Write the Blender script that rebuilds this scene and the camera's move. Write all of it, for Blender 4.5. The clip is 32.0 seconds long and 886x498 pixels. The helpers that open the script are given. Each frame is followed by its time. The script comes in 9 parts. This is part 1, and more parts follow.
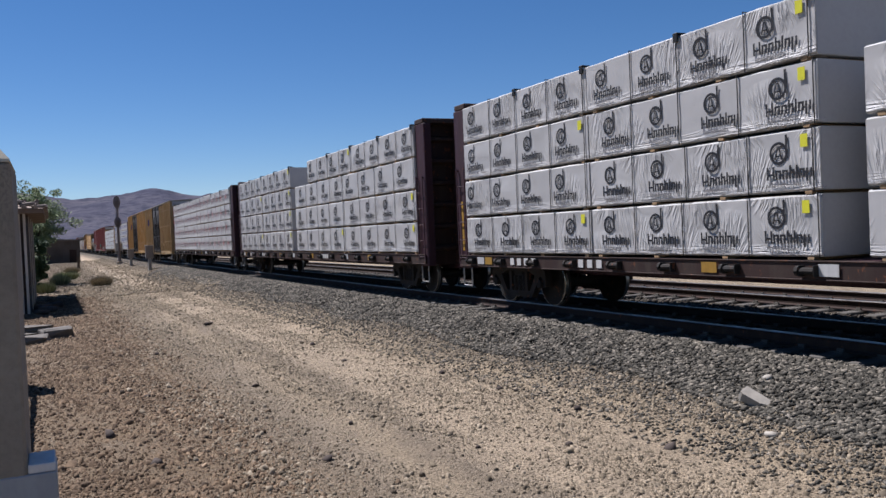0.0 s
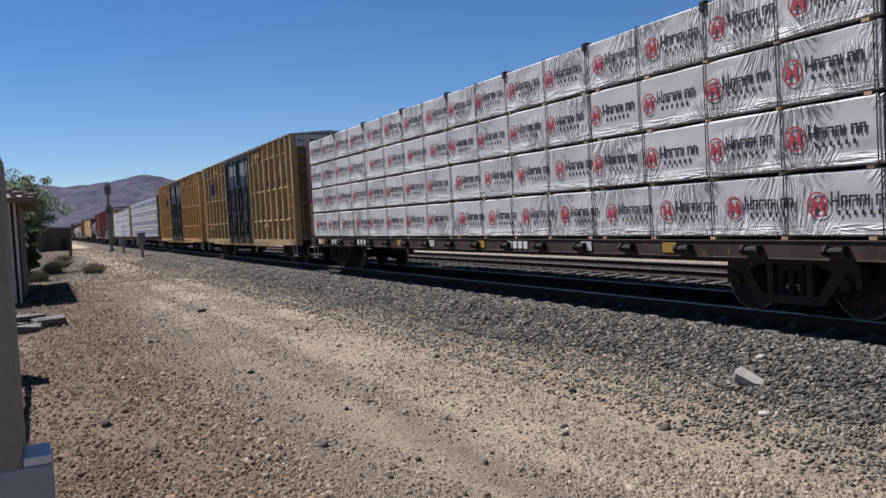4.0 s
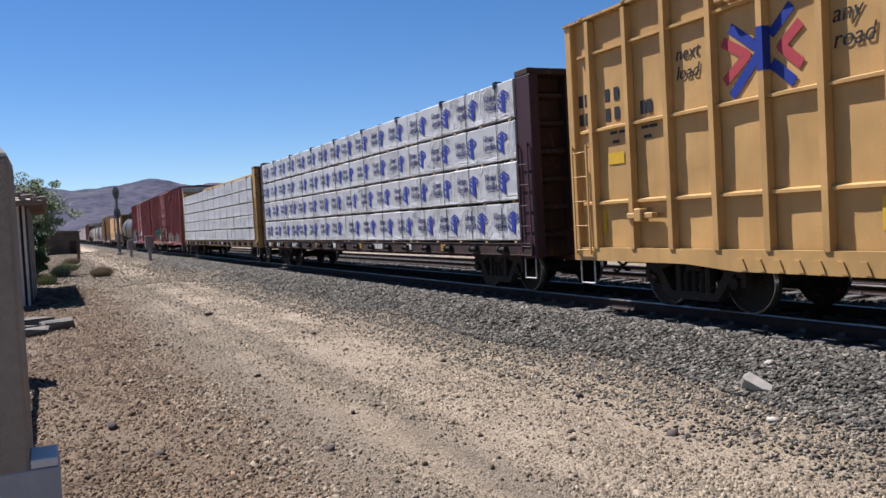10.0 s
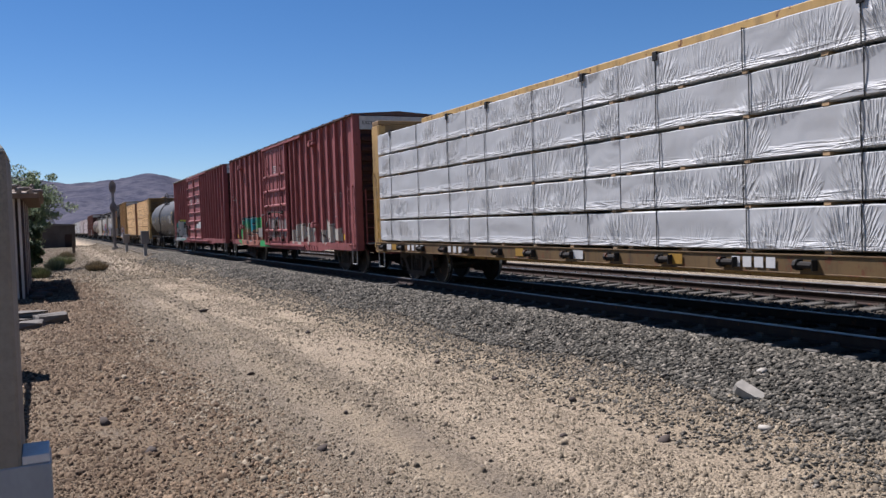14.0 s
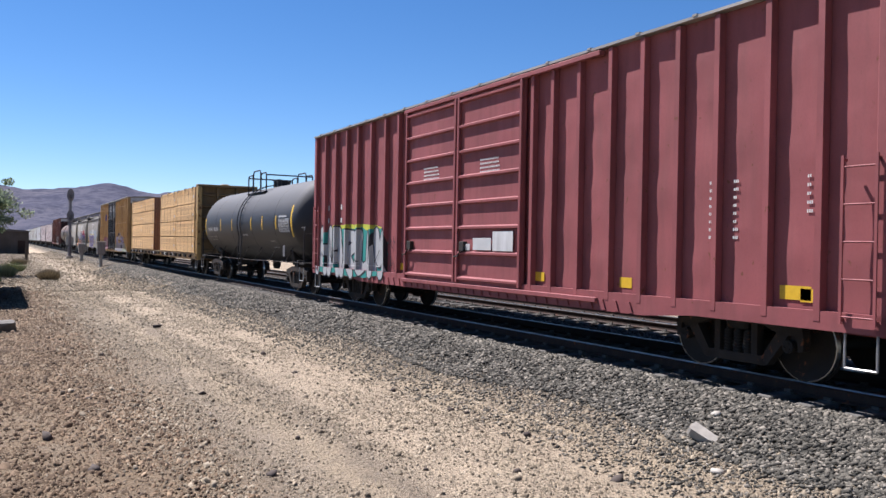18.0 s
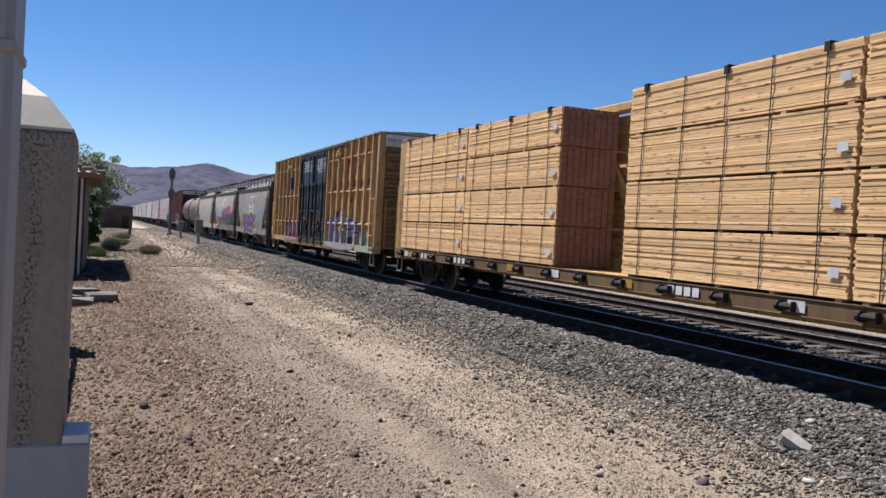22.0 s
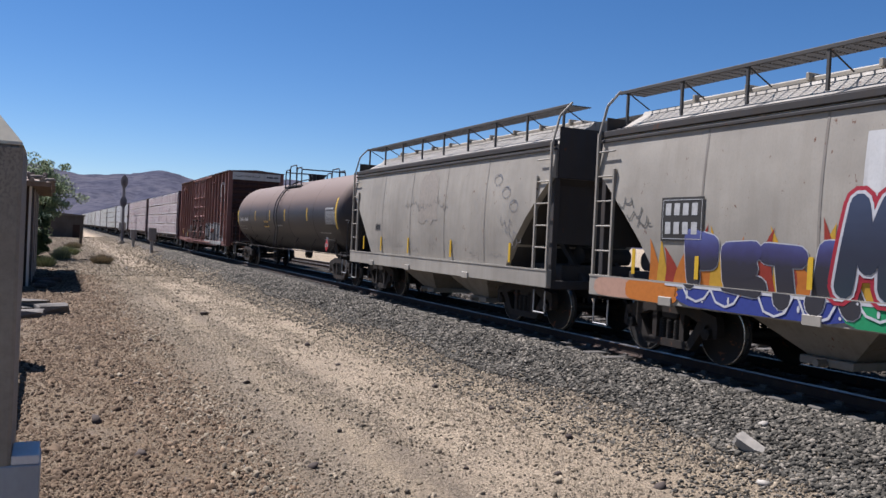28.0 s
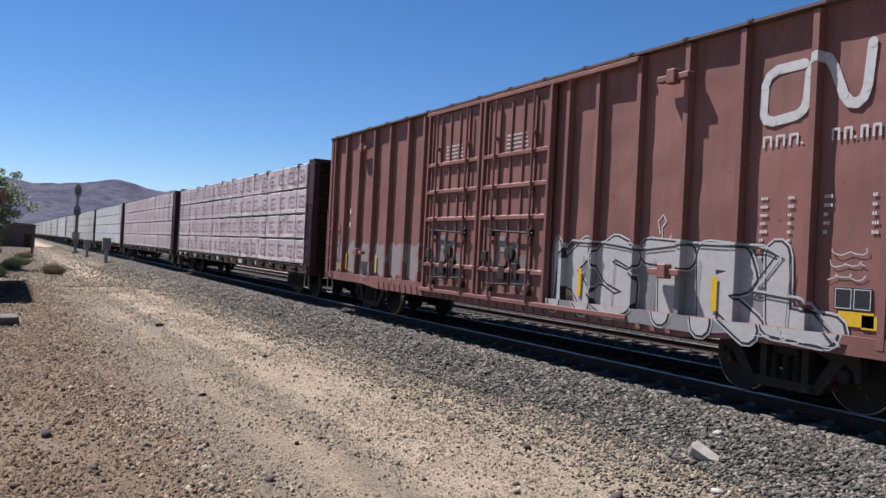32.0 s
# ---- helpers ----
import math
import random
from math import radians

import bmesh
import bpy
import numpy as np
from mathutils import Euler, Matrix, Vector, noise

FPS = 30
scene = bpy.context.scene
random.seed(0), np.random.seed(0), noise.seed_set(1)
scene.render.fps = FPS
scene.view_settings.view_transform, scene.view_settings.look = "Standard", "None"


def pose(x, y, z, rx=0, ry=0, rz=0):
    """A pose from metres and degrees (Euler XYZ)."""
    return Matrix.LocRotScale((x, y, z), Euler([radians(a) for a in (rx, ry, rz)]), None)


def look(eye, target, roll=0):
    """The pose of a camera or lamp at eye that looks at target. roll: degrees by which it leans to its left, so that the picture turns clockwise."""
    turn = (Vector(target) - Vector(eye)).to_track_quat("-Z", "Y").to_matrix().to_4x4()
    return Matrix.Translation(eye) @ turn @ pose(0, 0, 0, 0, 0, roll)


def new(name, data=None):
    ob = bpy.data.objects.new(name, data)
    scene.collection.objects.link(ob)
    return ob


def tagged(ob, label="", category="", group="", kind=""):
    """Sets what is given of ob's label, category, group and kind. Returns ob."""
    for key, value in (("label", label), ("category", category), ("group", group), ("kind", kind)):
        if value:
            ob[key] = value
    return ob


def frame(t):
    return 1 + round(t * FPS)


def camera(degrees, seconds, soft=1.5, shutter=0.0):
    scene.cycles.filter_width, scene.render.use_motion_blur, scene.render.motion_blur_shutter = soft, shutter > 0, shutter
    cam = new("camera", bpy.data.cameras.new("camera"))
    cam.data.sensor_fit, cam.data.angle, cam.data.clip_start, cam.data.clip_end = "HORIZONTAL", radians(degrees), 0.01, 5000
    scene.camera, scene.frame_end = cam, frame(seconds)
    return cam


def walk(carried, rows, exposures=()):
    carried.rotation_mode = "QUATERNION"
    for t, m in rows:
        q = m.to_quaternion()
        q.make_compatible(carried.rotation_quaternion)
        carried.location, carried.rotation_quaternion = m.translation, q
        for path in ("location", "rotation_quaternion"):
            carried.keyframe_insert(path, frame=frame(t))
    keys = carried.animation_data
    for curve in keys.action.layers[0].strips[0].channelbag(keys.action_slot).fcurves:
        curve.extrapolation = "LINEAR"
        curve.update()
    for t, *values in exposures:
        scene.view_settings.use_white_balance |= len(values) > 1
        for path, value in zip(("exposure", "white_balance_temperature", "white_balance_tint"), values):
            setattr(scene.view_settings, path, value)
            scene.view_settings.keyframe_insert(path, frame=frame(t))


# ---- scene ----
cam = camera(56.00, 32.0)
# seconds, x, y, z, tilt, lean, turn
PATH = [
    (0.0, 0.003, -0.060, 2.360, 88.75, 2.55, -25.21),
    (0.5, -0.001, -0.052, 2.367, 88.57, 2.79, -25.17),
    (1.0, -0.013, -0.045, 2.373, 88.40, 2.96, -25.07),
    (1.5, -0.012, -0.040, 2.373, 88.23, 3.04, -24.94),
    (2.0, -0.007, -0.036, 2.369, 88.08, 3.15, -24.92),
    (2.5, -0.003, -0.037, 2.376, 87.92, 3.40, -25.07),
    (3.0, -0.001, -0.039, 2.377, 87.75, 3.48, -25.18),
    (3.5, 0.005, -0.044, 2.379, 87.58, 3.42, -25.48),
    (5.5, 0.013, -0.039, 2.381, 87.55, 3.14, -25.97),
    (6.0, 0.012, -0.034, 2.382, 87.72, 3.19, -26.05),
    (6.5, 0.010, -0.028, 2.382, 87.87, 3.37, -26.06),
    (7.0, 0.005, -0.023, 2.382, 87.89, 3.54, -25.93),
    (7.5, 0.013, -0.026, 2.383, 87.91, 3.56, -25.75),
    (8.0, 0.019, -0.034, 2.379, 87.89, 3.66, -25.69),
    (8.5, 0.018, -0.031, 2.381, 87.84, 3.57, -25.59),
    (9.0, 0.013, -0.031, 2.382, 87.85, 3.40, -25.42),
    (9.5, 0.007, -0.033, 2.380, 87.90, 3.12, -25.28),
    (10.0, 0.010, -0.035, 2.375, 87.88, 3.14, -25.23),
    (10.5, 0.011, -0.036, 2.380, 87.84, 3.02, -25.13),
    (11.0, 0.010, -0.036, 2.380, 87.79, 2.84, -25.02),
    (11.5, 0.009, -0.036, 2.377, 87.79, 2.64, -24.94),
    (12.0, 0.010, -0.039, 2.378, 87.85, 2.48, -24.92),
    (12.5, 0.009, -0.046, 2.379, 87.94, 2.28, -24.91),
    (13.0, 0.012, -0.048, 2.383, 88.02, 2.00, -24.76),
    (13.5, 0.015, -0.047, 2.387, 88.04, 1.88, -24.93),
    (15.5, -0.034, -0.024, 2.401, 87.47, 2.02, -28.50),
    (16.0, -0.004, -0.026, 2.396, 87.71, 1.11, -29.39),
    (16.5, 0.000, -0.027, 2.394, 88.02, 0.02, -29.59),
    (17.0, -0.000, -0.005, 2.403, 89.31, -0.34, -29.42),
    (17.5, -0.002, 0.015, 2.407, 89.72, -0.91, -28.75),
    (18.0, 0.003, 0.009, 2.403, 89.78, -1.07, -28.06),
    (18.5, -0.011, 0.014, 2.403, 89.73, -1.49, -26.14),
    (19.0, -0.022, 0.030, 2.409, 89.53, -2.43, -24.36),
    (19.5, -0.020, 0.037, 2.412, 89.16, -3.38, -22.96),
    (20.0, -0.017, 0.036, 2.409, 88.96, -3.64, -22.27),
    (20.5, -0.017, 0.041, 2.404, 88.81, -3.71, -21.79),
    (21.0, -0.005, 0.044, 2.406, 88.74, -3.53, -21.75),
    (21.5, -0.003, 0.043, 2.404, 88.76, -3.38, -21.82),
    (22.0, -0.002, 0.042, 2.408, 88.76, -3.16, -22.08),
    (22.5, -0.006, 0.041, 2.414, 88.84, -3.07, -22.69),
    (23.0, -0.015, 0.048, 2.417, 88.87, -3.29, -23.14),
    (23.5, -0.017, 0.048, 2.416, 88.92, -3.72, -23.43),
    (24.0, -0.009, 0.037, 2.415, 89.10, -3.99, -24.04),
    (24.5, -0.006, 0.032, 2.411, 89.15, -3.93, -24.26),
    (26.5, -0.004, 0.033, 2.420, 89.18, -3.05, -24.03),
    (27.0, -0.005, 0.036, 2.423, 89.24, -2.85, -24.28),
    (27.5, -0.003, 0.043, 2.431, 89.33, -2.78, -24.65),
    (28.0, -0.005, 0.047, 2.437, 89.33, -2.72, -24.99),
    (28.5, -0.000, 0.047, 2.432, 89.51, -2.97, -25.54),
    (29.0, 0.003, 0.045, 2.428, 89.66, -3.27, -26.05),
    (29.5, 0.005, 0.046, 2.428, 89.90, -3.30, -26.55),
    (30.0, 0.010, 0.045, 2.437, 90.04, -3.25, -27.07),
    (30.5, 0.008, 0.048, 2.436, 90.09, -3.26, -27.35),
    (31.0, 0.003, 0.046, 2.431, 90.13, -3.19, -27.55),
    (31.5, -0.000, 0.044, 2.431, 90.22, -3.16, -27.70),
    (32.0, 0.005, 0.041, 2.434, 90.23, -2.90, -27.74),
]
EXPOSURES = [(t, e, 6120, 18) for t, e in ((0.0, 0.75), (5.5, 0.81), (7.0, 0.93), (8.0, 1.10), (9.0, 1.01), (10.0, 1.05), (11.0, 0.95), (12.5, 0.80), (13.5, 0.85), (15.5, 0.91), (16.0, 0.95), (17.0, 1.31), (18.0, 1.33), (20.0, 1.21), (22.0, 1.07), (23.0, 0.95), (24.5, 0.90), (27.0, 0.97), (30.0, 0.90), (32.0, 1.05))]
walk(cam, [(t, pose(*p)) for t, *p in PATH], EXPOSURES)

# ---- sky and sun: high sun from ahead and slightly left of the track ----
SUN_DIR = Vector((-0.30, 0.58, 1.0)).normalized()
SUN_ELEV = math.asin(SUN_DIR.z)
SUN_AZ = math.atan2(SUN_DIR.x, SUN_DIR.y)
world = bpy.data.worlds.new("desert_sky")
scene.world = world
world.use_nodes = True
wt = world.node_tree
sky = wt.nodes.new("ShaderNodeTexSky")
sky.sky_type = "NISHITA"
sky.sun_disc = False
sky.sun_elevation = SUN_ELEV
sky.sun_rotation = SUN_AZ
sky.altitude = 1900
sky.air_density = 1.0
sky.dust_density = 0.06
sky.ozone_density = 3.5
wt.nodes["Background"].inputs["Strength"].default_value = 0.05
vivid = wt.nodes.new("ShaderNodeHueSaturation")
vivid.inputs["Saturation"].default_value = 1.22
wt.links.new(sky.outputs[0], vivid.inputs["Color"])
wt.links.new(vivid.outputs[0], wt.nodes["Background"].inputs["Color"])
sun_data = bpy.data.lights.new("sun", "SUN")
sun_data.energy = 5.0
sun_data.angle = radians(0.55)
sun_data.color = (1.0, 0.97, 0.92)
sun = new("sun", sun_data)
sun.matrix_world = look(SUN_DIR * 200, (0, 0, 0))

# ---- materials ----
class Nodes:
    """A short way to write node materials."""

    def __init__(self, name):
        self.m = bpy.data.materials.new(name)
        self.m.use_nodes = True
        self.t = self.m.node_tree
        self.bsdf = self.t.nodes["Principled BSDF"]
        self.co = None

    def n(self, kind, **values):
        node = self.t.nodes.new("ShaderNode" + kind)
        for k, v in values.items():
            node.inputs[k.replace("_", " ")].default_value = v
        return node

    def link(self, a, b):
        self.t.links.new(a, b)

    def coords(self, shift=True, world_space=False):
        if self.co is None:
            if world_space:
                geo = self.n("NewGeometry")
                self.co = geo.outputs["Position"]
            else:
                tc = self.n("TexCoord")
                self.co = tc.outputs["Object"]
                if shift:
                    info = self.n("ObjectInfo")
                    comb = self.n("CombineXYZ")
                    grow = self.math("MULTIPLY", info.outputs["Random"], 37.0)
                    self.link(grow, comb.inputs[0])
                    self.link(grow, comb.inputs[1])
                    self.link(grow, comb.inputs[2])
                    add = self.n("VectorMath")
                    add.operation = "ADD"
                    self.link(tc.outputs["Object"], add.inputs[0])
                    self.link(comb.outputs[0], add.inputs[1])
                    self.co = add.outputs[0]
        return self.co

    def math(self, op, a, b=0.0):
        node = self.n("Math")
        node.operation = op
        for i, v in enumerate((a, b)):
            if isinstance(v, (int, float)):
                node.inputs[i].default_value = v
            else:
                self.link(v, node.inputs[i])
        return node.outputs[0]

    def noise(self, scale, stretch=(1, 1, 1), detail=4.0, rough=0.55, distort=0.0):
        mp = self.n("Mapping")
        mp.inputs["Scale"].default_value = stretch
        self.link(self.coords(), mp.inputs["Vector"])
        node = self.n("TexNoise", Scale=scale, Detail=detail, Roughness=rough, Distortion=distort)
        self.link(mp.outputs[0], node.inputs["Vector"])
        return node.outputs["Fac"]

    def voronoi(self, scale, stretch=(1, 1, 1), out="Distance", feature="F1"):
        mp = self.n("Mapping")
        mp.inputs["Scale"].default_value = stretch
        self.link(self.coords(), mp.inputs["Vector"])
        node = self.n("TexVoronoi", Scale=scale)
        node.feature = feature
        self.link(mp.outputs[0], node.inputs["Vector"])
        return node.outputs[out]

    def ramp(self, fac, *stops):
        node = self.n("ValToRGB")
        e = node.color_ramp.elements
        while len(e) < len(stops):
            e.new(0.5)
        for k, (p, c) in enumerate(stops):
            e[k].position = p
            e[k].color = (*c, 1) if isinstance(c, tuple) else (c, c, c, 1)
        self.link(fac, node.inputs[0])
        return node.outputs[0]

    def mix(self, fac, a, b, kind="MIX"):
        node = self.t.nodes.new("ShaderNodeMix")
        node.data_type = "RGBA"
        node.blend_type = kind
        for i, v in ((0, fac), (6, a), (7, b)):
            if isinstance(v, tuple):
                node.inputs[i].default_value = (*v, 1)
            elif isinstance(v, (int, float)):
                node.inputs[i].default_value = v
            else:
                self.link(v, node.inputs[i])
        return node.outputs[2]

    def bump(self, height, strength=0.3, dist=0.02, normal=None):
        node = self.n("Bump", Strength=strength, Distance=dist)
        self.link(height, node.inputs["Height"])
        if normal is not None:
            self.link(normal, node.inputs["Normal"])
        return node.outputs[0]

    def done(self, color=None, rough=0.5, metal=0.0, normal=None, spec=0.5):
        for key, v in (("Base Color", color), ("Roughness", rough), ("Metallic", metal), ("Normal", normal), ("Specular IOR Level", spec)):
            if v is None:
                continue
            if isinstance(v, tuple):
                self.bsdf.inputs[key].default_value = (*v, 1)
            elif isinstance(v, (int, float)):
                self.bsdf.inputs[key].default_value = v
            else:
                self.link(v, self.bsdf.inputs[key])
        return self.m


def tint(c, k):
    return tuple(min(1.0, v * k) for v in c)


def painted(name, col, rough=0.5, dirt=0.45, rust=0.0, dirt_col=(0.071, 0.053, 0.036), metal=0.0, fade=0.25, dented=0.22):
    """Weathered paint on steel: faded patches, vertical dirt streaks, chips of rust, slight dents."""
    k = Nodes(name)
    patch = k.noise(0.7, (1, 1, 1), 3)
    streak = k.noise(5.0, (1.0, 1.0, 0.12), 4, 0.6)
    fine = k.noise(42.0, (1, 1, 0.6), 3)
    base = k.mix(k.ramp(patch, (0.35, 0.0), (0.7, 1.0)), tint(col, 1 - fade * 0.7), tint(col, 1 + fade * 0.55))
    base = k.mix(k.math("MULTIPLY", k.ramp(streak, (0.48, 0.0), (0.74, 1.0)), dirt), base, dirt_col)
    base = k.mix(k.math("MULTIPLY", k.ramp(fine, (0.45, 0.0), (0.8, 1.0)), 0.22), base, tint(col, 0.55))
    if rust:
        spots = k.noise(7.0, (1, 1, 0.7), 6, 0.7)
        base = k.mix(k.ramp(spots, (0.66 - rust * 0.25, 0.0), (0.70 - rust * 0.2, 1.0)), base, (0.115, 0.045, 0.022))
    dent = k.noise(1.6, (1, 1, 1), 2)
    normal = k.bump(dent, dented, 0.05, k.bump(fine, 0.12, 0.004))
    r = k.ramp(streak, (0.3, max(0.05, rough - 0.1)), (0.8, min(1.0, rough + 0.2)))
    return k.done(base, r, metal, normal, 0.22)


def flat(name, col, rough=0.55, wear=0.3):
    """Thin paint or print, a little worn."""
    k = Nodes(name)
    f = k.noise(14.0, (1, 1, 1), 5, 0.65)
    base = k.mix(k.math("MULTIPLY", k.ramp(f, (0.42, 0.0), (0.75, 1.0)), wear), col, tint(col, 0.5))
    return k.done(base, rough, 0.0, None, 0.25)


def wrap(name, col=(0.569, 0.569, 0.569), deep=1.0):
    """Woven plastic lumber wrap: tight fans of creases drawn from points on the lower and upper edges, slack between."""
    k = Nodes(name)
    tc = k.n("TexCoord")
    xyz = k.n("SeparateXYZ")
    k.link(tc.outputs["Object"], xyz.inputs[0])
    y, z = xyz.outputs[1], xyz.outputs[2]
    own = k.math("MULTIPLY", k.n("ObjectInfo").outputs["Random"], 53.0)
    slack = k.noise(1.0, (1, 1.0, 1.4), 2, 0.5, 0.6)
    fine = k.noise(22.0, (1, 1.0, 1.0), 3, 0.6, 0.5)
    folds = None
    for pitch, foot, up, spokes, shift, bar in ((1.31, -0.60, 1, 9.0, 0.2, 0.30), (0.97, -0.35, 1, 9.0, 0.55, 0.45), (1.77, 1.35, -1, 8.5, 0.8, 0.36)):
        q = k.math("ADD", k.math("DIVIDE", y, pitch), k.math("ADD", own, shift))
        cell = k.math("FLOOR", q)
        across = k.math("MULTIPLY", k.math("SUBTRACT", k.math("SUBTRACT", q, cell), 0.5), pitch)
        rise = k.math("MULTIPLY", k.math("SUBTRACT", z, foot), up)
        turn = k.math("ARCTAN2", across, rise)
        reach = k.math("SQRT", k.math("ADD", k.math("MULTIPLY", across, across), k.math("MULTIPLY", rise, rise)))
        at = k.n("CombineXYZ")
        k.link(k.math("MULTIPLY", turn, spokes), at.inputs[0])
        k.link(k.math("MULTIPLY", cell, 7.31), at.inputs[1])
        k.link(k.math("MULTIPLY", reach, 1.2), at.inputs[2])
        rays = k.n("TexNoise", Scale=1.0, Detail=2.5, Roughness=0.6, Distortion=0.25)
        k.link(at.outputs[0], rays.inputs["Vector"])
        ridge = k.math("ABSOLUTE", k.math("SUBTRACT", rays.outputs["Fac"], 0.5))
        ridge = k.math("MULTIPLY", k.ramp(ridge, (0.0, 1.0), (0.05, 0.4), (0.16, 0.0)), k.ramp(reach, (0.35, 0.55), (0.7, 1.0), (1.6, 0.0)))
        pick = k.n("TexWhiteNoise")
        pick.noise_dimensions = "1D"
        k.link(k.math("ADD", cell, own), pick.inputs["W"])
        ridge = k.math("MULTIPLY", ridge, k.ramp(pick.outputs["Value"], (bar - 0.12, 0.0), (bar + 0.3, 1.0)))
        ridge = k.math("MULTIPLY", ridge, k.ramp(k.math("MULTIPLY", k.math("ABSOLUTE", across), 2.0 / pitch), (0.55, 1.0), (0.98, 0.0)))
        folds = ridge if folds is None else k.math("ADD", folds, ridge)
    hem = k.noise(1.3, (1, 0.7, 9.0), 3, 0.6, 0.5)
    hem = k.math("MULTIPLY", k.ramp(k.math("ABSOLUTE", k.math("SUBTRACT", hem, 0.5)), (0.0, 1.0), (0.12, 0.0)), k.ramp(z, (0.02, 1.0), (0.16, 0.0)))
    folds = k.math("ADD", folds, k.math("MULTIPLY", hem, 0.8))
    dust = k.noise(2.0, (1, 1, 0.5), 5, 0.6)
    base = k.mix(k.math("MULTIPLY", k.ramp(dust, (0.5, 0.0), (0.8, 1.0)), 0.3), col, tint((0.58, 0.54, 0.47), col[0] * 1.2))
    scuff = k.noise(30.0, (1, 1, 0.5), 4, 0.7)
    base = k.mix(k.ramp(scuff, (0.64, 0.0), (0.72, 0.35)), base, tint(col, 0.45))
    n1 = k.bump(slack, 0.30 * deep, 0.10)
    n2 = k.bump(folds, min(1.0, 0.7 * deep), 0.045 + 0.02 * deep, n1)
    n3 = k.bump(fine, 0.10, 0.006, n2)
    return k.done(base, 0.48, 0.0, n3, 0.4)


def sawn(name, col=(0.540, 0.350, 0.165), dark=0.45):
    """Sawn softwood: each board has its own tone, with grain along it and a few knots."""
    k = Nodes(name)
    geo = k.n("NewGeometry")
    isle = geo.outputs["Random Per Island"]
    grain = k.noise(3.0, (14.0, 0.8, 22.0), 4, 0.6, 0.4)
    knots = k.noise(4.5, (1, 1.0, 5.0), 2, 0.5)
    tone = k.ramp(isle, (0.0, tint(col, 0.72)), (0.5, col), (1.0, tint(col, 1.22)))
    base = k.mix(k.math("MULTIPLY", k.ramp(grain, (0.4, 0.0), (0.75, 1.0)), dark), tone, tint(col, 0.55))
    base = k.mix(k.math("MULTIPLY", k.ramp(knots, (0.70, 0.0), (0.78, 1.0)), 0.7), base, (0.20, 0.085, 0.03))
    return k.done(base, 0.75, 0.0, k.bump(grain, 0.3, 0.006))


def stony(name, tones, rough=0.9, scale=18.0, patch=0.0):
    """Loose stone: a tone for each piece and fine grain, darker and paler in patches of a few metres."""
    k = Nodes(name)
    geo = k.n("NewGeometry")
    isle = geo.outputs["Random Per Island"]
    tone = k.ramp(isle, *[(i / max(1, len(tones) - 1), c) for i, c in enumerate(tones)])
    f = k.noise(scale, (1, 1, 1), 5, 0.65)
    base = k.mix(k.ramp(f, (0.35, 0.0), (0.7, 0.55)), tone, tint(tones[0], 0.55))
    if patch:
        wide = k.noise(0.55, (1.2, 0.7, 1), 4, 0.6, 0.8)
        base = k.mix(k.ramp(wide, (0.42, 0.0), (0.62, patch)), base, tint(tones[1], 0.55))
    return k.done(base, rough, 0.0, k.bump(f, 0.5, 0.01), 0.2)


YELLOW_OLD = painted("yellow_paint_dusty", (0.374, 0.255, 0.123), 0.55, 0.35, 0.12)
YELLOW_NEW = painted("yellow_paint", (0.441, 0.267, 0.098), 0.45, 0.16, 0.0)
YELLOW_TAN = painted("yellow_paint_tan", (0.419, 0.260, 0.110), 0.55, 0.4, 0.2)
YELLOW_BEAM = painted("yellow_beam_paint", (0.389, 0.249, 0.092), 0.55, 0.6, 0.35)
DOOR_BLUE = painted("dark_blue_door_paint", (0.011, 0.013, 0.017), 0.35, 0.3, 0.0, (0.034, 0.032, 0.029))
RED_OXIDE = painted("oxide_red_paint", (0.243, 0.077, 0.074), 0.6, 0.3, 0.1, (0.089, 0.041, 0.038))
RED_LIGHT = painted("faded_red_paint", (0.223, 0.067, 0.067), 0.6, 0.28, 0.05, (0.086, 0.041, 0.040))
CAR_BROWN = painted("boxcar_brown_paint", (0.193, 0.089, 0.073), 0.6, 0.3, 0.06, (0.060, 0.040, 0.037))
MAROON = painted("maroon_beam_paint", (0.040, 0.016, 0.022), 0.55, 0.45, 0.15, (0.035, 0.026, 0.026))
SILL_YELLOW = painted("rusty_yellow_sill", (0.121, 0.077, 0.034), 0.7, 0.8, 0.4, (0.050, 0.036, 0.025))
# dirt on the sills; the bulkheads use the same dark tone as shade
SILL_DIRT_SHADE = painted("dirty_sill_paint", (0.035, 0.020, 0.017), 0.7, 0.6, 0.3, (0.063, 0.052, 0.041))
# end paints set well below the side paints to hold the ends' shade
YELLOW_END_SHADE = painted("sooty_yellow_end", (0.188, 0.122, 0.059), 0.65, 0.5, 0.1)
BROWN_END_SHADE = painted("sooty_brown_end", (0.042, 0.019, 0.016), 0.7, 0.45, 0.1, (0.021, 0.014, 0.012))
ROOF_GALV = painted("galvanised_roof", (0.299, 0.284, 0.256), 0.55, 0.35, 0.1, (0.142, 0.113, 0.086), 0.2)
ROOF_DARK = painted("dark_roof", (0.113, 0.071, 0.060), 0.6, 0.4, 0.2)
PANEL_WHITE = painted("white_end_panel", (0.469, 0.469, 0.455), 0.5, 0.3, 0.0)
HOPPER_GREY = painted("hopper_grey_paint", (0.298, 0.274, 0.231), 0.6, 0.18, 0.06, (0.146, 0.126, 0.099))
HOPPER_DIRTY = painted("hopper_grey_dirty", (0.213, 0.194, 0.167), 0.62, 0.5, 0.16, (0.142, 0.113, 0.086))
HOPPER_RAIL = painted("grey_running_board_steel", (0.065, 0.062, 0.058), 0.6, 0.35, 0.1)
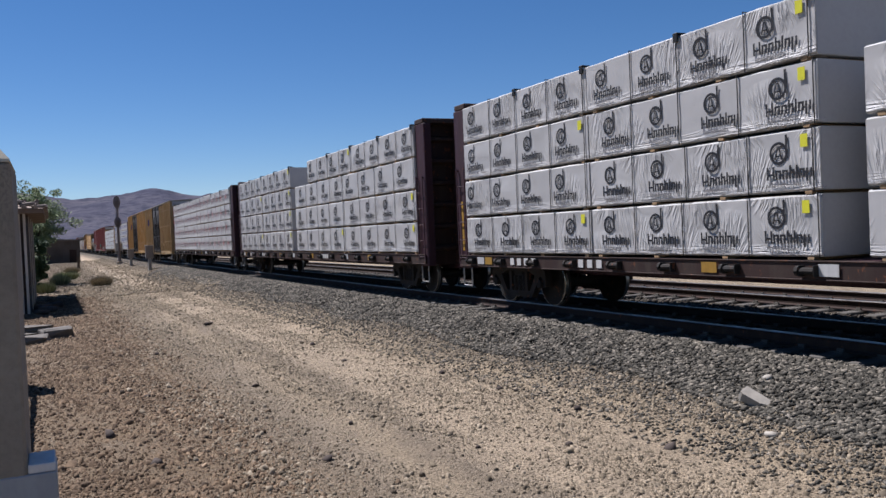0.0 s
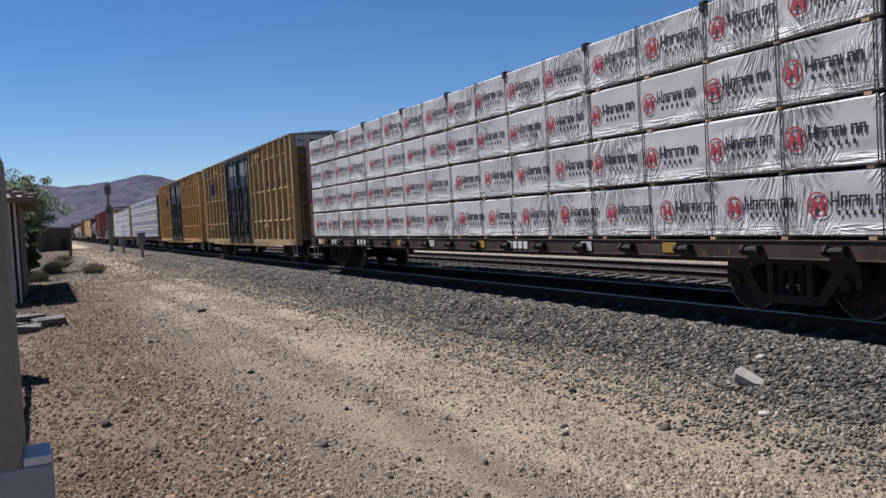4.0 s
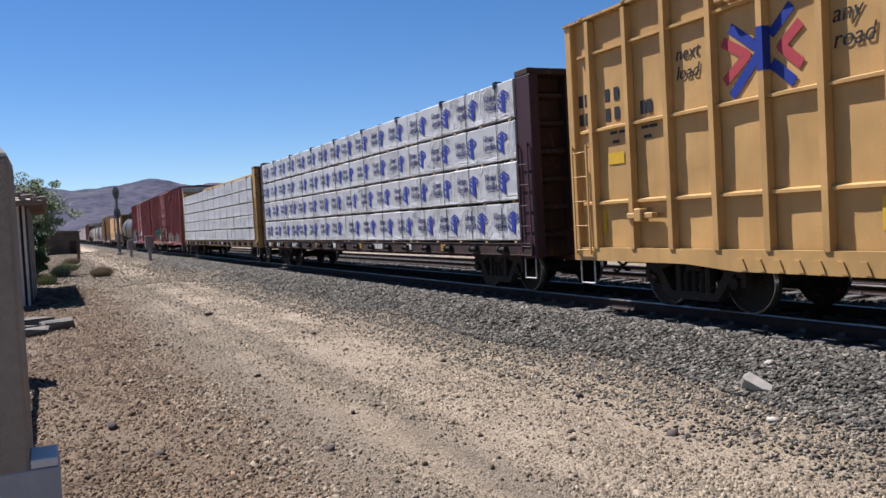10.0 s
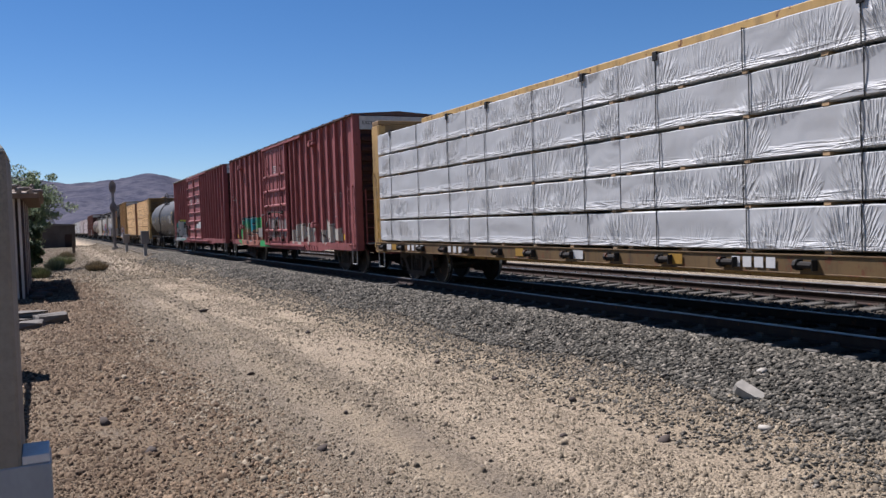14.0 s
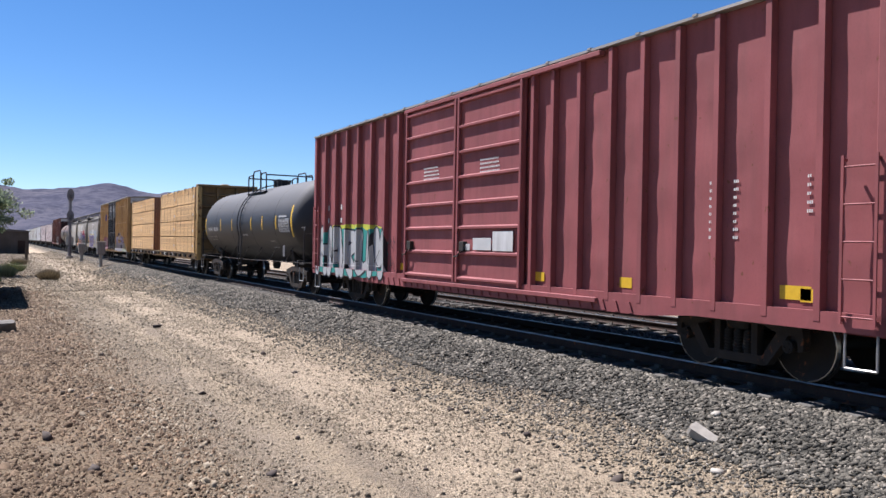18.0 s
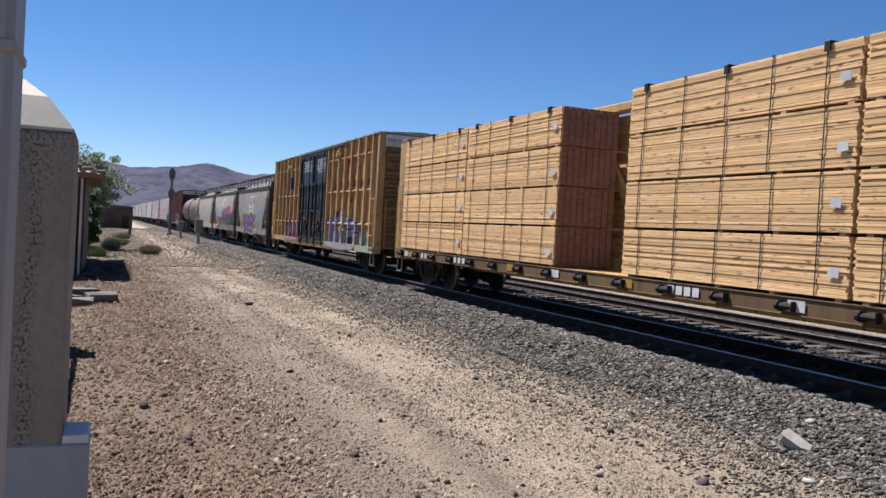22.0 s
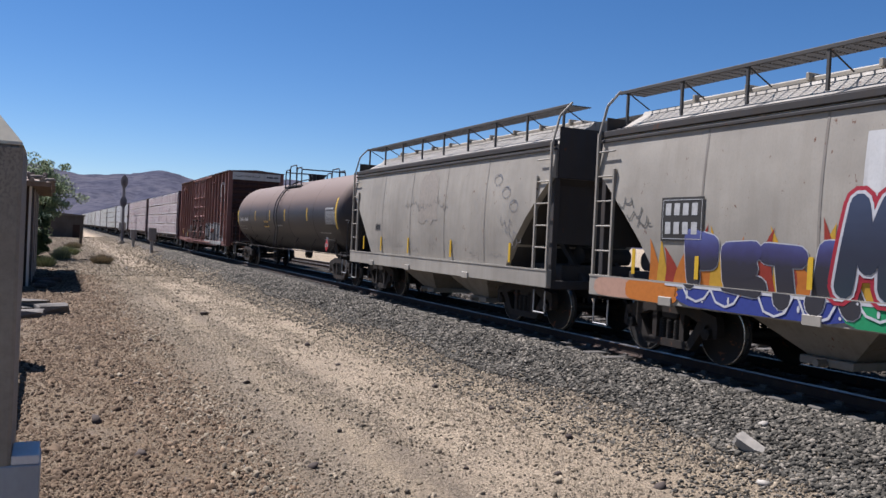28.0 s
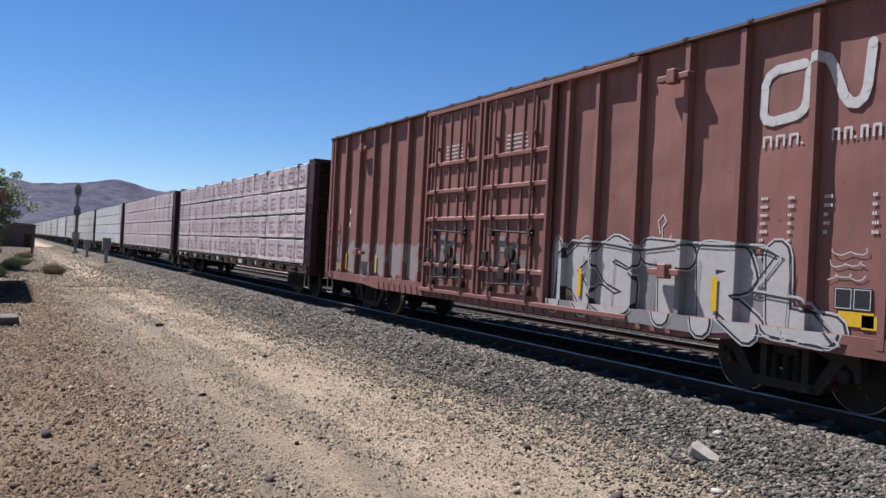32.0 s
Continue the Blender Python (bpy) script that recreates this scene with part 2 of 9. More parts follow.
# dark steel of frame and bands; on the ends it also holds their shade
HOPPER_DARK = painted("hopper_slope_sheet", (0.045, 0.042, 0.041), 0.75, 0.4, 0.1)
STEEL_DARK = painted("running_gear_steel", (0.015, 0.014, 0.013), 0.7, 0.5, 0.25, (0.036, 0.027, 0.020))
STEEL_DUST = painted("dusty_cast_steel", (0.024, 0.020, 0.017), 0.75, 0.5, 0.2, (0.053, 0.040, 0.029))
BLACK_IRON = painted("black_iron", (0.021, 0.021, 0.024), 0.5, 0.3, 0.0)
GALV = painted("galvanised_steel", (0.299, 0.299, 0.292), 0.45, 0.3, 0.05, (0.142, 0.121, 0.100), 0.5)
PRINT_BLUE = flat("print_blue", (0.022, 0.036, 0.228), 0.55, 0.3)
PRINT_NAVY = flat("print_navy", (0.036, 0.039, 0.106), 0.55, 0.3)
TREAD = painted("bright_wheel_tread", (0.356, 0.341, 0.320), 0.3, 0.3, 0.0, (0.071, 0.057, 0.042), 0.9)
WRAP_WHITE = wrap("white_lumber_wrap", (0.392, 0.388, 0.377), 1.2)
WRAP_SMOOTH = wrap("smooth_lumber_wrap", (0.392, 0.388, 0.377), 0.7)
WRAP_GREY = wrap("grey_lumber_wrap", (0.384, 0.388, 0.384), 1.0)
WRAP_PINK = wrap("pinkish_lumber_wrap", (0.398, 0.341, 0.330), 1.2)
WRAP_FAR = wrap("dusty_lumber_wrap", (0.356, 0.356, 0.327), 1.2)
END_CAP = flat("wrap_end_grey", (0.356, 0.363, 0.377), 0.55, 0.15)
STRAP = flat("black_strap", (0.015, 0.014, 0.013), 0.5, 0.1)
WOOD = sawn("fresh_lumber", dark=0.6)
WOOD_END = sawn("painted_board_ends", (0.192, 0.093, 0.064), 0.5)


def sawn_board(name, col=(0.630, 0.410, 0.195), dark=0.6):
    """One sawn board: its own tone, grain along it, knots and stains."""
    k = Nodes(name)
    own = k.n("ObjectInfo").outputs["Random"]
    grain = k.noise(3.0, (14.0, 0.8, 22.0), 4, 0.6, 0.4)
    blot = k.noise(2.0, (1, 1.0, 6.0), 3, 0.6)
    knots = k.noise(4.5, (1, 1.0, 5.0), 2, 0.5)
    tone = k.ramp(own, (0.0, tint(col, 0.80)), (0.35, tint(col, 0.98)), (0.7, tint(col, 1.10)), (1.0, tint(col, 1.28)))
    base = k.mix(k.math("MULTIPLY", k.ramp(grain, (0.4, 0.0), (0.75, 1.0)), dark), tone, tint(col, 0.5))
    base = k.mix(k.ramp(blot, (0.55, 0.0), (0.72, 0.45)), base, (0.42, 0.20, 0.07))
    base = k.mix(k.math("MULTIPLY", k.ramp(knots, (0.63, 0.0), (0.70, 1.0)), 0.85), base, (0.13, 0.055, 0.022))
    return k.done(base, 0.75, 0.0, k.bump(grain, 0.3, 0.006), 0.2)


WOOD_BOARD = sawn_board("sawn_board")
DUNNAGE = sawn("dunnage_wood", (0.356, 0.235, 0.121))
INK_BLACK = flat("ink_black", (0.020, 0.020, 0.023))
INK_GREY = flat("ink_grey", (0.171, 0.171, 0.178))
INK_RED = flat("ink_red", (0.340, 0.045, 0.054))
INK_BLUE = flat("ink_blue", (0.013, 0.032, 0.213))
INK_WHITE = flat("stencil_white", (0.512, 0.505, 0.483))
STENCIL_DIM = flat("stencil_white_worn", (0.42, 0.42, 0.41), 0.6, 0.6)
STENCIL_FAINT = flat("stencil_white_faint", (0.19, 0.19, 0.19), 0.6, 0.6)
INK_YELLOW = flat("reflector_yellow", (0.534, 0.334, 0.022), 0.4)
INK_OCHRE = flat("faded_ochre", (0.299, 0.171, 0.029), 0.6, 0.5)
INK_ORANGE = flat("sticker_orange", (0.498, 0.121, 0.022), 0.5)
TAG_YELLOW = flat("tag_yellow", (0.583, 0.569, 0.036), 0.5)

# ---- mesh building ----
class MB:
    """Collects faces and makes one mesh of them."""

    def __init__(self):
        self.v, self.f = [], []

    def add(self, verts, faces):
        k = len(self.v)
        self.v += [tuple(p) for p in verts]
        self.f += [tuple(k + i for i in f) for f in faces]
        return self

    def box(self, x0, x1, y0, y1, z0, z1, c=0.0):
        if c <= 0:
            p = [(x, y, z) for z in (z0, z1) for y in (y0, y1) for x in (x0, x1)]
            return self.add(p, [(0, 2, 3, 1), (4, 5, 7, 6), (0, 1, 5, 4), (2, 6, 7, 3), (0, 4, 6, 2), (1, 3, 7, 5)])
        c = min(c, (x1 - x0) * 0.45, (y1 - y0) * 0.45, (z1 - z0) * 0.45)
        xs, ys, zs = (x0, x1), (y0, y1), (z0, z1)
        pts, idx = [], {}
        for i in (0, 1):
            for j in (0, 1):
                for k in (0, 1):
                    X, Y, Z = xs[i], ys[j], zs[k]
                    dx, dy, dz = (c if i == 0 else -c), (c if j == 0 else -c), (c if k == 0 else -c)
                    for a, p in ((0, (X, Y + dy, Z + dz)), (1, (X + dx, Y, Z + dz)), (2, (X + dx, Y + dy, Z))):
                        idx[(i, j, k, a)] = len(pts)
                        pts.append(p)
        fs = []
        for i in (0, 1):
            q = [(i, 0, 0, 0), (i, 1, 0, 0), (i, 1, 1, 0), (i, 0, 1, 0)]
            fs.append(tuple(idx[t] for t in (q if i else q[::-1])))
            q = [(0, i, 0, 1), (1, i, 0, 1), (1, i, 1, 1), (0, i, 1, 1)]
            fs.append(tuple(idx[t] for t in (q[::-1] if i else q)))
            q = [(0, 0, i, 2), (1, 0, i, 2), (1, 1, i, 2), (0, 1, i, 2)]
            fs.append(tuple(idx[t] for t in (q if i else q[::-1])))
        for i in (0, 1):
            for j in (0, 1):
                fs.append((idx[(i, j, 0, 0)], idx[(i, j, 0, 1)], idx[(i, j, 1, 1)], idx[(i, j, 1, 0)]))
                fs.append((idx[(i, 0, j, 0)], idx[(i, 0, j, 2)], idx[(i, 1, j, 2)], idx[(i, 1, j, 0)]))
                fs.append((idx[(0, i, j, 1)], idx[(0, i, j, 2)], idx[(1, i, j, 2)], idx[(1, i, j, 1)]))
                for k in (0, 1):
                    fs.append((idx[(i, j, k, 0)], idx[(i, j, k, 1)], idx[(i, j, k, 2)]))
        return self.add(pts, fs)

    def ring(self, p, d, r, n):
        d = Vector(d).normalized()
        a = d.orthogonal().normalized()
        b = d.cross(a)
        return [Vector(p) + r * (math.cos(2 * math.pi * i / n) * a + math.sin(2 * math.pi * i / n) * b) for i in range(n)]

    def cyl(self, p0, p1, r, n=10, r1=None, caps=True):
        p0, p1 = Vector(p0), Vector(p1)
        d = p1 - p0
        v = self.ring(p0, d, r, n) + self.ring(p1, d, r if r1 is None else r1, n)
        f = [(i, (i + 1) % n, n + (i + 1) % n, n + i) for i in range(n)]
        if caps:
            f += [tuple(range(n))[::-1], tuple(range(n, 2 * n))]
        return self.add(v, f)

    def tube(self, pts, r, n=6):
        for a, b in zip(pts, pts[1:]):
            self.cyl(a, b, r, n)
        return self

    def prism(self, profile, axis, a0, a1):
        """A 2D outline pushed along an axis: 'x' takes (y, z), 'y' takes (x, z), 'z' takes (x, y)."""
        def at(p, a):
            return {"x": (a, p[0], p[1]), "y": (p[0], a, p[1]), "z": (p[0], p[1], a)}[axis]
        n = len(profile)
        v = [at(p, a0) for p in profile] + [at(p, a1) for p in profile]
        f = [(i, (i + 1) % n, n + (i + 1) % n, n + i) for i in range(n)]
        return self.add(v, f + [tuple(range(n))[::-1], tuple(range(n, 2 * n))])

    def lathe(self, profile, origin, axis, n=24, caps=True):
        """Turns (radius, along) pairs about an axis through origin."""
        o, d = Vector(origin), Vector(axis).normalized()
        a = d.orthogonal().normalized()
        b = d.cross(a)
        v = []
        for r, h in profile:
            for i in range(n):
                w = 2 * math.pi * i / n
                v.append(o + d * h + r * (math.cos(w) * a + math.sin(w) * b))
        f = []
        for k in range(len(profile) - 1):
            for i in range(n):
                j = (i + 1) % n
                f.append((k * n + i, k * n + j, (k + 1) * n + j, (k + 1) * n + i))
        if caps:
            f += [tuple(range(n))[::-1], tuple(range((len(profile) - 1) * n, len(profile) * n))]
        return self.add(v, f)

    def face(self, pts):
        return self.add(pts, [tuple(range(len(pts)))])

    def mesh(self, name, mat, smooth=0.0):
        me = bpy.data.meshes.new(name)
        me.from_pydata(self.v, [], self.f)
        bm = bmesh.new()
        bm.from_mesh(me)
        bmesh.ops.recalc_face_normals(bm, faces=bm.faces)
        if smooth:
            lim = radians(smooth)
            for f in bm.faces:
                f.smooth = True
            for e in bm.edges:
                if len(e.link_faces) != 2 or e.calc_face_angle(0) > lim:
                    e.smooth = False
        bm.to_mesh(me)
        bm.free()
        if mat:
            me.materials.append(mat)
        return me


STORE = {}


def kept(key, make):
    """The mesh made once under that key."""
    if key not in STORE:
        STORE[key] = make()
    return STORE[key]


def part(name, data, parent, at=None, label=""):
    ob = new(name, data)
    ob.parent = parent
    if at is not None:
        ob.matrix_basis = at if isinstance(at, Matrix) else Matrix.Translation(at)
    if label:
        ob["label"] = label
    return ob


def thing(name, label, category, group="", kind="", at=None, data=None):
    ob = new(name, data)
    if at is not None:
        ob.matrix_basis = at if isinstance(at, Matrix) else Matrix.Translation(at)
    return tagged(ob, label, category, group, kind)


def lettering(words, size, mat, spread=0.0, shear=0.0, spacing=1.0, lift=0.002, align="LEFT"):
    """A mesh of words in the built-in font, lying in x (reading) and y (up), its foot at the origin."""
    cu = bpy.data.curves.new("words", "FONT")
    cu.body, cu.size, cu.offset, cu.shear, cu.space_character = words, size, spread, shear, spacing
    cu.extrude, cu.resolution_u, cu.align_x = lift, 3, align
    ob = bpy.data.objects.new("words", cu)
    me = bpy.data.meshes.new_from_object(ob)
    bpy.data.objects.remove(ob)
    bpy.data.curves.remove(cu)
    me.materials.clear()
    me.materials.append(mat)
    return me


def on_side(u, z, x=-1.5):
    """Puts a lettering mesh on the side that faces the road: reading towards the front of the car, which is -y."""
    return Matrix(((0, 0, -1, x), (-1, 0, 0, u), (0, 1, 0, z), (0, 0, 0, 1)))


def on_end(x, z, y):
    """The same on the end that faces -y."""
    return Matrix(((1, 0, 0, x), (0, 0, -1, y), (0, 1, 0, z), (0, 0, 0, 1)))


def bars(mb, u, z, widths, h, gap=0.02, x=-1.503, step=-1):
    """A word that stays unread: one plain bar a letter, from u towards -y."""
    for w in widths:
        mb.box(x - 0.002, x, min(u, u + step * w), max(u, u + step * w), z, z + h)
        u += step * (w + gap)
    return u

# ---- ground, track, distance ----
RAIL_Z, TRACK_X, TRACK2_X = 0.75, 9.9, 14.05


def smooth_step(a, b, v):
    t = np.clip((v - a) / (b - a), 0, 1)
    return t * t * (3 - 2 * t)


def ground_height(x, y):
    x, y = np.asarray(x, float), np.asarray(y, float)
    base = 0.52 * smooth_step(6.35, 8.45, x) + 0.02 * np.sin(x * 1.7 + 0.4 * np.sin(y * 0.35)) * (x < 6.6)
    base = base - 0.16 * smooth_step(15.6, 17.5, x)
    ruts = -0.035 * (np.exp(-((x - 4.15 - 0.15 * np.sin(y * 0.13)) / 0.28) ** 2) + np.exp(-((x - 5.75 - 0.15 * np.sin(y * 0.13)) / 0.28) ** 2))
    lumps = 0.018 * np.sin(x * 3.1 + y * 1.3) * np.sin(y * 2.1 - x * 0.7) + 0.012 * np.sin(x * 7.3 - y * 2.9) * np.sin(y * 5.3 + x)
    return base + ruts + lumps * (x < 8.3) * np.exp(-np.abs(y) / 300)


def dirt_material():
    k = Nodes("dry_dirt_road")
    k.coords(world_space=True)
    pos = k.n("SeparateXYZ")
    k.link(k.co, pos.inputs[0])
    big = k.noise(0.28, (1, 0.35, 1), 4, 0.6, 0.5)
    mid = k.noise(1.6, (1, 0.7, 1), 5, 0.65, 0.6)
    fine = k.noise(24.0, (1, 1, 1), 5, 0.7)
    grit = k.voronoi(36.0)
    grit2 = k.voronoi(85.0)
    shade = k.voronoi(36.0, out="Color")
    wobble = k.math("ADD", pos.outputs[0], k.math("MULTIPLY", k.math("SUBTRACT", mid, 0.5), 1.1))
    wobble = k.math("ADD", wobble, k.math("MULTIPLY", k.math("SUBTRACT", big, 0.5), 1.3))
    u = k.math("DIVIDE", k.math("ADD", wobble, 6.0), 26.0)
    red, tan, pale, grey = (0.211, 0.151, 0.093), (0.360, 0.286, 0.192), (0.417, 0.334, 0.233), (0.257, 0.207, 0.149)
    rock = (0.034, 0.031, 0.026)
    across = k.ramp(u, (0.0, tint(tan, 0.9)), (0.25, red), (0.30, tint(red, 0.95)), (0.335, grey), (0.355, tan), (0.374, tint(grey, 0.9)), (0.392, pale), (0.45, pale), (0.475, tan), (0.498, tint(grey, 0.8)), (0.525, rock), (0.83, rock), (0.86, tan))
    base = k.mix(k.ramp(mid, (0.42, 0.0), (0.75, 0.6)), across, tint(grey, 0.85))
    stones = k.ramp(k.math("MULTIPLY", k.ramp(grit, (0.28, 1.0), (0.45, 0.0)), k.ramp(k.noise(3.1, (1, 0.6, 1), 3), (0.35, 0.35), (0.6, 1.0))), (0.0, 0.0), (1.0, 1.0))
    tone = k.n("SeparateColor")
    k.link(shade, tone.inputs[0])
    pebble = k.ramp(tone.outputs[0], (0.0, (0.042, 0.033, 0.024)), (0.3, (0.169, 0.129, 0.087)), (0.65, (0.337, 0.265, 0.181)), (1.0, (0.482, 0.409, 0.301)))
    base = k.mix(k.math("MULTIPLY", stones, 0.8), base, pebble)
    base = k.mix(k.ramp(fine, (0.36, 0.7), (0.50, 0.0)), base, tint(grey, 0.28))
    h = k.math("ADD", k.math("MULTIPLY", k.ramp(grit, (0.0, 1.0), (0.32, 0.0)), 0.7), k.math("MULTIPLY", k.ramp(grit2, (0.0, 1.0), (0.4, 0.0)), 0.25))
    n1 = k.bump(mid, 0.5, 0.06)
    n2 = k.bump(k.math("ADD", h, fine), 1.0, 0.06, n1)
    return k.done(base, 0.95, 0.0, n2, 0.2)


DIRT = dirt_material()


def ground():
    xs = np.concatenate([[-4500, -2500, -1200, -600, -300, -150, -80, -45, -25, -15, -9, -6], np.arange(-4, 9.01, 0.14),
                         [9.4, 10, 11, 12, 13, 14, 15, 15.6, 16.2, 16.8, 17.5, 19, 22, 27, 35, 50, 80, 150, 300, 600, 1200, 2500, 4500]])
    ys = np.concatenate([[-4500, -2000, -800, -300, -120, -60, -30, -16, -8, -4, -1], np.arange(1, 30, 0.16), np.arange(30, 60, 0.5),
                         np.arange(60, 140, 2.0), [150, 170, 200, 250, 320, 420, 600, 900, 1400, 2200, 3400, 4800]])
    X, Y = np.meshgrid(xs, ys)
    Z = ground_height(X, Y)
    v = np.stack([X.ravel(), Y.ravel(), Z.ravel()], 1)
    nx, ny = len(xs), len(ys)
    f = [(j * nx + i, j * nx + i + 1, (j + 1) * nx + i + 1, (j + 1) * nx + i) for j in range(ny - 1) for i in range(nx - 1)]
    me = bpy.data.meshes.new("ground")
    me.from_pydata(v.tolist(), [], f)
    me.shade_smooth()
    me.materials.append(DIRT)
    return thing("ground", "dry tan dirt with gravel, wheel ruts and a raised stone trackbed", "ground", kind="structure", data=me)


ground()

ICO = [(0, 0, -1), (0.724, -0.526, -0.447), (-0.276, -0.851, -0.447), (-0.894, 0, -0.447), (-0.276, 0.851, -0.447), (0.724, 0.526, -0.447),
       (0.276, -0.851, 0.447), (-0.724, -0.526, 0.447), (-0.724, 0.526, 0.447), (0.276, 0.851, 0.447), (0.894, 0, 0.447), (0, 0, 1)]
ICO_F = [(0, 1, 2), (1, 0, 5), (0, 2, 3), (0, 3, 4), (0, 4, 5), (1, 5, 10), (2, 1, 6), (3, 2, 7), (4, 3, 8), (5, 4, 9),
         (1, 10, 6), (2, 6, 7), (3, 7, 8), (4, 8, 9), (5, 9, 10), (6, 10, 11), (7, 6, 11), (8, 7, 11), (9, 8, 11), (10, 9, 11)]


OCTA = [(0, 0, -1), (1, 0, 0), (0, 1, 0), (-1, 0, 0), (0, -1, 0), (0, 0, 1)]
OCTA_F = [(0, 2, 1), (0, 3, 2), (0, 4, 3), (0, 1, 4), (5, 1, 2), (5, 2, 3), (5, 3, 4), (5, 4, 1)]


CHIP = [(1, 0, -0.5), (-0.5, 0.87, -0.5), (-0.5, -0.87, -0.5), (0.5, 0.3, 0.75), (-0.55, 0.28, 0.62), (0.02, -0.58, 0.68)]
CHIP_F = [(0, 1, 3), (1, 4, 3), (1, 2, 4), (2, 5, 4), (2, 0, 5), (0, 3, 5), (3, 4, 5)]


def stones(name, x, y, z, size, mat, flatten=0.7, seed=1, coarse=False):
    """Many angular stones as one mesh."""
    rng = np.random.default_rng(seed)
    n = len(x)
    form, faces = {0: (ICO, ICO_F), 1: (OCTA, OCTA_F), 2: (CHIP, CHIP_F)}[int(coarse)]
    base, m = np.array(form, float), len(form)
    jit = 1 + rng.uniform(-0.38, 0.38, (n, m, 1))
    v = base[None] * jit
    v *= np.stack([rng.uniform(0.7, 1.35, n), rng.uniform(0.7, 1.35, n), rng.uniform(flatten * 0.75, flatten * 1.25, n)], 1)[:, None, :]
    a, b = rng.uniform(0, 6.28, n), rng.uniform(-0.7, 0.7, n)
    ca, sa, cb, sb = np.cos(a), np.sin(a), np.cos(b), np.sin(b)
    vx, vz = v[..., 0] * cb[:, None] - v[..., 2] * sb[:, None], v[..., 0] * sb[:, None] + v[..., 2] * cb[:, None]
    v = np.stack([vx * ca[:, None] - v[..., 1] * sa[:, None], vx * sa[:, None] + v[..., 1] * ca[:, None], vz], 2)
    v = v * np.asarray(size)[:, None, None] + np.stack([x, y, z], 1)[:, None, :]
    f = (np.array(faces)[None] + m * np.arange(n)[:, None, None]).reshape(-1, 3)
    me = bpy.data.meshes.new(name)
    me.vertices.add(n * m)
    me.vertices.foreach_set("co", v.reshape(-1))
    me.loops.add(len(f) * 3)
    me.loops.foreach_set("vertex_index", f.reshape(-1))
    me.polygons.add(len(f))
    me.polygons.foreach_set("loop_start", np.arange(0, len(f) * 3, 3))
    me.polygons.foreach_set("loop_total", np.full(len(f), 3))
    me.update(calc_edges=True)
    me.validate()
    me.materials.append(mat)
    return me


BALLAST = stony("grey_ballast_stone", [(0.019, 0.018, 0.015), (0.058, 0.054, 0.044), (0.099, 0.091, 0.074), (0.143, 0.128, 0.103), (0.286, 0.253, 0.206)], patch=0.25)
PEBBLES = stony("dirt_pebbles", [(0.061, 0.049, 0.036), (0.204, 0.165, 0.113), (0.336, 0.274, 0.191), (0.428, 0.355, 0.256), (0.143, 0.116, 0.084)], patch=0.3)
# track stones darkened both for oil and for the shade under the cars
OILY_SHADED = stony("oil_stained_ballast", [(0.029, 0.024, 0.020), (0.057, 0.049, 0.039), (0.097, 0.083, 0.066)])
VERGE = stony("verge_stones", [(0.038, 0.026, 0.017), (0.141, 0.095, 0.059), (0.235, 0.162, 0.102), (0.339, 0.244, 0.159), (0.090, 0.061, 0.040)], patch=0.5)
ROCK_DARK = stony("dark_rock", [(0.060, 0.048, 0.042), (0.090, 0.072, 0.060)])
CONCRETE_BIT = stony("concrete_rubble", [(0.325, 0.301, 0.259), (0.361, 0.331, 0.283)], 0.9, 9.0)


def ballast():
    rng = np.random.default_rng(5)
    n = 92000
    y = 2.5 + 66 * rng.random(n) ** 2.0
    x = 7.15 + 1.70 * rng.random(n) + 0.14 * np.sin(y * 0.8)
    strays = rng.random(n) < 0.24
    x = np.where(strays, 5.7 + 1.6 * rng.random(n) ** 0.5, x)
    size = rng.uniform(0.020, 0.044, n) * np.where(strays, 0.45 + 0.35 * rng.random(n), 1.0) * (1 + 0.012 * y)
    me = stones("ballast_stones", x, y, ground_height(x, y) + size * 0.25, size, BALLAST, 0.6, 6, True)
    thing("ballast_stones", "loose grey crushed-stone ballast on the shoulder of the track", "ballast", kind="stuff", data=me)
    n = 9000
    y = 2.5 + 55 * rng.random(n) ** 1.7
    x = np.where(rng.random(n) < 0.5, 8.8 + 6.8 * rng.random(n), 11.3 + 1.6 * rng.random(n))
    size = rng.uniform(0.03, 0.05, n)
    me = stones("track_ballast", x, y, 0.52 + 0 * x + size * 0.2, size, OILY_SHADED, 0.75, 7)
    thing("track_ballast", "grey ballast between the ties of the tracks", "ballast", kind="stuff", data=me)


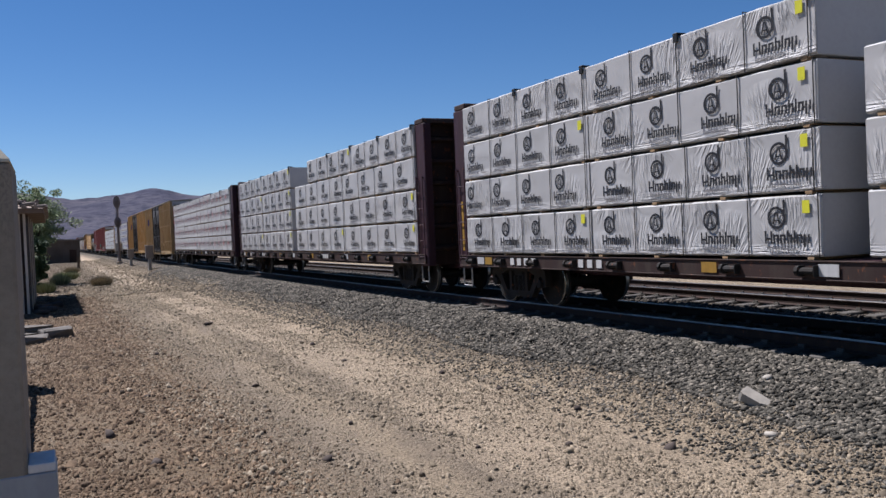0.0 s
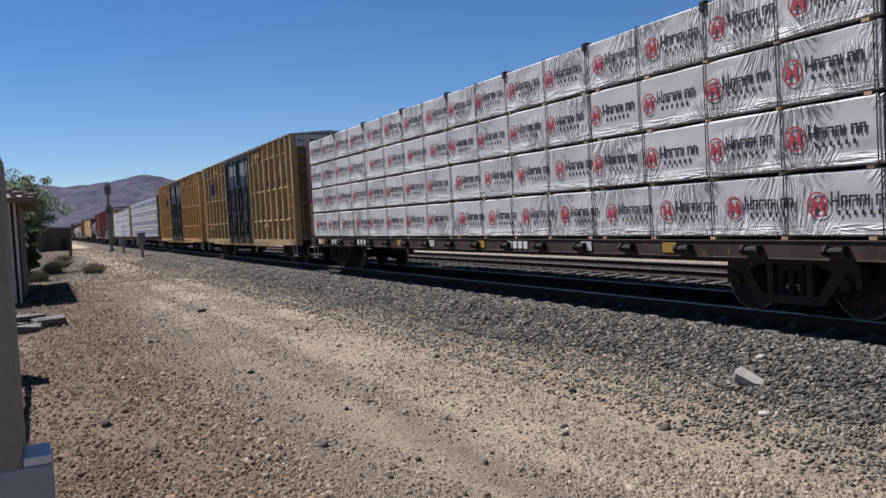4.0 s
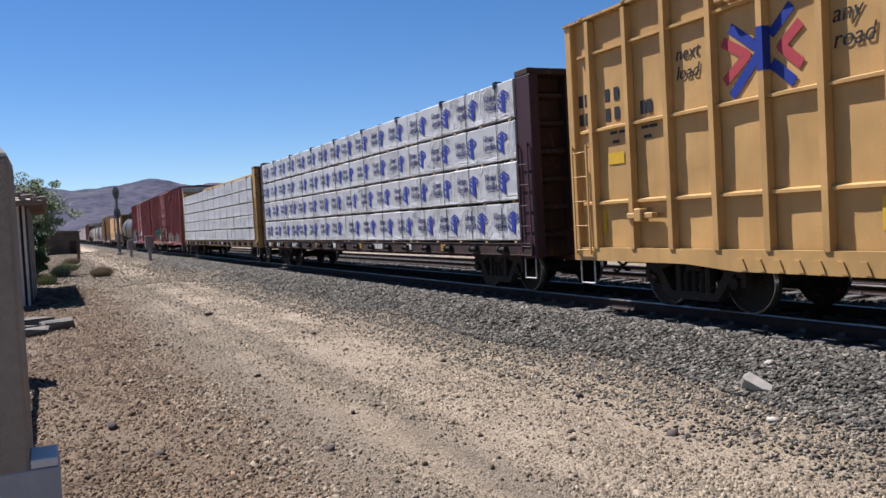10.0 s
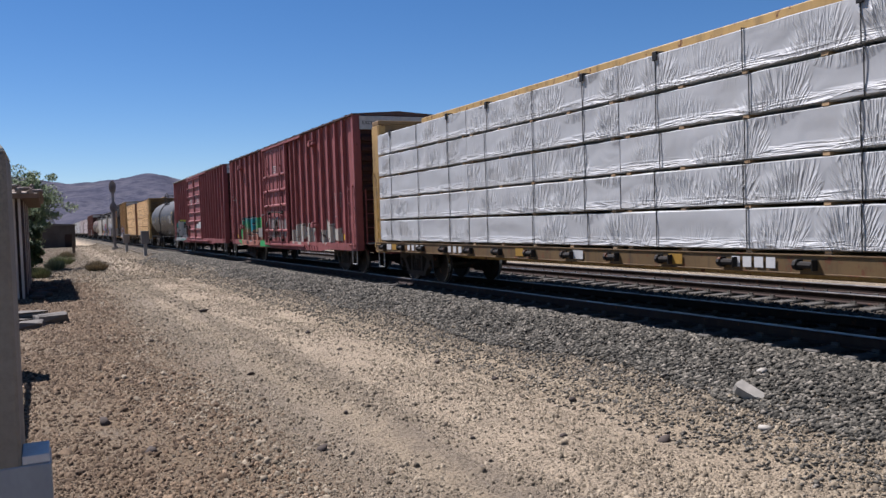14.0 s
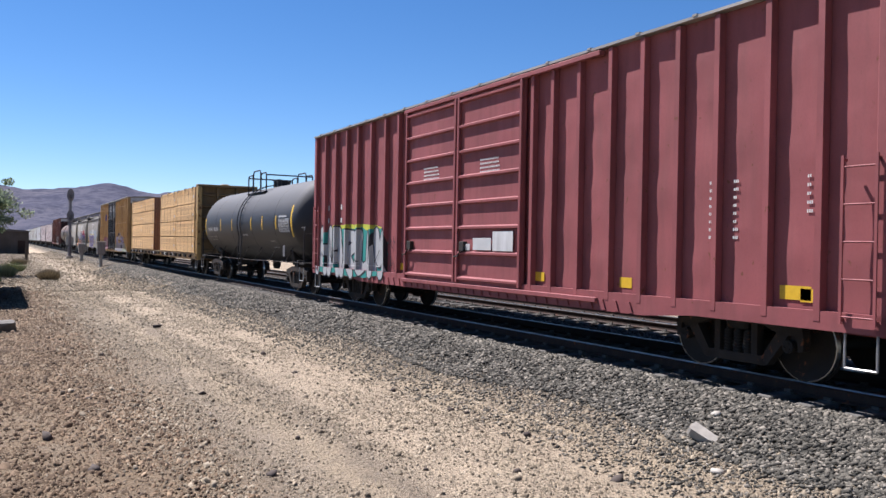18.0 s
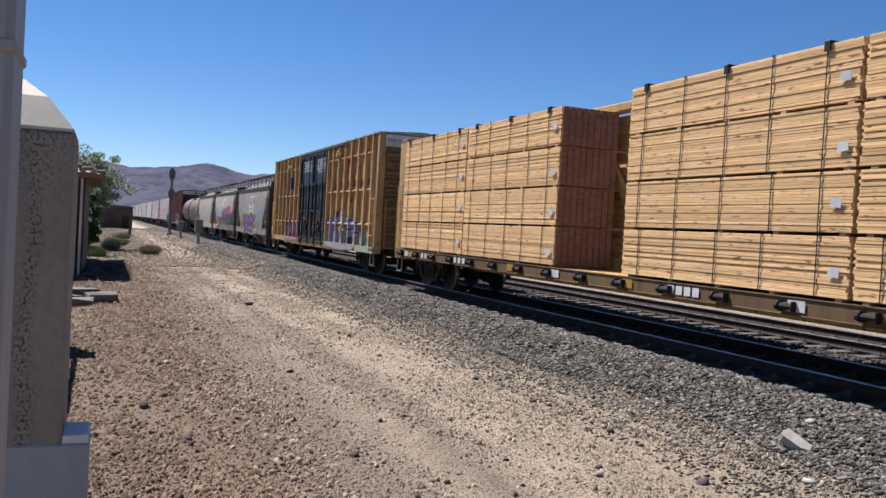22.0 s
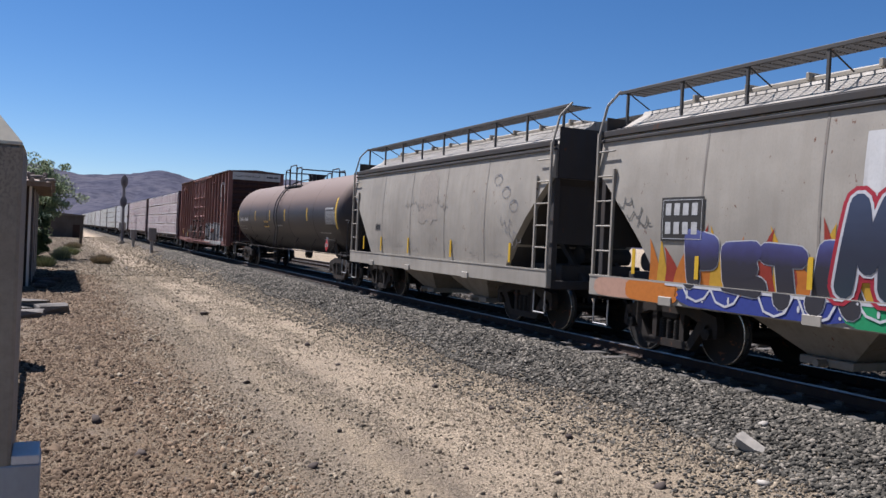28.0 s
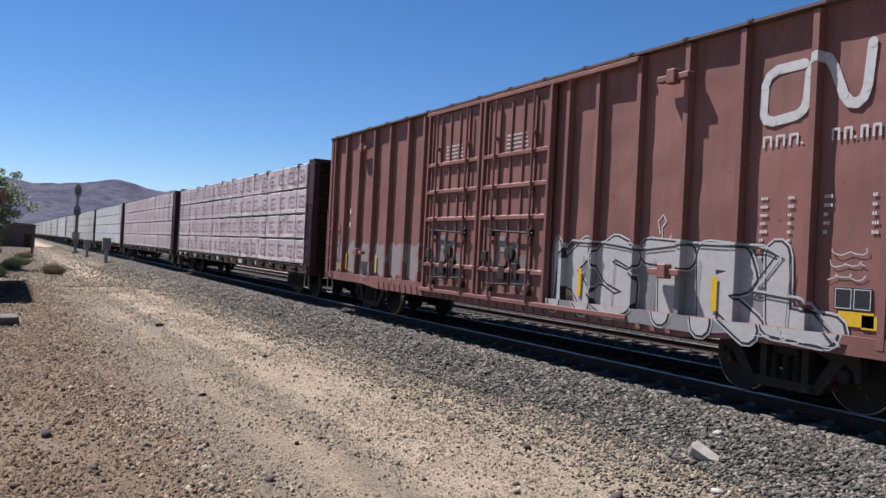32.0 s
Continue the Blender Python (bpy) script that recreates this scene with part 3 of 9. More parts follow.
def pebbles():
    rng = np.random.default_rng(11)
    n = 340000
    y = 3.0 + 44 * rng.random(n) ** 2.0
    x = -1.8 + 9.2 * rng.random(n)
    bands = 0.8 * (x < 3.0 + 0.35 * np.sin(y * 0.4)) + 0.9 * np.exp(-((x - 3.75 - 0.2 * np.sin(y * 0.3)) / 0.28) ** 2) + 0.5 * np.exp(-((x - 5.0) / 0.3) ** 2) + 1.3 * np.exp(-((x - 6.9) / 0.6) ** 2) - 0.25
    keep = 0.5 * np.sin(x * 2.3 + 0.6 * np.sin(y * 0.7)) * np.sin(y * 0.37 + 0.5 * x) + 0.45 * np.sin(y * 0.9 + x + 1.2 * np.sin(0.8 * x)) + bands + 0.35 * np.sin(x * 4.1 + 1.7 * np.sin(y * 1.1)) * np.sin(y * 2.3 + x) + rng.normal(0, 0.7, n) > 0.05
    x, y = x[keep], y[keep]
    size = np.clip(rng.lognormal(-4.70, 0.50, len(x)), 0.005, 0.042) * (1 + 0.009 * y) * np.where(x < 2.2, 1.25, 1.0)
    n = 26000
    nx_, ny_ = rng.uniform(-7.5, 6.6, n), rng.uniform(-9.0, 8.0, n)
    more = (ny_ < 3.4) | (nx_ < -1.4)
    x, y = np.concatenate([x, nx_[more]]), np.concatenate([y, ny_[more]])
    size = np.concatenate([size, np.clip(rng.lognormal(-4.5, 0.36, more.sum()), 0.006, 0.04)])
    verge = x + rng.normal(0, 0.5, len(x)) < 1.9
    vx, vy, vs = x[verge], y[verge], size[verge]
    dark = stones("verge_gravel", vx, vy, ground_height(vx, vy) + vs * 0.25, vs, VERGE, 0.9, 14, 2)
    thing("verge_gravel", "reddish-brown stones and clods beside the road", "gravel", kind="stuff", data=dark)
    x, y, size = x[~verge], y[~verge], size[~verge]
    me = stones("road_gravel", x, y, ground_height(x, y) + size * 0.25, size, PEBBLES, 0.9, 12, 2)
    n = 30000
    y2 = 42 + 110 * rng.random(n) ** 1.6
    x2 = -2.0 + 9.6 * rng.random(n)
    near = rng.random(n) < 0.35 + 0.4 * (np.abs(x2 - 4.6) > 1.2)
    x2, y2 = x2[near], y2[near]
    size2 = rng.uniform(0.03, 0.07, len(x2))
    far = stones("far_gravel", x2, y2, ground_height(x2, y2) + size2 * 0.3, size2, PEBBLES, 0.7, 13, True)
    thing("far_gravel", "stones and clods on the far stretch of the dirt road", "gravel", kind="stuff", data=far)
    thing("road_gravel", "small tan and brown stones lying on the dirt road", "gravel", kind="stuff", data=me)


ballast()
pebbles()


def loose_rock(x, y, r, mat, label, name="rock", seed=1, flatten=0.6):
    me = stones(name, np.array([0.0]), np.array([0.0]), np.array([r * 0.2]), np.array([r]), mat, flatten, seed)
    return thing(name, label, "rock", at=(x, y, float(ground_height(x, y))), data=me)


for i, (x, y, r) in enumerate([(2.87, 13.39, 0.075), (5.81, 12.59, 0.06), (5.97, 10.88, 0.055), (6.1, 10.6, 0.05), (5.83, 6.9, 0.06), (6.1, 9.01, 0.055), (0.54, 10.95, 0.085),
                               (2.55, 8.47, 0.06), (4.85, 14.81, 0.06), (5.0, 17.4, 0.06), (1.2, 13.3, 0.06), (1.9, 18.4, 0.07), (1.5, 18.6, 0.06), (3.9, 24.0, 0.12), (3.3, 9.9, 0.05),
                               (4.1, 8.0, 0.05), (4.9, 7.4, 0.045), (0.9, 9.2, 0.06)]):
    loose_rock(x, y, r, ROCK_DARK, "dark brown stone lying loose on the dirt road", seed=40 + i)


def concrete_block():
    mb = MB()
    low = [(-0.18, -0.065), (-0.14, -0.085), (0.09, -0.08), (0.18, -0.03), (0.16, 0.06), (-0.165, 0.07)]
    mb.add([(x, y, -0.055) for x, y in low] + [(x * 0.95, y * 0.93, 0.055) for x, y in low], [(5, 4, 3, 2, 1, 0), (6, 7, 8, 9, 10, 11)] + [(i, (i + 1) % 6, 6 + (i + 1) % 6, 6 + i) for i in range(6)])
    me = mb.mesh("concrete_block", CONCRETE_BIT)
    m = pose(7.24, 7.08, float(ground_height(7.24, 7.08)) + 0.06, 26, 26, -66)
    thing("concrete_block", "broken pale concrete block lying on the ballast slope", "concrete block", at=m, data=me)


concrete_block()
for fx, fy, fr in ((7.78, 7.42, 0.09), (6.78, 6.42, 0.075), (8.1, 8.6, 0.06)):
    loose_rock(fx, fy, fr, CONCRETE_BIT, "small flat chip of pale concrete on the ballast", "concrete_chip", int(fx * 10), 0.28)

STONE_SLAB = stony("pale_slab_stone", [(0.135, 0.123, 0.108), (0.164, 0.149, 0.131)], 0.9, 7.0)


def slab_pile():
    for i, (x, y, z, w, d, h, a) in enumerate([(-0.42, 24.6, 0.0, 0.8, 0.5, 0.16, 8), (-0.45, 24.7, 0.17, 0.7, 0.45, 0.13, -5), (0.02, 24.0, 0.0, 0.75, 0.5, 0.26, 14),
                                               (-0.5, 23.3, 0.0, 0.6, 0.45, 0.17, -12), (-0.05, 25.6, 0.0, 0.18, 0.18, 0.14, 20)]):
        mb = MB()
        mb.box(-w / 2, w / 2, -d / 2, d / 2, 0, h, 0.03)
        rng = np.random.default_rng(i)
        mb.v = [(p[0] + rng.uniform(-0.07, 0.07), p[1] + rng.uniform(-0.07, 0.07), p[2] + rng.uniform(-0.03, 0.03)) for p in mb.v]
        thing("stone_slab", "pale broken stone slab lying in a small pile on the dirt", "stone", "pile of slabs", at=pose(x, y, z, 0, 0, a), data=mb.mesh("stone_slab", STONE_SLAB))


slab_pile()

# the rails and ties of two tracks
RAIL_STEEL = painted("rail_web_rust", (0.032, 0.021, 0.018), 0.9, 0.4, 0.2)
RAIL_TOP = painted("rail_head_polished", (0.256, 0.242, 0.228), 0.38, 0.15, 0.0, (0.142, 0.106, 0.071), 0.95)
TIE = stony("weathered_tie", [(0.085, 0.079, 0.070), (0.115, 0.106, 0.094), (0.070, 0.065, 0.057)], 0.9, 6.0)


def track(name, cx, label):
    root = thing(name, label, "railway track", kind="structure", at=(cx, 0, 0))
    prof = [(-0.07, 0.0), (0.07, 0.0), (0.07, 0.012), (0.012, 0.035), (0.012, 0.13), (0.036, 0.145), (0.036, 0.158), (-0.036, 0.158), (-0.036, 0.145), (-0.012, 0.13), (-0.012, 0.035), (-0.07, 0.012)]
    for sx in (-1, 1):
        mb = MB()
        mb.prism([(px + sx * 0.753, pz + RAIL_Z - 0.172) for px, pz in prof], "y", -60, 900)
        rail = part("rail", mb.mesh("rail", RAIL_STEEL), root)
        mb = MB()
        mb.prism([(sx * 0.753 - 0.034, RAIL_Z - 0.014), (sx * 0.753 + 0.034, RAIL_Z - 0.014), (sx * 0.753 + 0.028, RAIL_Z), (sx * 0.753 - 0.028, RAIL_Z)], "y", -60, 900)
        part("running_face", mb.mesh("running_face", RAIL_TOP), rail, label="polished rail head")
    mb = MB()
    mb.box(-1.3, 1.3, -0.115, 0.115, -0.17, 0, 0.015)
    for sx in (-1, 1):
        mb.box(sx * 0.753 - 0.17, sx * 0.753 + 0.17, -0.09, 0.09, 0.0, 0.014)
        for q in (-1, 1):
            mb.box(sx * 0.753 + q * 0.10 - 0.02, sx * 0.753 + q * 0.10 + 0.02, -0.05, 0.05, 0.014, 0.05)
    tie = mb.mesh("tie", TIE)
    rng = random.Random(3)
    for i in range(120):
        part("tie", tie, root, pose(rng.uniform(-0.05, 0.05), -6 + i * 0.61, RAIL_Z - 0.172 + rng.uniform(-0.012, 0.0), 0, 0, rng.uniform(-1, 1)))
    far = MB()
    for i in range(260):
        y = -6 + (120 + i) * 0.61
        far.box(-1.3, 1.3, y - 0.115, y + 0.115, RAIL_Z - 0.34, RAIL_Z - 0.174)
    tagged(part("far_ties", far.mesh("far_ties", TIE), root), kind="stuff")


track("track_near", TRACK_X, "railway track of two steel rails on weathered ties in grey ballast")
track("track_far", TRACK2_X, "empty parallel railway track of steel rails on ties")

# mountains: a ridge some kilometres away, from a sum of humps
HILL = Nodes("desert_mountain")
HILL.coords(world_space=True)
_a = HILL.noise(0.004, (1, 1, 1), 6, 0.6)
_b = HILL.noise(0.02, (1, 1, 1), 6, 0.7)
# rock tones shifted to blue-grey so the colour itself carries distance haze
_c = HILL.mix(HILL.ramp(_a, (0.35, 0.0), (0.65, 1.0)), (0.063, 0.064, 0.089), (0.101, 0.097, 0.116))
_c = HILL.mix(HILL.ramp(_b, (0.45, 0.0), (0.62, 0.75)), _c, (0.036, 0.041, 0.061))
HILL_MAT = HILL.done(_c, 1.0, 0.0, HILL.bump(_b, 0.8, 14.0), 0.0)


def mountains():
    """Height angle of the ridge by its bearing, in degrees right of the track's direction."""
    humps = [(6.0, 2.0, 0.62), (-1.4, 2.0, 0.5), (14.5, 3.2, 0.6), (-9.0, 4.0, 0.45), (24.0, 6.0, -0.5)]
    az = np.arange(-60, 60.01, 0.25)
    rows = np.linspace(0, 1, 26)
    v = []
    for r in rows:
        for a in az:
            top = (3.05 + sum(h * math.exp(-((a - c) / w) ** 2) for c, w, h in humps)) * math.exp(-((a - 3) / 34) ** 4)
            dist = 2600 + 1700 * r
            peak = math.tan(radians(top)) * 4300
            n = noise.fractal(Vector((a * 0.45, r * 5.0, 1.3)), 0.9, 2.1, 5)
            fine = noise.fractal(Vector((a * 1.6, r * 9.0, 4.1)), 0.9, 2.0, 4)
            ridge = abs(noise.noise(Vector((a * 0.55, r * 2.5, 7.7))))
            h = peak * (r ** 1.15) * (1 - 0.22 * ridge * (1 - r)) + (n * 26 + fine * 9) * min(1, r * 3) * (0.35 + 0.65 * (1 - r))
            v.append((dist * math.sin(radians(a)), dist * math.cos(radians(a)), h - 4))
    n = len(az)
    f = [(j * n + i, j * n + i + 1, (j + 1) * n + i + 1, (j + 1) * n + i) for j in range(len(rows) - 1) for i in range(n - 1)]
    me = bpy.data.meshes.new("mountains")
    me.from_pydata(v, [], f)
    me.shade_smooth()
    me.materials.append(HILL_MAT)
    thing("mountain_ridge", "hazy purple-brown desert mountain ridge on the horizon", "mountain", kind="structure", data=me)


mountains()

# ---- the left side: pillar, cabinet, near post, fence, building, plants ----
CONCRETE = Nodes("stained_concrete")
_p = CONCRETE.noise(2.2, (1, 1, 0.8), 5, 0.6)
_q = CONCRETE.noise(26.0, (1, 1, 1), 4, 0.7)
_pit = CONCRETE.noise(75.0, (1, 1, 0.7), 2, 0.5)
_pos = CONCRETE.n("SeparateXYZ")
_tc = CONCRETE.n("TexCoord")
CONCRETE.link(_tc.outputs["Object"], _pos.inputs[0])
_band = CONCRETE.math("ADD", _pos.outputs[0], CONCRETE.math("MULTIPLY", CONCRETE.math("SUBTRACT", _p, 0.5), 0.18))
_off = CONCRETE.math("ABSOLUTE", CONCRETE.math("SUBTRACT", _band, 0.18))
_high = CONCRETE.ramp(CONCRETE.math("DIVIDE", CONCRETE.math("SUBTRACT", _pos.outputs[2], 2.3), 0.5), (0.0, 0.0), (1.0, 1.0))
_line = CONCRETE.math("MAXIMUM", CONCRETE.ramp(_off, (0.0, 1.0), (0.06, 0.0)), CONCRETE.math("MULTIPLY", CONCRETE.ramp(_off, (0.0, 1.0), (0.26, 0.0)), _high))
_c = CONCRETE.mix(CONCRETE.ramp(_p, (0.3, 0.0), (0.75, 1.0)), (0.238, 0.208, 0.165), (0.304, 0.270, 0.217))
_c = CONCRETE.mix(CONCRETE.math("MULTIPLY", CONCRETE.math("MULTIPLY", CONCRETE.ramp(_pit, (0.50, 0.0), (0.58, 1.0)), _line), 0.9), _c, (0.023, 0.019, 0.018))
_c = CONCRETE.mix(CONCRETE.ramp(_q, (0.35, 0.35), (0.6, 0.0)), _c, (0.165, 0.142, 0.113))
CONCRETE = CONCRETE.done(_c, 0.92, 0.0, CONCRETE.bump(_q, 0.35, 0.008))
CAP_PAINT = painted("pale_cap_plaster", (0.583, 0.526, 0.398), 0.8, 0.12, 0.0, (0.284, 0.235, 0.178))
CABINET_BLUE = painted("blue_grey_panel", (0.36, 0.38, 0.39), 0.6, 0.12, 0.0, fade=0.1)
POST_GREY = painted("pale_grey_post_paint", (0.356, 0.356, 0.348), 0.55, 0.12, 0.0, fade=0.1)
SUNLIT_WHITE = painted("white_trim_paint", (0.625, 0.611, 0.583), 0.6, 0.2, 0.0)


def pillar():
    root = thing("gate_pillar", "stained concrete pillar with a pale domed cap on a blue-grey plinth", "pillar", at=(-0.505, 4.85, 0))
    mb = MB()
    mb.box(-0.35, 0.35, -0.35, 0.35, 1.2, 2.79, 0.015)
    part("shaft", mb.mesh("shaft", CONCRETE), root)
    mb = MB()
    base = [(-0.35, -0.35), (0.35, -0.35), (0.35, 0.35), (-0.35, 0.35)]
    ring = []
    for s, z in ((1.0, 2.79), (0.985, 2.805), (0.62, 2.965), (0.3, 3.05), (0.1, 3.075)):
        ring += [(x * s, y * s, z) for x, y in base]
    mb.add(ring, [(4 * k + i, 4 * k + (i + 1) % 4, 4 * k + 4 + (i + 1) % 4, 4 * k + 4 + i) for k in range(4) for i in range(4)] + [(16, 17, 18, 19), (3, 2, 1, 0)])
    part("cap", mb.mesh("cap", CAP_PAINT), root, label="pale plastered domed cap")
    mb = MB()
    mb.box(-0.47, 0.481, -0.356, -0.02, -0.05, 1.255, 0.006)
    part("plinth", mb.mesh("plinth", CABINET_BLUE), root, label="blue-grey painted plinth")
    # sunlight on the plinth's top is put in as a white slab
    mb = MB()
    mb.box(0.352, 0.475, -0.345, -0.06, 1.256, 1.30, 0.004)
    part("ledge", mb.mesh("ledge", SUNLIT_WHITE), root, label="white ledge on the plinth")


def near_post():
    root = thing("porch_post", "pale grey painted porch post close to the viewer", "post", at=(-0.185, 1.27, 0))
    mb = MB()
    mb.box(-0.07, 0.07, -0.07, 0.07, 0.0, 3.4, 0.01)
    part("shaft", mb.mesh("shaft", POST_GREY), root)
    mb = MB()
    mb.box(-0.075, 0.073, -0.073, 0.073, 2.60, 2.615, 0.003)
    part("collar", mb.mesh("collar", POST_GREY), root)
    mb = MB()
    mb.box(-0.1, 0.1, -0.1, 0.1, 0.0, 0.12, 0.01)
    part("foot", mb.mesh("foot", POST_GREY), root)


def yard_fence():
    root = thing("yard_fence", "dark iron picket fence behind the concrete pillar", "fence", at=(-0.80, 0, 0))
    bar = MB()
    bar.box(-0.012, 0.012, -0.012, 0.012, 0.05, 1.5, 0.002)
    bar = bar.mesh("picket", BLACK_IRON)
    for i in range(58):
        part("picket", bar, root, (0, 6.0 + i * 0.17, 0))
    for z in (0.25, 1.5):
        mb = MB()
        mb.box(-0.035, 0.035, 5.9, 15.9, z - 0.03, z + 0.03, 0.004)
        part("fence_rail", mb.mesh("fence_rail", BLACK_IRON), root)
    mb = MB()
    mb.box(-0.26, 0.20, 15.9, 16.4, -0.05, 1.85, 0.02)
    thing("fence_pillar", "low concrete end pillar of the yard fence", "pillar", at=(-0.80, 0, 0), data=mb.mesh("fence_pillar", CONCRETE))


pillar()
near_post()
yard_fence()

WALL_BROWN = painted("dark_brown_boards", (0.036, 0.022, 0.017), 0.8, 0.3, 0.0)
BATTEN = painted("pale_batten_paint", (0.526, 0.469, 0.405), 0.75, 0.3, 0.0)
TILE = Nodes("clay_roof_tile")
_r = TILE.n("ObjectInfo").outputs["Random"]
_f = TILE.noise(9.0, (1, 1, 1), 5, 0.65)
_c = TILE.mix(_r, (0.198, 0.155, 0.122), (0.290, 0.238, 0.191))
_c = TILE.mix(TILE.ramp(_f, (0.4, 0.0), (0.65, 0.7)), _c, (0.092, 0.066, 0.056))
TILE = TILE.done(_c, 0.9, 0.0, TILE.bump(_f, 0.4, 0.01))


SOFFIT = painted("brown_eave_boards", (0.171, 0.121, 0.089), 0.8, 0.3, 0.0)


def building():
    """A low station-like building: boarded wall with pale battens under a tiled hip roof."""
    root = thing("boarded_building", "dark boarded building with pale battens and a weathered tile roof", "building", at=(-0.78, 34.2, 0))
    mb = MB()
    mb.box(-7.0, 0.0, 0.0, 12.0, -0.2, 3.75)
    part("wall", mb.mesh("wall", WALL_BROWN), root)
    bat = MB()
    bat.box(0.002, 0.05, -0.045, 0.045, -0.1, 3.72, 0.012)
    bat = bat.mesh("batten", BATTEN)
    for i in range(3):
        part("batten", bat, root, (0, 2.5 + i * 3.5, 0))
    front = MB()
    front.box(-0.045, 0.045, -0.06, -0.002, -0.1, 3.72, 0.01)
    front = front.mesh("front_batten", BATTEN)
    for i in range(24):
        if i % 7 < 4:
            part("batten", front, root, (-0.07 - i * 0.185, 0, 0))
    mb = MB()
    e = 0.60
    mb.prism([(-7.0 - e, 3.66), (e, 3.66), (e, 3.82), (-7.0 - e, 3.82)], "y", -e, 12.0 + e)
    eave = part("eave", mb.mesh("eave", SOFFIT), root, label="weathered brown boxed eave")
    mb = MB()
    a, b = (-7.0 - e, -e), (e, 12.0 + e)
    mb.add([(a[0], a[1], 3.824), (b[0], a[1], 3.824), (b[0], b[1], 3.824), (a[0], b[1], 3.824), (-3.5, 3.6, 4.75), (-3.5, 8.4, 4.75)],
           [(0, 1, 4), (1, 2, 5, 4), (2, 3, 5), (3, 0, 4, 5), (3, 2, 1, 0)])
    roof = part("roof", mb.mesh("roof", TILE), root, label="weathered clay tile roof")
    tile = MB()
    tile.cyl((-0.24, 0, 0.0), (0.24, 0, 0.06), 0.065, 8, 0.08)
    tile = tile.mesh("roof_tile", TILE, 40)
    rng = random.Random(8)
    slope = math.atan2(4.75 - 3.824, e + 3.5)
    for row in range(4):
        for i in range(34):
            y = -e + 0.2 + i * 0.4
            d = row * 0.42
            part("roof_tile", tile, roof, Matrix.Translation((e - 0.12 - d * math.cos(slope) + rng.uniform(-0.03, 0.03), y + rng.uniform(-0.04, 0.04), 3.87 + d * math.sin(slope))) @ Euler((0, slope, math.pi + rng.uniform(-0.1, 0.1))).to_matrix().to_4x4())
        for i in range(12):
            x = e - 0.25 - i * 0.4
            part("roof_tile", tile, roof, Matrix.Translation((x + rng.uniform(-0.04, 0.04), -e + 0.12 + d, 3.87 + d * 0.21)) @ Euler((0, 0.2, -math.pi / 2 + rng.uniform(-0.1, 0.1))).to_matrix().to_4x4())
    # these slabs take the dark rock tone: the building's shadow put into their colour
    for i, (x, y, w, d, h, a) in enumerate([(0.35, -0.9, 0.5, 0.3, 0.16, 20), (0.55, 0.1, 0.6, 0.4, 0.2, -30), (0.4, 1.2, 0.7, 0.4, 0.22, 60), (0.8, 2.4, 0.6, 0.4, 0.2, 15)]):
        mb = MB()
        mb.box(-w / 2, w / 2, -d / 2, d / 2, 0, h, 0.05)
        thing("stone_slab", "dark broken stone slab lying by the building wall", "stone", "slabs by the wall", at=pose(-0.78 + x, 34.2 + y, 0, 0, 6 - 4 * i, a), data=mb.mesh("stone_slab", ROCK_DARK))


building()

# plants
def leafy(name, col, col2):
    k = Nodes(name)
    geo = k.n("NewGeometry")
    base = k.ramp(geo.outputs["Random Per Island"], (0.0, tint(col, 0.6)), (0.5, col), (1.0, col2))
    return k.done(base, 0.7, 0.0, None, 0.3)


LEAF_DESERT = leafy("desert_leaf", (0.146, 0.193, 0.083), (0.284, 0.352, 0.167))
LEAF_DARK = leafy("dark_leaf", (0.036, 0.067, 0.025), (0.068, 0.112, 0.043))
GRASS_DRY = leafy("dry_brush", (0.221, 0.188, 0.125), (0.332, 0.278, 0.188))
GRASS_GREEN = leafy("green_tuft", (0.171, 0.199, 0.106), (0.299, 0.320, 0.192))
BARK = painted("grey_bark", (0.093, 0.071, 0.053), 0.9, 0.4, 0.0)


def leaves(mb_v, mb_f, centre, radius, n, size, rng, squash=(1, 1, 1)):
    for _ in range(n):
        d = Vector((rng.gauss(0, 1), rng.gauss(0, 1), rng.gauss(0, 1)))
        d = d.normalized() * radius * rng.random() ** 0.45
        p = Vector(centre) + Vector((d.x * squash[0], d.y * squash[1], d.z * squash[2]))
        a = Vector((rng.gauss(0, 1), rng.gauss(0, 1), rng.gauss(0, 1))).normalized()
        b = a.orthogonal().normalized()
        s = size * rng.uniform(0.6, 1.4)
        k = len(mb_v)
        mb_v += [tuple(p - a * s), tuple(p + b * s * 0.42), tuple(p + a * s), tuple(p - b * s * 0.42)]
        mb_f += [(k, k + 1, k + 2, k + 3)]


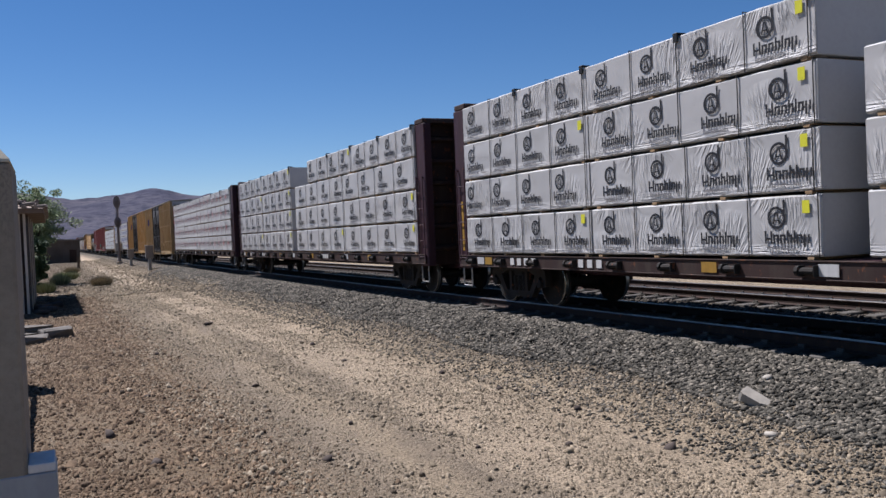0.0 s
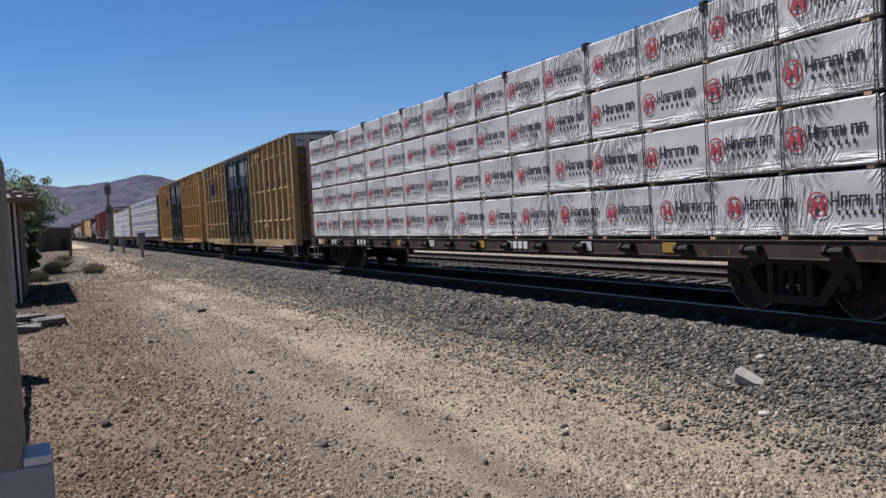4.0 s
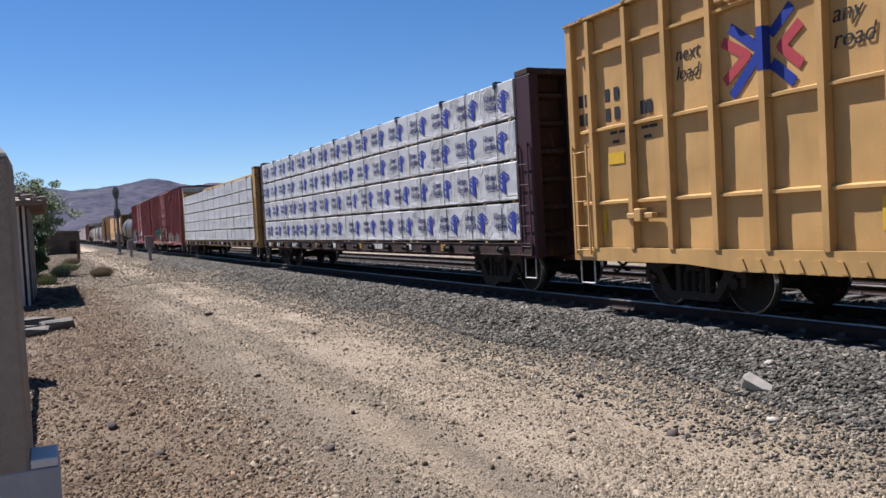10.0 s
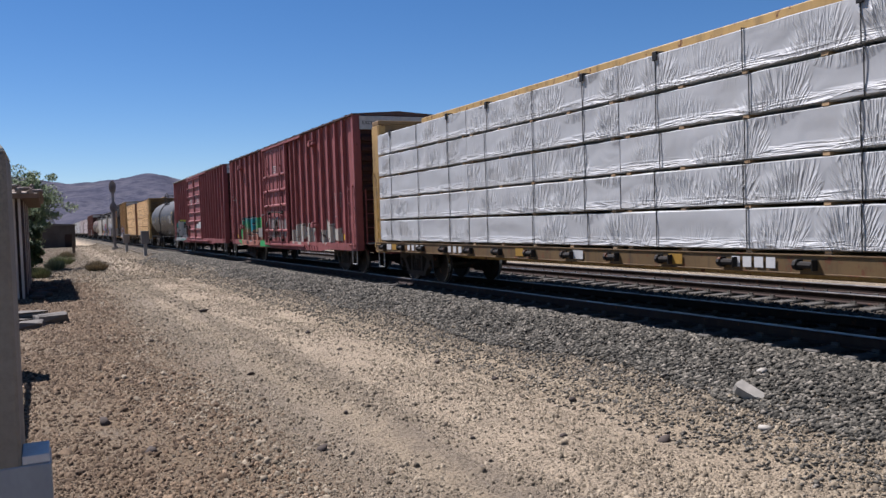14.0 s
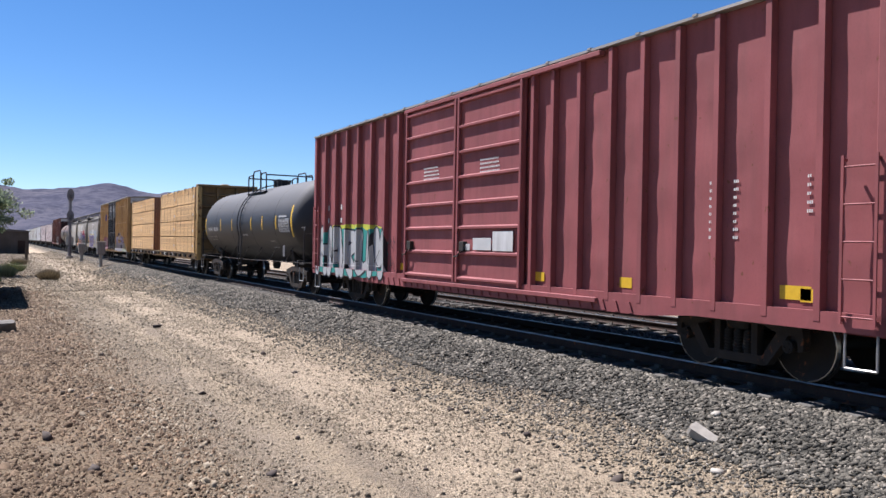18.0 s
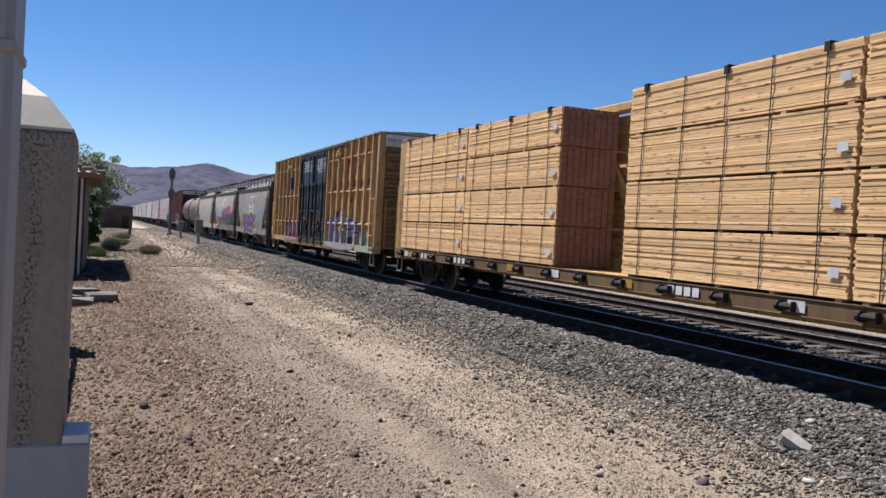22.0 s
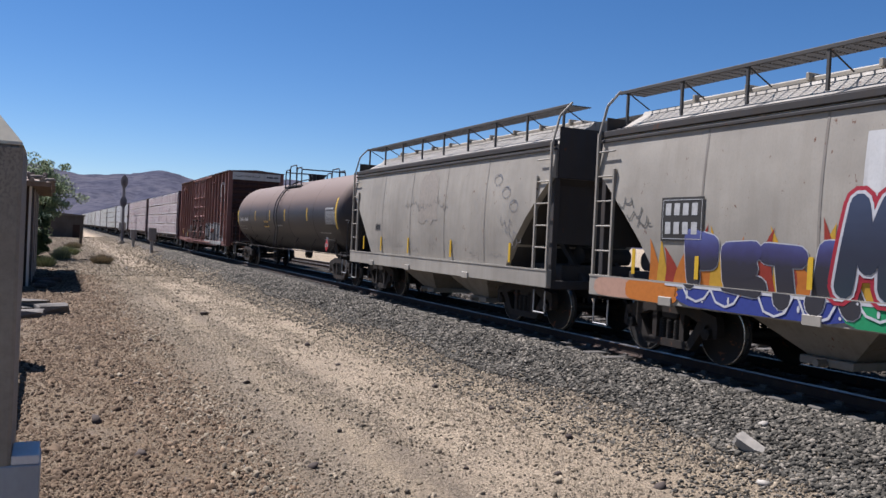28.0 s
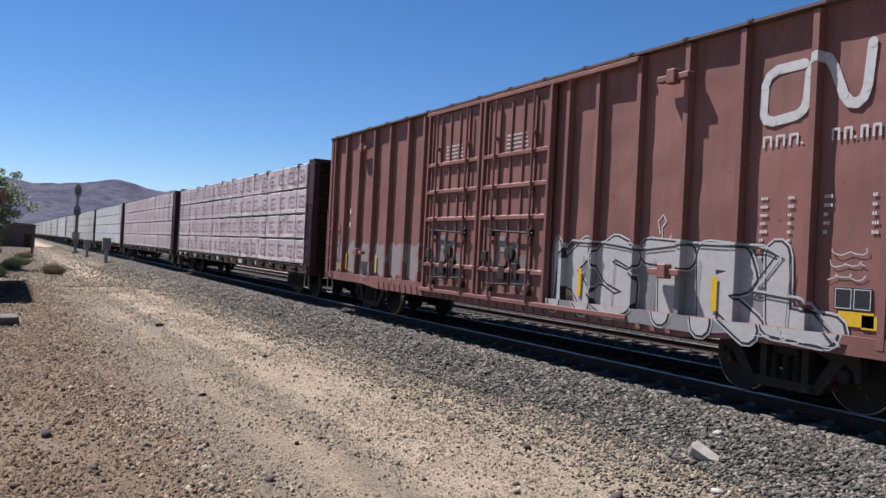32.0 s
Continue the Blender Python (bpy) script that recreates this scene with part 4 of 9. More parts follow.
def tree(x, y, h, spread, label, leaf, seed, n=26, per=60, size=0.16, low=0.25):
    rng = random.Random(seed)
    root = thing("tree", label, "tree", at=(x, y, float(ground_height(x, y)) - 0.05))
    mb = MB()
    mb.cyl((0, 0, 0), (0.1, 0.05, h * 0.35), 0.16, 8, 0.11)
    tips = []
    for i in range(9):
        a = i * 2.4 + rng.uniform(-0.3, 0.3)
        r = spread * rng.uniform(0.35, 0.85)
        z = h * rng.uniform(low + 0.15, 0.92)
        mid = (0.5 * r * math.cos(a), 0.5 * r * math.sin(a), h * 0.3 + (z - h * 0.3) * 0.6)
        tip = (r * math.cos(a), r * math.sin(a), z)
        mb.cyl((0.08, 0.04, h * rng.uniform(0.2, 0.34)), mid, 0.07, 6, 0.045)
        mb.cyl(mid, tip, 0.045, 5, 0.015)
        tips += [mid, tip]
    part("trunk", mb.mesh("trunk", BARK), root)
    v, f = [], []
    for i in range(n):
        b = tips[i % len(tips)]
        c = (b[0] + rng.gauss(0, spread * 0.2), b[1] + rng.gauss(0, spread * 0.2), min(h, max(h * low, b[2] + rng.gauss(0, h * 0.1))))
        leaves(v, f, c, spread * rng.uniform(0.16, 0.34), per, size, rng, (1, 1, 0.75))
    me = bpy.data.meshes.new("crown")
    me.from_pydata(v, [], f)
    me.materials.append(leaf)
    part("crown", me, root)


tree(-2.3, 56, 6.1, 1.9, "airy grey-green desert tree behind the building", LEAF_DESERT, 4, 60, 110, 0.075, 0.3)
tree(-1.3, 60, 6.3, 2.1, "airy grey-green desert tree behind the building", LEAF_DESERT, 5, 120, 160, 0.085, 0.12)
tree(-1.0, 50, 3.1, 0.85, "dense dark green shrub beside the building", LEAF_DARK, 6, 70, 190, 0.085, 0.03)
tree(29.0, 55, 9.2, 1.9, "dark leafy tree beyond the tracks", LEAF_DARK, 9, 46, 130, 0.17, 0.62)


def tuft(x, y, r, h, leaf, label, seed, n=420):
    rng = random.Random(seed)
    v, f = [], []
    for _ in range(n):
        a, q = rng.uniform(0, 6.283), r * rng.random() ** 0.6
        bx, by = 0.6 * q * math.cos(a), 0.6 * q * math.sin(a)
        t = Vector((q * math.cos(a) * 1.3, q * math.sin(a) * 1.3, h * rng.uniform(0.5, 1.05) * (1 - 0.35 * (q / r) ** 2)))
        w = 0.012 + 0.012 * rng.random()
        k = len(v)
        v += [(bx - w, by, 0), (bx + w, by, 0), tuple(t)]
        f.append((k, k + 1, k + 2))
    me = bpy.data.meshes.new("tuft")
    me.from_pydata(v, [], f)
    me.materials.append(leaf)
    thing("shrub", label, "shrub", at=(x, y, float(ground_height(x, y))), data=me)


tuft(2.6, 53.5, 0.62, 0.75, GRASS_DRY, "dry low brush growing on the dirt", 1, 900)
tuft(-0.35, 48.5, 0.5, 0.75, GRASS_GREEN, "pale green tuft of desert grass", 2, 700)
tuft(0.4, 57, 0.6, 0.85, GRASS_GREEN, "pale green tuft of desert grass", 3, 700)
tuft(0.9, 66, 0.9, 0.8, GRASS_GREEN, "pale green tuft of desert grass", 4, 700)
tuft(1.6, 84, 0.8, 0.7, GRASS_DRY, "dry low brush growing on the dirt", 5, 600)


def shed():
    root = thing("far_shed", "dark weathered shed far down beside the road", "shed", at=(4.0, 140, 0))
    mb = MB()
    mb.box(-5.5, 0, 0, 6, -0.2, 3.35)
    part("wall", mb.mesh("wall", painted("grey_shed_wall", (0.078, 0.068, 0.060), 0.9, 0.4, 0.1)), root)
    mb = MB()
    mb.prism([(-5.8, 3.35), (0.3, 3.35), (0.3, 3.48), (-5.8, 3.9)], "y", -0.3, 6.3)
    part("roof", mb.mesh("roof", painted("grey_shed_roof", (0.113, 0.104, 0.096), 0.8, 0.3, 0.2)), root)
    mb = MB()
    mb.box(-1.5, -0.5, -0.04, -0.002, 0.0, 2.0, 0.01)
    part("door", mb.mesh("door", WALL_BROWN), root)
    for y in (96, 99, 102):
        mb = MB()
        mb.cyl((0, 0, -0.1), (0, 0, 1.3), 0.07, 7)
        thing("wooden_post", "short dark wooden post beside the road", "post", "posts by the shed", at=(2.6, y, 0), data=mb.mesh("wooden_post", BARK))


# weathered paint with distance haze put in: mast and heads paled to grey
SIGNAL_GREY = painted("weathered_signal_paint", (0.142, 0.135, 0.146), 0.7, 0.3, 0.0)


def signal():
    root = thing("railway_signal", "grey railway signal mast with dark signal heads beside the track", "signal", at=(7.15, 104, 0.12))
    mb = MB()
    mb.cyl((0, 0, 0), (0, 0, 8.0), 0.15, 10, 0.13)
    part("mast", mb.mesh("mast", SIGNAL_GREY), root)
    mb = MB()
    mb.box(-0.35, 0.35, -0.3, 0.3, -0.2, 0.35, 0.03)
    part("footing", mb.mesh("footing", CONCRETE_BIT), root)
    for z, h in ((6.5, 1.5), (4.25, 1.3)):
        mb = MB()
        n = 14
        prof = [(0.40 * math.cos(2 * math.pi * i / n), z + h / 2 + (h / 2) * math.sin(2 * math.pi * i / n)) for i in range(n)]
        mb.prism(prof, "y", -0.16, -0.11)
        head = part("signal_head", mb.mesh("signal_head", SIGNAL_GREY), root)
        for q in (0.25, 0.5, 0.75)[: 3 if h > 1.5 else 2]:
            mb = MB()
            mb.cyl((0, -0.16, z + h * q), (0, -0.42, z + h * q + 0.02), 0.13, 12, 0.13, False)
            mb.cyl((0, -0.165, z + h * q), (0, -0.175, z + h * q), 0.10, 12)
            part("hood", mb.mesh("hood", SIGNAL_GREY), head)
    mb = MB()
    for s in (-0.2, 0.2):
        mb.cyl((s, 0.22, 0.3), (s, 0.22, 7.4), 0.02, 5)
    for i in range(22):
        mb.cyl((-0.2, 0.22, 0.5 + i * 0.31), (0.2, 0.22, 0.5 + i * 0.31), 0.014, 5)
    part("ladder", mb.mesh("ladder", GALV), root)
    mb = MB()
    mb.box(-0.4, 0.4, 0.1, 0.6, 1.6, 2.5, 0.02)
    part("case", mb.mesh("case", GALV), root)


CASE_GREY = painted("weathered_case_paint", (0.184, 0.178, 0.178), 0.7, 0.4, 0.1)


def trackside_case(x, y, h, w):
    root = thing("equipment_case", "pale grey trackside equipment case on a post", "equipment box", at=(x, y, float(ground_height(x, y))))
    mb = MB()
    mb.box(-0.12, 0.12, -0.12, 0.12, -0.1, h * 0.55, 0.01)
    part("post", mb.mesh("post", GALV), root)
    mb = MB()
    mb.box(-w / 2, w / 2, -0.22, 0.22, h * 0.5, h, 0.02)
    part("case", mb.mesh("case", CASE_GREY), root)
    mb = MB()
    mb.box(-w / 2 - 0.04, w / 2 + 0.04, -0.27, 0.27, h, h + 0.05, 0.01)
    part("lid", mb.mesh("lid", PANEL_WHITE), root)


shed()
signal()
trackside_case(7.25, 72, 2.0, 0.62)
trackside_case(7.2, 89, 1.7, 0.6)

# ---- the train: shared gear ----
# Each car stands in its own space: y = 0 at its middle, -y towards its front, z = 0 at the rail head, -x towards the road.
WHEEL_R = 0.46
TURNING = []


def wheelset_mesh():
    mb = MB()
    for s in (-1, 1):
        x = s * 0.72
        prof = [(0.09, -0.07), (0.12, -0.05), (0.30, -0.015), (0.385, -0.05), (WHEEL_R - 0.004, -0.055), (WHEEL_R, 0.02), (WHEEL_R + 0.028, 0.045), (WHEEL_R + 0.02, 0.065), (0.39, 0.06), (0.31, 0.03), (0.13, 0.05), (0.10, 0.07)]
        mb.lathe([(r, h) for r, h in prof], (x, 0, 0), (-s, 0, 0), 28)
    mb.cyl((-0.66, 0, 0), (0.66, 0, 0), 0.085, 12)
    for s in (-1, 1):
        mb.cyl((s * 0.78, 0, 0), (s * 1.02, 0, 0), 0.075, 12)
        for i in range(3):
            a = i * 2.094
            mb.cyl((s * 1.115, 0.045 * math.cos(a), 0.045 * math.sin(a)), (s * 1.128, 0.045 * math.cos(a), 0.045 * math.sin(a)), 0.014, 6)
        mb.cyl((s * 1.02, 0, 0), (s * 1.115, 0, 0), 0.085, 12)
    gear = len(mb.f)
    for s in (-1, 1):
        mb.lathe([(WHEEL_R - 0.012, -0.0585), (WHEEL_R + 0.0015, -0.056), (WHEEL_R + 0.0025, 0.015), (WHEEL_R - 0.003, 0.018)], (s * 0.72, 0, 0), (-s, 0, 0), 28, False)
    me = mb.mesh("wheelset", STEEL_DARK, 35)
    me.materials.append(TREAD)
    for p in list(me.polygons)[gear:]:
        p.material_index = 1
    return me


def side_frame_mesh():
    mb = MB()
    x0, x1 = 0.93, 1.07
    a = 0.89
    mb.prism([(-a - 0.2, 0.60), (-a + 0.16, 0.60), (-0.45, 0.70), (0.45, 0.70), (a - 0.16, 0.60), (a + 0.2, 0.60), (a + 0.17, 0.73), (0.5, 0.86), (-0.5, 0.86), (-a - 0.17, 0.73)], "x", x0, x1)
    mb.prism([(-0.52, 0.17), (0.52, 0.17), (0.46, 0.29), (-0.46, 0.29)], "x", x0, x1)
    for s in (-1, 1):
        mb.prism([(s * 0.40, 0.20), (s * 0.54, 0.18), (s * (a - 0.02), 0.60), (s * (a - 0.2), 0.63)], "x", x0, x1)
        mb.prism([(s * 0.27, 0.28), (s * 0.37, 0.28), (s * 0.37, 0.71), (s * 0.27, 0.71)], "x", x0 + 0.01, x1 - 0.01)
        mb.prism([(s * (a + 0.12), 0.40), (s * (a + 0.2), 0.42), (s * (a + 0.2), 0.62), (s * (a + 0.1), 0.62)], "x", x0, x1)
        mb.prism([(s * (a - 0.12), 0.44), (s * (a + 0.12), 0.44), (s * (a + 0.1), 0.60), (s * (a - 0.1), 0.60)], "x", x0 - 0.02, x1 - 0.05)
    return mb.mesh("side_frame", STEEL_DUST)


def spring_mesh():
    mb = MB()
    for y in (-0.17, 0.0, 0.17):
        for i in range(7):
            z = 0.30 + i * 0.042
            mb.cyl((1.0, y, z), (1.0, y, z + 0.022), 0.066, 10)
        mb.cyl((1.0, y, 0.29), (1.0, y, 0.60), 0.048, 8)
    return mb.mesh("spring_nest", STEEL_DARK, 40)


def truck(car, y):
    bol = MB()
    bol.box(-1.05, 1.05, -0.19, 0.19, 0.60, 0.79, 0.03)
    bol.cyl((0, 0, 0.79), (0, 0, 0.86), 0.2, 16)
    bol.box(-0.5, 0.5, -0.72, -0.62, 0.34, 0.46, 0.01)
    bol.box(-0.5, 0.5, 0.62, 0.72, 0.34, 0.46, 0.01)
    t = part("truck", kept("bolster", lambda: bol.mesh("truck", STEEL_DARK)), car, (0, y, 0))
    for s in (0, 180):
        part("side_frame", kept("side_frame", side_frame_mesh), t, pose(0, 0, 0, 0, 0, s))
        part("spring_nest", kept("spring_nest", spring_mesh), t, pose(0, 0, 0, 0, 0, s))
    for yy in (-0.89, 0.89):
        w = part("wheelset", kept("wheelset", wheelset_mesh), t, (0, yy, WHEEL_R))
        TURNING.append((w, yy))
    return t


def coupler_mesh():
    mb = MB()
    mb.box(-0.11, 0.11, 0.0, 0.62, 0.80, 0.98, 0.02)
    mb.prism([(-0.20, 0.55), (0.06, 0.55), (0.06, 0.78), (-0.02, 0.86), (-0.10, 0.74), (-0.20, 0.80)], "z", 0.76, 1.02)
    mb.prism([(0.08, 0.56), (0.20, 0.60), (0.20, 0.78), (0.10, 0.74)], "z", 0.78, 1.0)
    mb.box(-0.34, 0.34, -0.05, 0.06, 0.70, 1.06, 0.02)
    mb.tube([(-0.2, 0.05, 0.72), (-0.24, 0.3, 0.55), (-0.2, 0.55, 0.42), (-0.1, 0.75, 0.44)], 0.028, 7)
    mb.tube([(-1.25, 0.03, 0.85), (-0.5, 0.10, 0.84), (-0.12, 0.28, 0.96)], 0.014, 5)
    return mb.mesh("coupler", STEEL_DARK)


def coupling(car, half):
    me = kept("coupler", coupler_mesh)
    part("coupler", me, car, pose(0, half, 0))
    part("coupler", me, car, pose(0, -half, 0, 0, 0, 180))


def ladder_mesh(w, z0, z1, step, mat, key):
    def make():
        mb = MB()
        for y in (-w / 2, w / 2):
            mb.box(-0.055, -0.035, y - 0.018, y + 0.018, z0, z1)
        z = z0 + 0.08
        while z < z1 - 0.03:
            mb.cyl((-0.045, -w / 2, z), (-0.045, w / 2, z), 0.011, 6)
            z += step
        for z in (z0 + 0.05, z1 - 0.05):
            for y in (-w / 2, w / 2):
                mb.box(-0.04, 0.02, y - 0.015, y + 0.015, z - 0.015, z + 0.015)
        return mb.mesh("ladder", mat)
    return kept(key, make)


def step_mesh():
    mb = MB()
    mb.tube([(0, -0.2, 0.78), (0, -0.2, 0.36), (0, 0.2, 0.36), (0, 0.2, 0.78)], 0.016, 6)
    return mb.mesh("sill_step", GALV)


# ---- centre-beam cars and their lumber ----
LOAD = 10.93
LOAD_R = LOAD - 0.40


def soft_bundle(key, length, height, depth, mat, amp=0.010, seed=1):
    """One wrapped bundle, its outer face at x = 0 and foot at z = 0, lying along y; slightly slack between straps."""
    def make():
        rng = random.Random(seed)
        ys = [(-0.5 + i / 16) * length for i in range(17)]
        ring = []
        for z in (0.0, 0.03, 0.16, 0.32, 0.5, 0.68, 0.84, 0.97, 1.0):
            ring.append((0.0 if 0 < z < 1 else 0.03, z * height))
        ring += [(depth * 0.5, height), (depth, height), (depth, 0.0)]
        v = []
        for j, y in enumerate(ys):
            pin = 0.25 if j % 4 == 0 else 1.0
            for x, z in ring:
                q = noise.noise(Vector((seed * 3.1, y * 2.3, z * 4.0)))
                d = amp * pin * (q * 1.6 + 0.4) if x <= 0.03 else amp * pin * q * (z > 0.1)
                v.append((x - d if x <= 0.03 else x, y, z + (amp * 0.8 * q if z >= height else 0)))
        n = len(ring)
        f = [(j * n + i, j * n + (i + 1) % n, (j + 1) * n + (i + 1) % n, (j + 1) * n + i) for j in range(16) for i in range(n)]
        f += [tuple(range(n))[::-1], tuple(range(16 * n, 17 * n))]
        mb = MB()
        mb.add(v, f)
        me = mb.mesh("lumber_package", mat, 30)
        return me
    return kept(key, make)


def end_cap(key, height, depth, mat):
    def make():
        mb = MB()
        mb.box(0.02, depth - 0.01, -0.004, 0.0, 0.01, height - 0.01)
        return mb.mesh("end_cap", mat)
    return kept(key, make)


def strap_mesh(height, key):
    def make():
        mb = MB()
        mb.box(-0.020, -0.013, -0.007, 0.007, -0.01, height + 0.012)
        mb.box(-0.020, 0.25, -0.014, 0.014, height + 0.008, height + 0.016)
        return mb.mesh("strap", STRAP)
    return kept(key, make)


def protector_mesh():
    mb = MB()
    mb.box(-0.035, 0.14, -0.05, 0.05, 0.0, 0.03, 0.008)
    mb.box(-0.035, -0.015, -0.05, 0.05, -0.11, 0.01, 0.006)
    return mb.mesh("corner_protector", STRAP)


def disc_ring(mb, x, y, z, r, inner, k=18):
    ring = [(y + q * r * math.cos(6.2832 * j / k), z + q * r * math.sin(6.2832 * j / k)) for q in (1.0, inner) for j in range(k)]
    mb.add([(x, a, b) for a, b in ring], [(j, (j + 1) % k, k + (j + 1) % k, k + j) for j in range(k)])


def quad(mb, x, y0, y1, z0, z1):
    mb.face([(x, y1, z0), (x, y0, z0), (x, y0, z1), (x, y1, z1)])


def word_bars(mb, x, u, z, letters, cap, stroke):
    """A word as plain upright bars, one shape a letter: (width, rise, drop, form)."""
    low = cap * 0.70
    for w, rise, drop, form in letters:
        top = z + (cap if rise else low)
        foot = z - (cap * 0.28 if drop else 0.0)
        if form == "i":
            quad(mb, x, u - stroke, u, z, top)
        else:
            quad(mb, x, u - stroke, u, foot if form == "p" else z, top)
            right = z + (cap if form in "DH" else low)
            quad(mb, x, u - w, u - w + stroke, foot if form == "y" else z, right)
            if form in "onD":
                quad(mb, x, u - w + stroke, u - stroke, right - stroke * 0.9, right)
            if form in "ouDy":
                quad(mb, x, u - w + stroke, u - stroke, z, z + stroke * 0.9)
            if form in "kHe":
                quad(mb, x, u - w + stroke, u - stroke, z + low * 0.42, z + low * 0.42 + stroke * 0.9)
        u -= w + stroke * 0.62
    return u


def print_a(h):
    """Black print: a ringed tower with a tall stem over a word bar."""
    mb, x, r = MB(), -0.016, 0.145
    c = (0.16, h * 0.645)
    disc_ring(mb, x, c[0], c[1], r, 0.74, 24)
    disc_ring(mb, x, c[0], c[1], r * 0.66, 0.92, 24)
    quad(mb, x - 0.0004, c[0] - r, c[0] - r * 0.76, c[1] - r * 0.5, c[1] + r * 1.55)
    for s in (-1, 1):
        mb.face([(x, c[0] + s * 0.062, c[1] - 0.08), (x, c[0] + s * 0.036, c[1] - 0.08), (x, c[0] + s * 0.002, c[1] + 0.075), (x, c[0] + s * 0.018, c[1] + 0.085)])
    quad(mb, x, c[0] - 0.045, c[0] + 0.045, c[1] - 0.045, c[1] - 0.028)
    word_bars(mb, x, 0.36, h * 0.215, [(0.125, 1, 0, "H"), (0.09, 0, 0, "n"), (0.09, 0, 0, "n"), (0.085, 1, 0, "n"), (0.028, 1, 0, "i"), (0.09, 0, 0, "n"), (0.09, 0, 1, "p")], 0.165, 0.030)
    return mb.mesh("print", INK_BLACK)


def print_a_small(h):
    mb, x = MB(), -0.0165
    word_bars(mb, x, 0.33, h * 0.105, [(0.042, 1, 0, f) for f in "HnHHnH"] + [(0.02, 0, 0, "i"), (0.042, 1, 0, "n"), (0.042, 1, 0, "H"), (0.042, 1, 0, "n")], 0.058, 0.013)
    quad(mb, x, -0.55, 0.55, 0.032, 0.038)
    return mb.mesh("print", INK_GREY)


def print_b_ring(h):
    """A red ring with a bar pair inside."""
    mb, x, y, z = MB(), -0.016, 0.40, h * 0.50
    disc_ring(mb, x, y, z, 0.155, 0.86, 20)
    for a0, a1, b0, b1 in ((-0.085, -0.03, -0.085, 0.085), (0.03, 0.085, -0.085, 0.085), (-0.03, 0.03, -0.02, 0.02)):
        quad(mb, x, y + a0, y + a1, z + b0, z + b1)
    return mb.mesh("print", INK_RED)


def print_b_word(h):
    mb, x = MB(), -0.016
    word_bars(mb, x, 0.21, h * 0.46, [(0.12, 1, 0, "H"), (0.09, 0, 0, "n"), (0.125, 0, 0, "n"), (0.09, 0, 0, "n"), (0.08, 0, 0, "i"), (0.095, 0, 0, "n"), (0.09, 0, 0, "n")], 0.18, 0.027)
    u = 0.12
    for _ in range(6):
        quad(mb, x, u - 0.04, u, h * 0.46 - 0.105, h * 0.46 - 0.045)
        u -= 0.105
    return mb.mesh("print", INK_BLACK)


def print_c(h):
    """Blue mark: a leaning open frame over a thick stem, hooked at its foot."""
    mb, x = MB(), -0.016
    y, z = -0.29, h * 0.5
    top = z + 0.10
    outer = [(0.0, 0.125), (0.225, 0.02), (0.0, -0.085), (-0.225, 0.02)]
    for i in range(4):
        (a0, b0), (a1, b1) = outer[i], outer[(i + 1) % 4]
        mb.face([(x, y + a0, top + b0), (x, y + a1, top + b1), (x, y + a1 * 0.70, top + 0.02 + (b1 - 0.02) * 0.62), (x, y + a0 * 0.70, top + 0.02 + (b0 - 0.02) * 0.62)])
    mb.face([(x - 0.0006, y + 0.075, z - 0.19), (x - 0.0006, y - 0.065, z - 0.25), (x - 0.0006, y - 0.065, top + 0.05), (x - 0.0006, y + 0.02, top + 0.075), (x - 0.0006, y + 0.075, top + 0.045)])
    mb.face([(x, y + 0.225, top - 0.02), (x, y + 0.225, top - 0.075), (x, y + 0.085, top - 0.15), (x, y + 0.085, top - 0.095)])
    mb.face([(x, y + 0.21, z - 0.075), (x, y + 0.21, z - 0.125), (x, y + 0.085, z - 0.195), (x, y + 0.085, z - 0.145)])
    mb.face([(x, y + 0.225, z - 0.02), (x, y + 0.165, z - 0.045), (x, y + 0.165, z - 0.09), (x, y + 0.225, z - 0.075)])
    mb.face([(x, y - 0.225, top + 0.0), (x, y - 0.225, top - 0.045), (x, y - 0.075, top - 0.12), (x, y - 0.075, top - 0.075)])
    return mb.mesh("print", PRINT_BLUE)


def print_c_words(h):
    mb, x, z = MB(), -0.016, h * 0.5
    word_bars(mb, x, 0.50, z + 0.055, [(0.10, 1, 0, "H"), (0.026, 1, 0, "i"), (0.075, 0, 0, "n"), (0.05, 0, 0, "n"), (0.05, 0, 0, "n"), (0.075, 0, 0, "n")], 0.145, 0.024)
    word_bars(mb, x, 0.50, z - 0.125, [(0.10, 1, 0, "H"), (0.075, 0, 0, "n"), (0.07, 0, 0, "n"), (0.026, 1, 0, "i"), (0.045, 1, 0, "n"), (0.026, 1, 0, "i"), (0.07, 0, 0, "n")], 0.145, 0.024)
    quad(mb, x, 0.16, 0.36, z - 0.175, z - 0.160)
    return mb.mesh("print", PRINT_NAVY)


DULL_RED = flat("dull_red_print", (0.284, 0.135, 0.135))


def print_d(h):
    """A small dull red frame."""
    mb, x, z = MB(), -0.016, h * 0.5
    for a0, a1, b0, b1 in ((-0.30, 0.30, 0.15, 0.19), (-0.30, 0.30, -0.19, -0.15), (0.26, 0.30, -0.15, 0.15), (-0.30, -0.26, -0.15, -0.06), (-0.14, 0.12, -0.02, 0.02)):
        quad(mb, x, a0, a1, z + b0, z + b1)
    return mb.mesh("print", DULL_RED)


PRINTS = {"a": (4, [print_a, print_a_small]), "b": (4, [print_b_ring, print_b_word]), "c": (4, [print_c, print_c_words]), "d": (5, [print_d])}


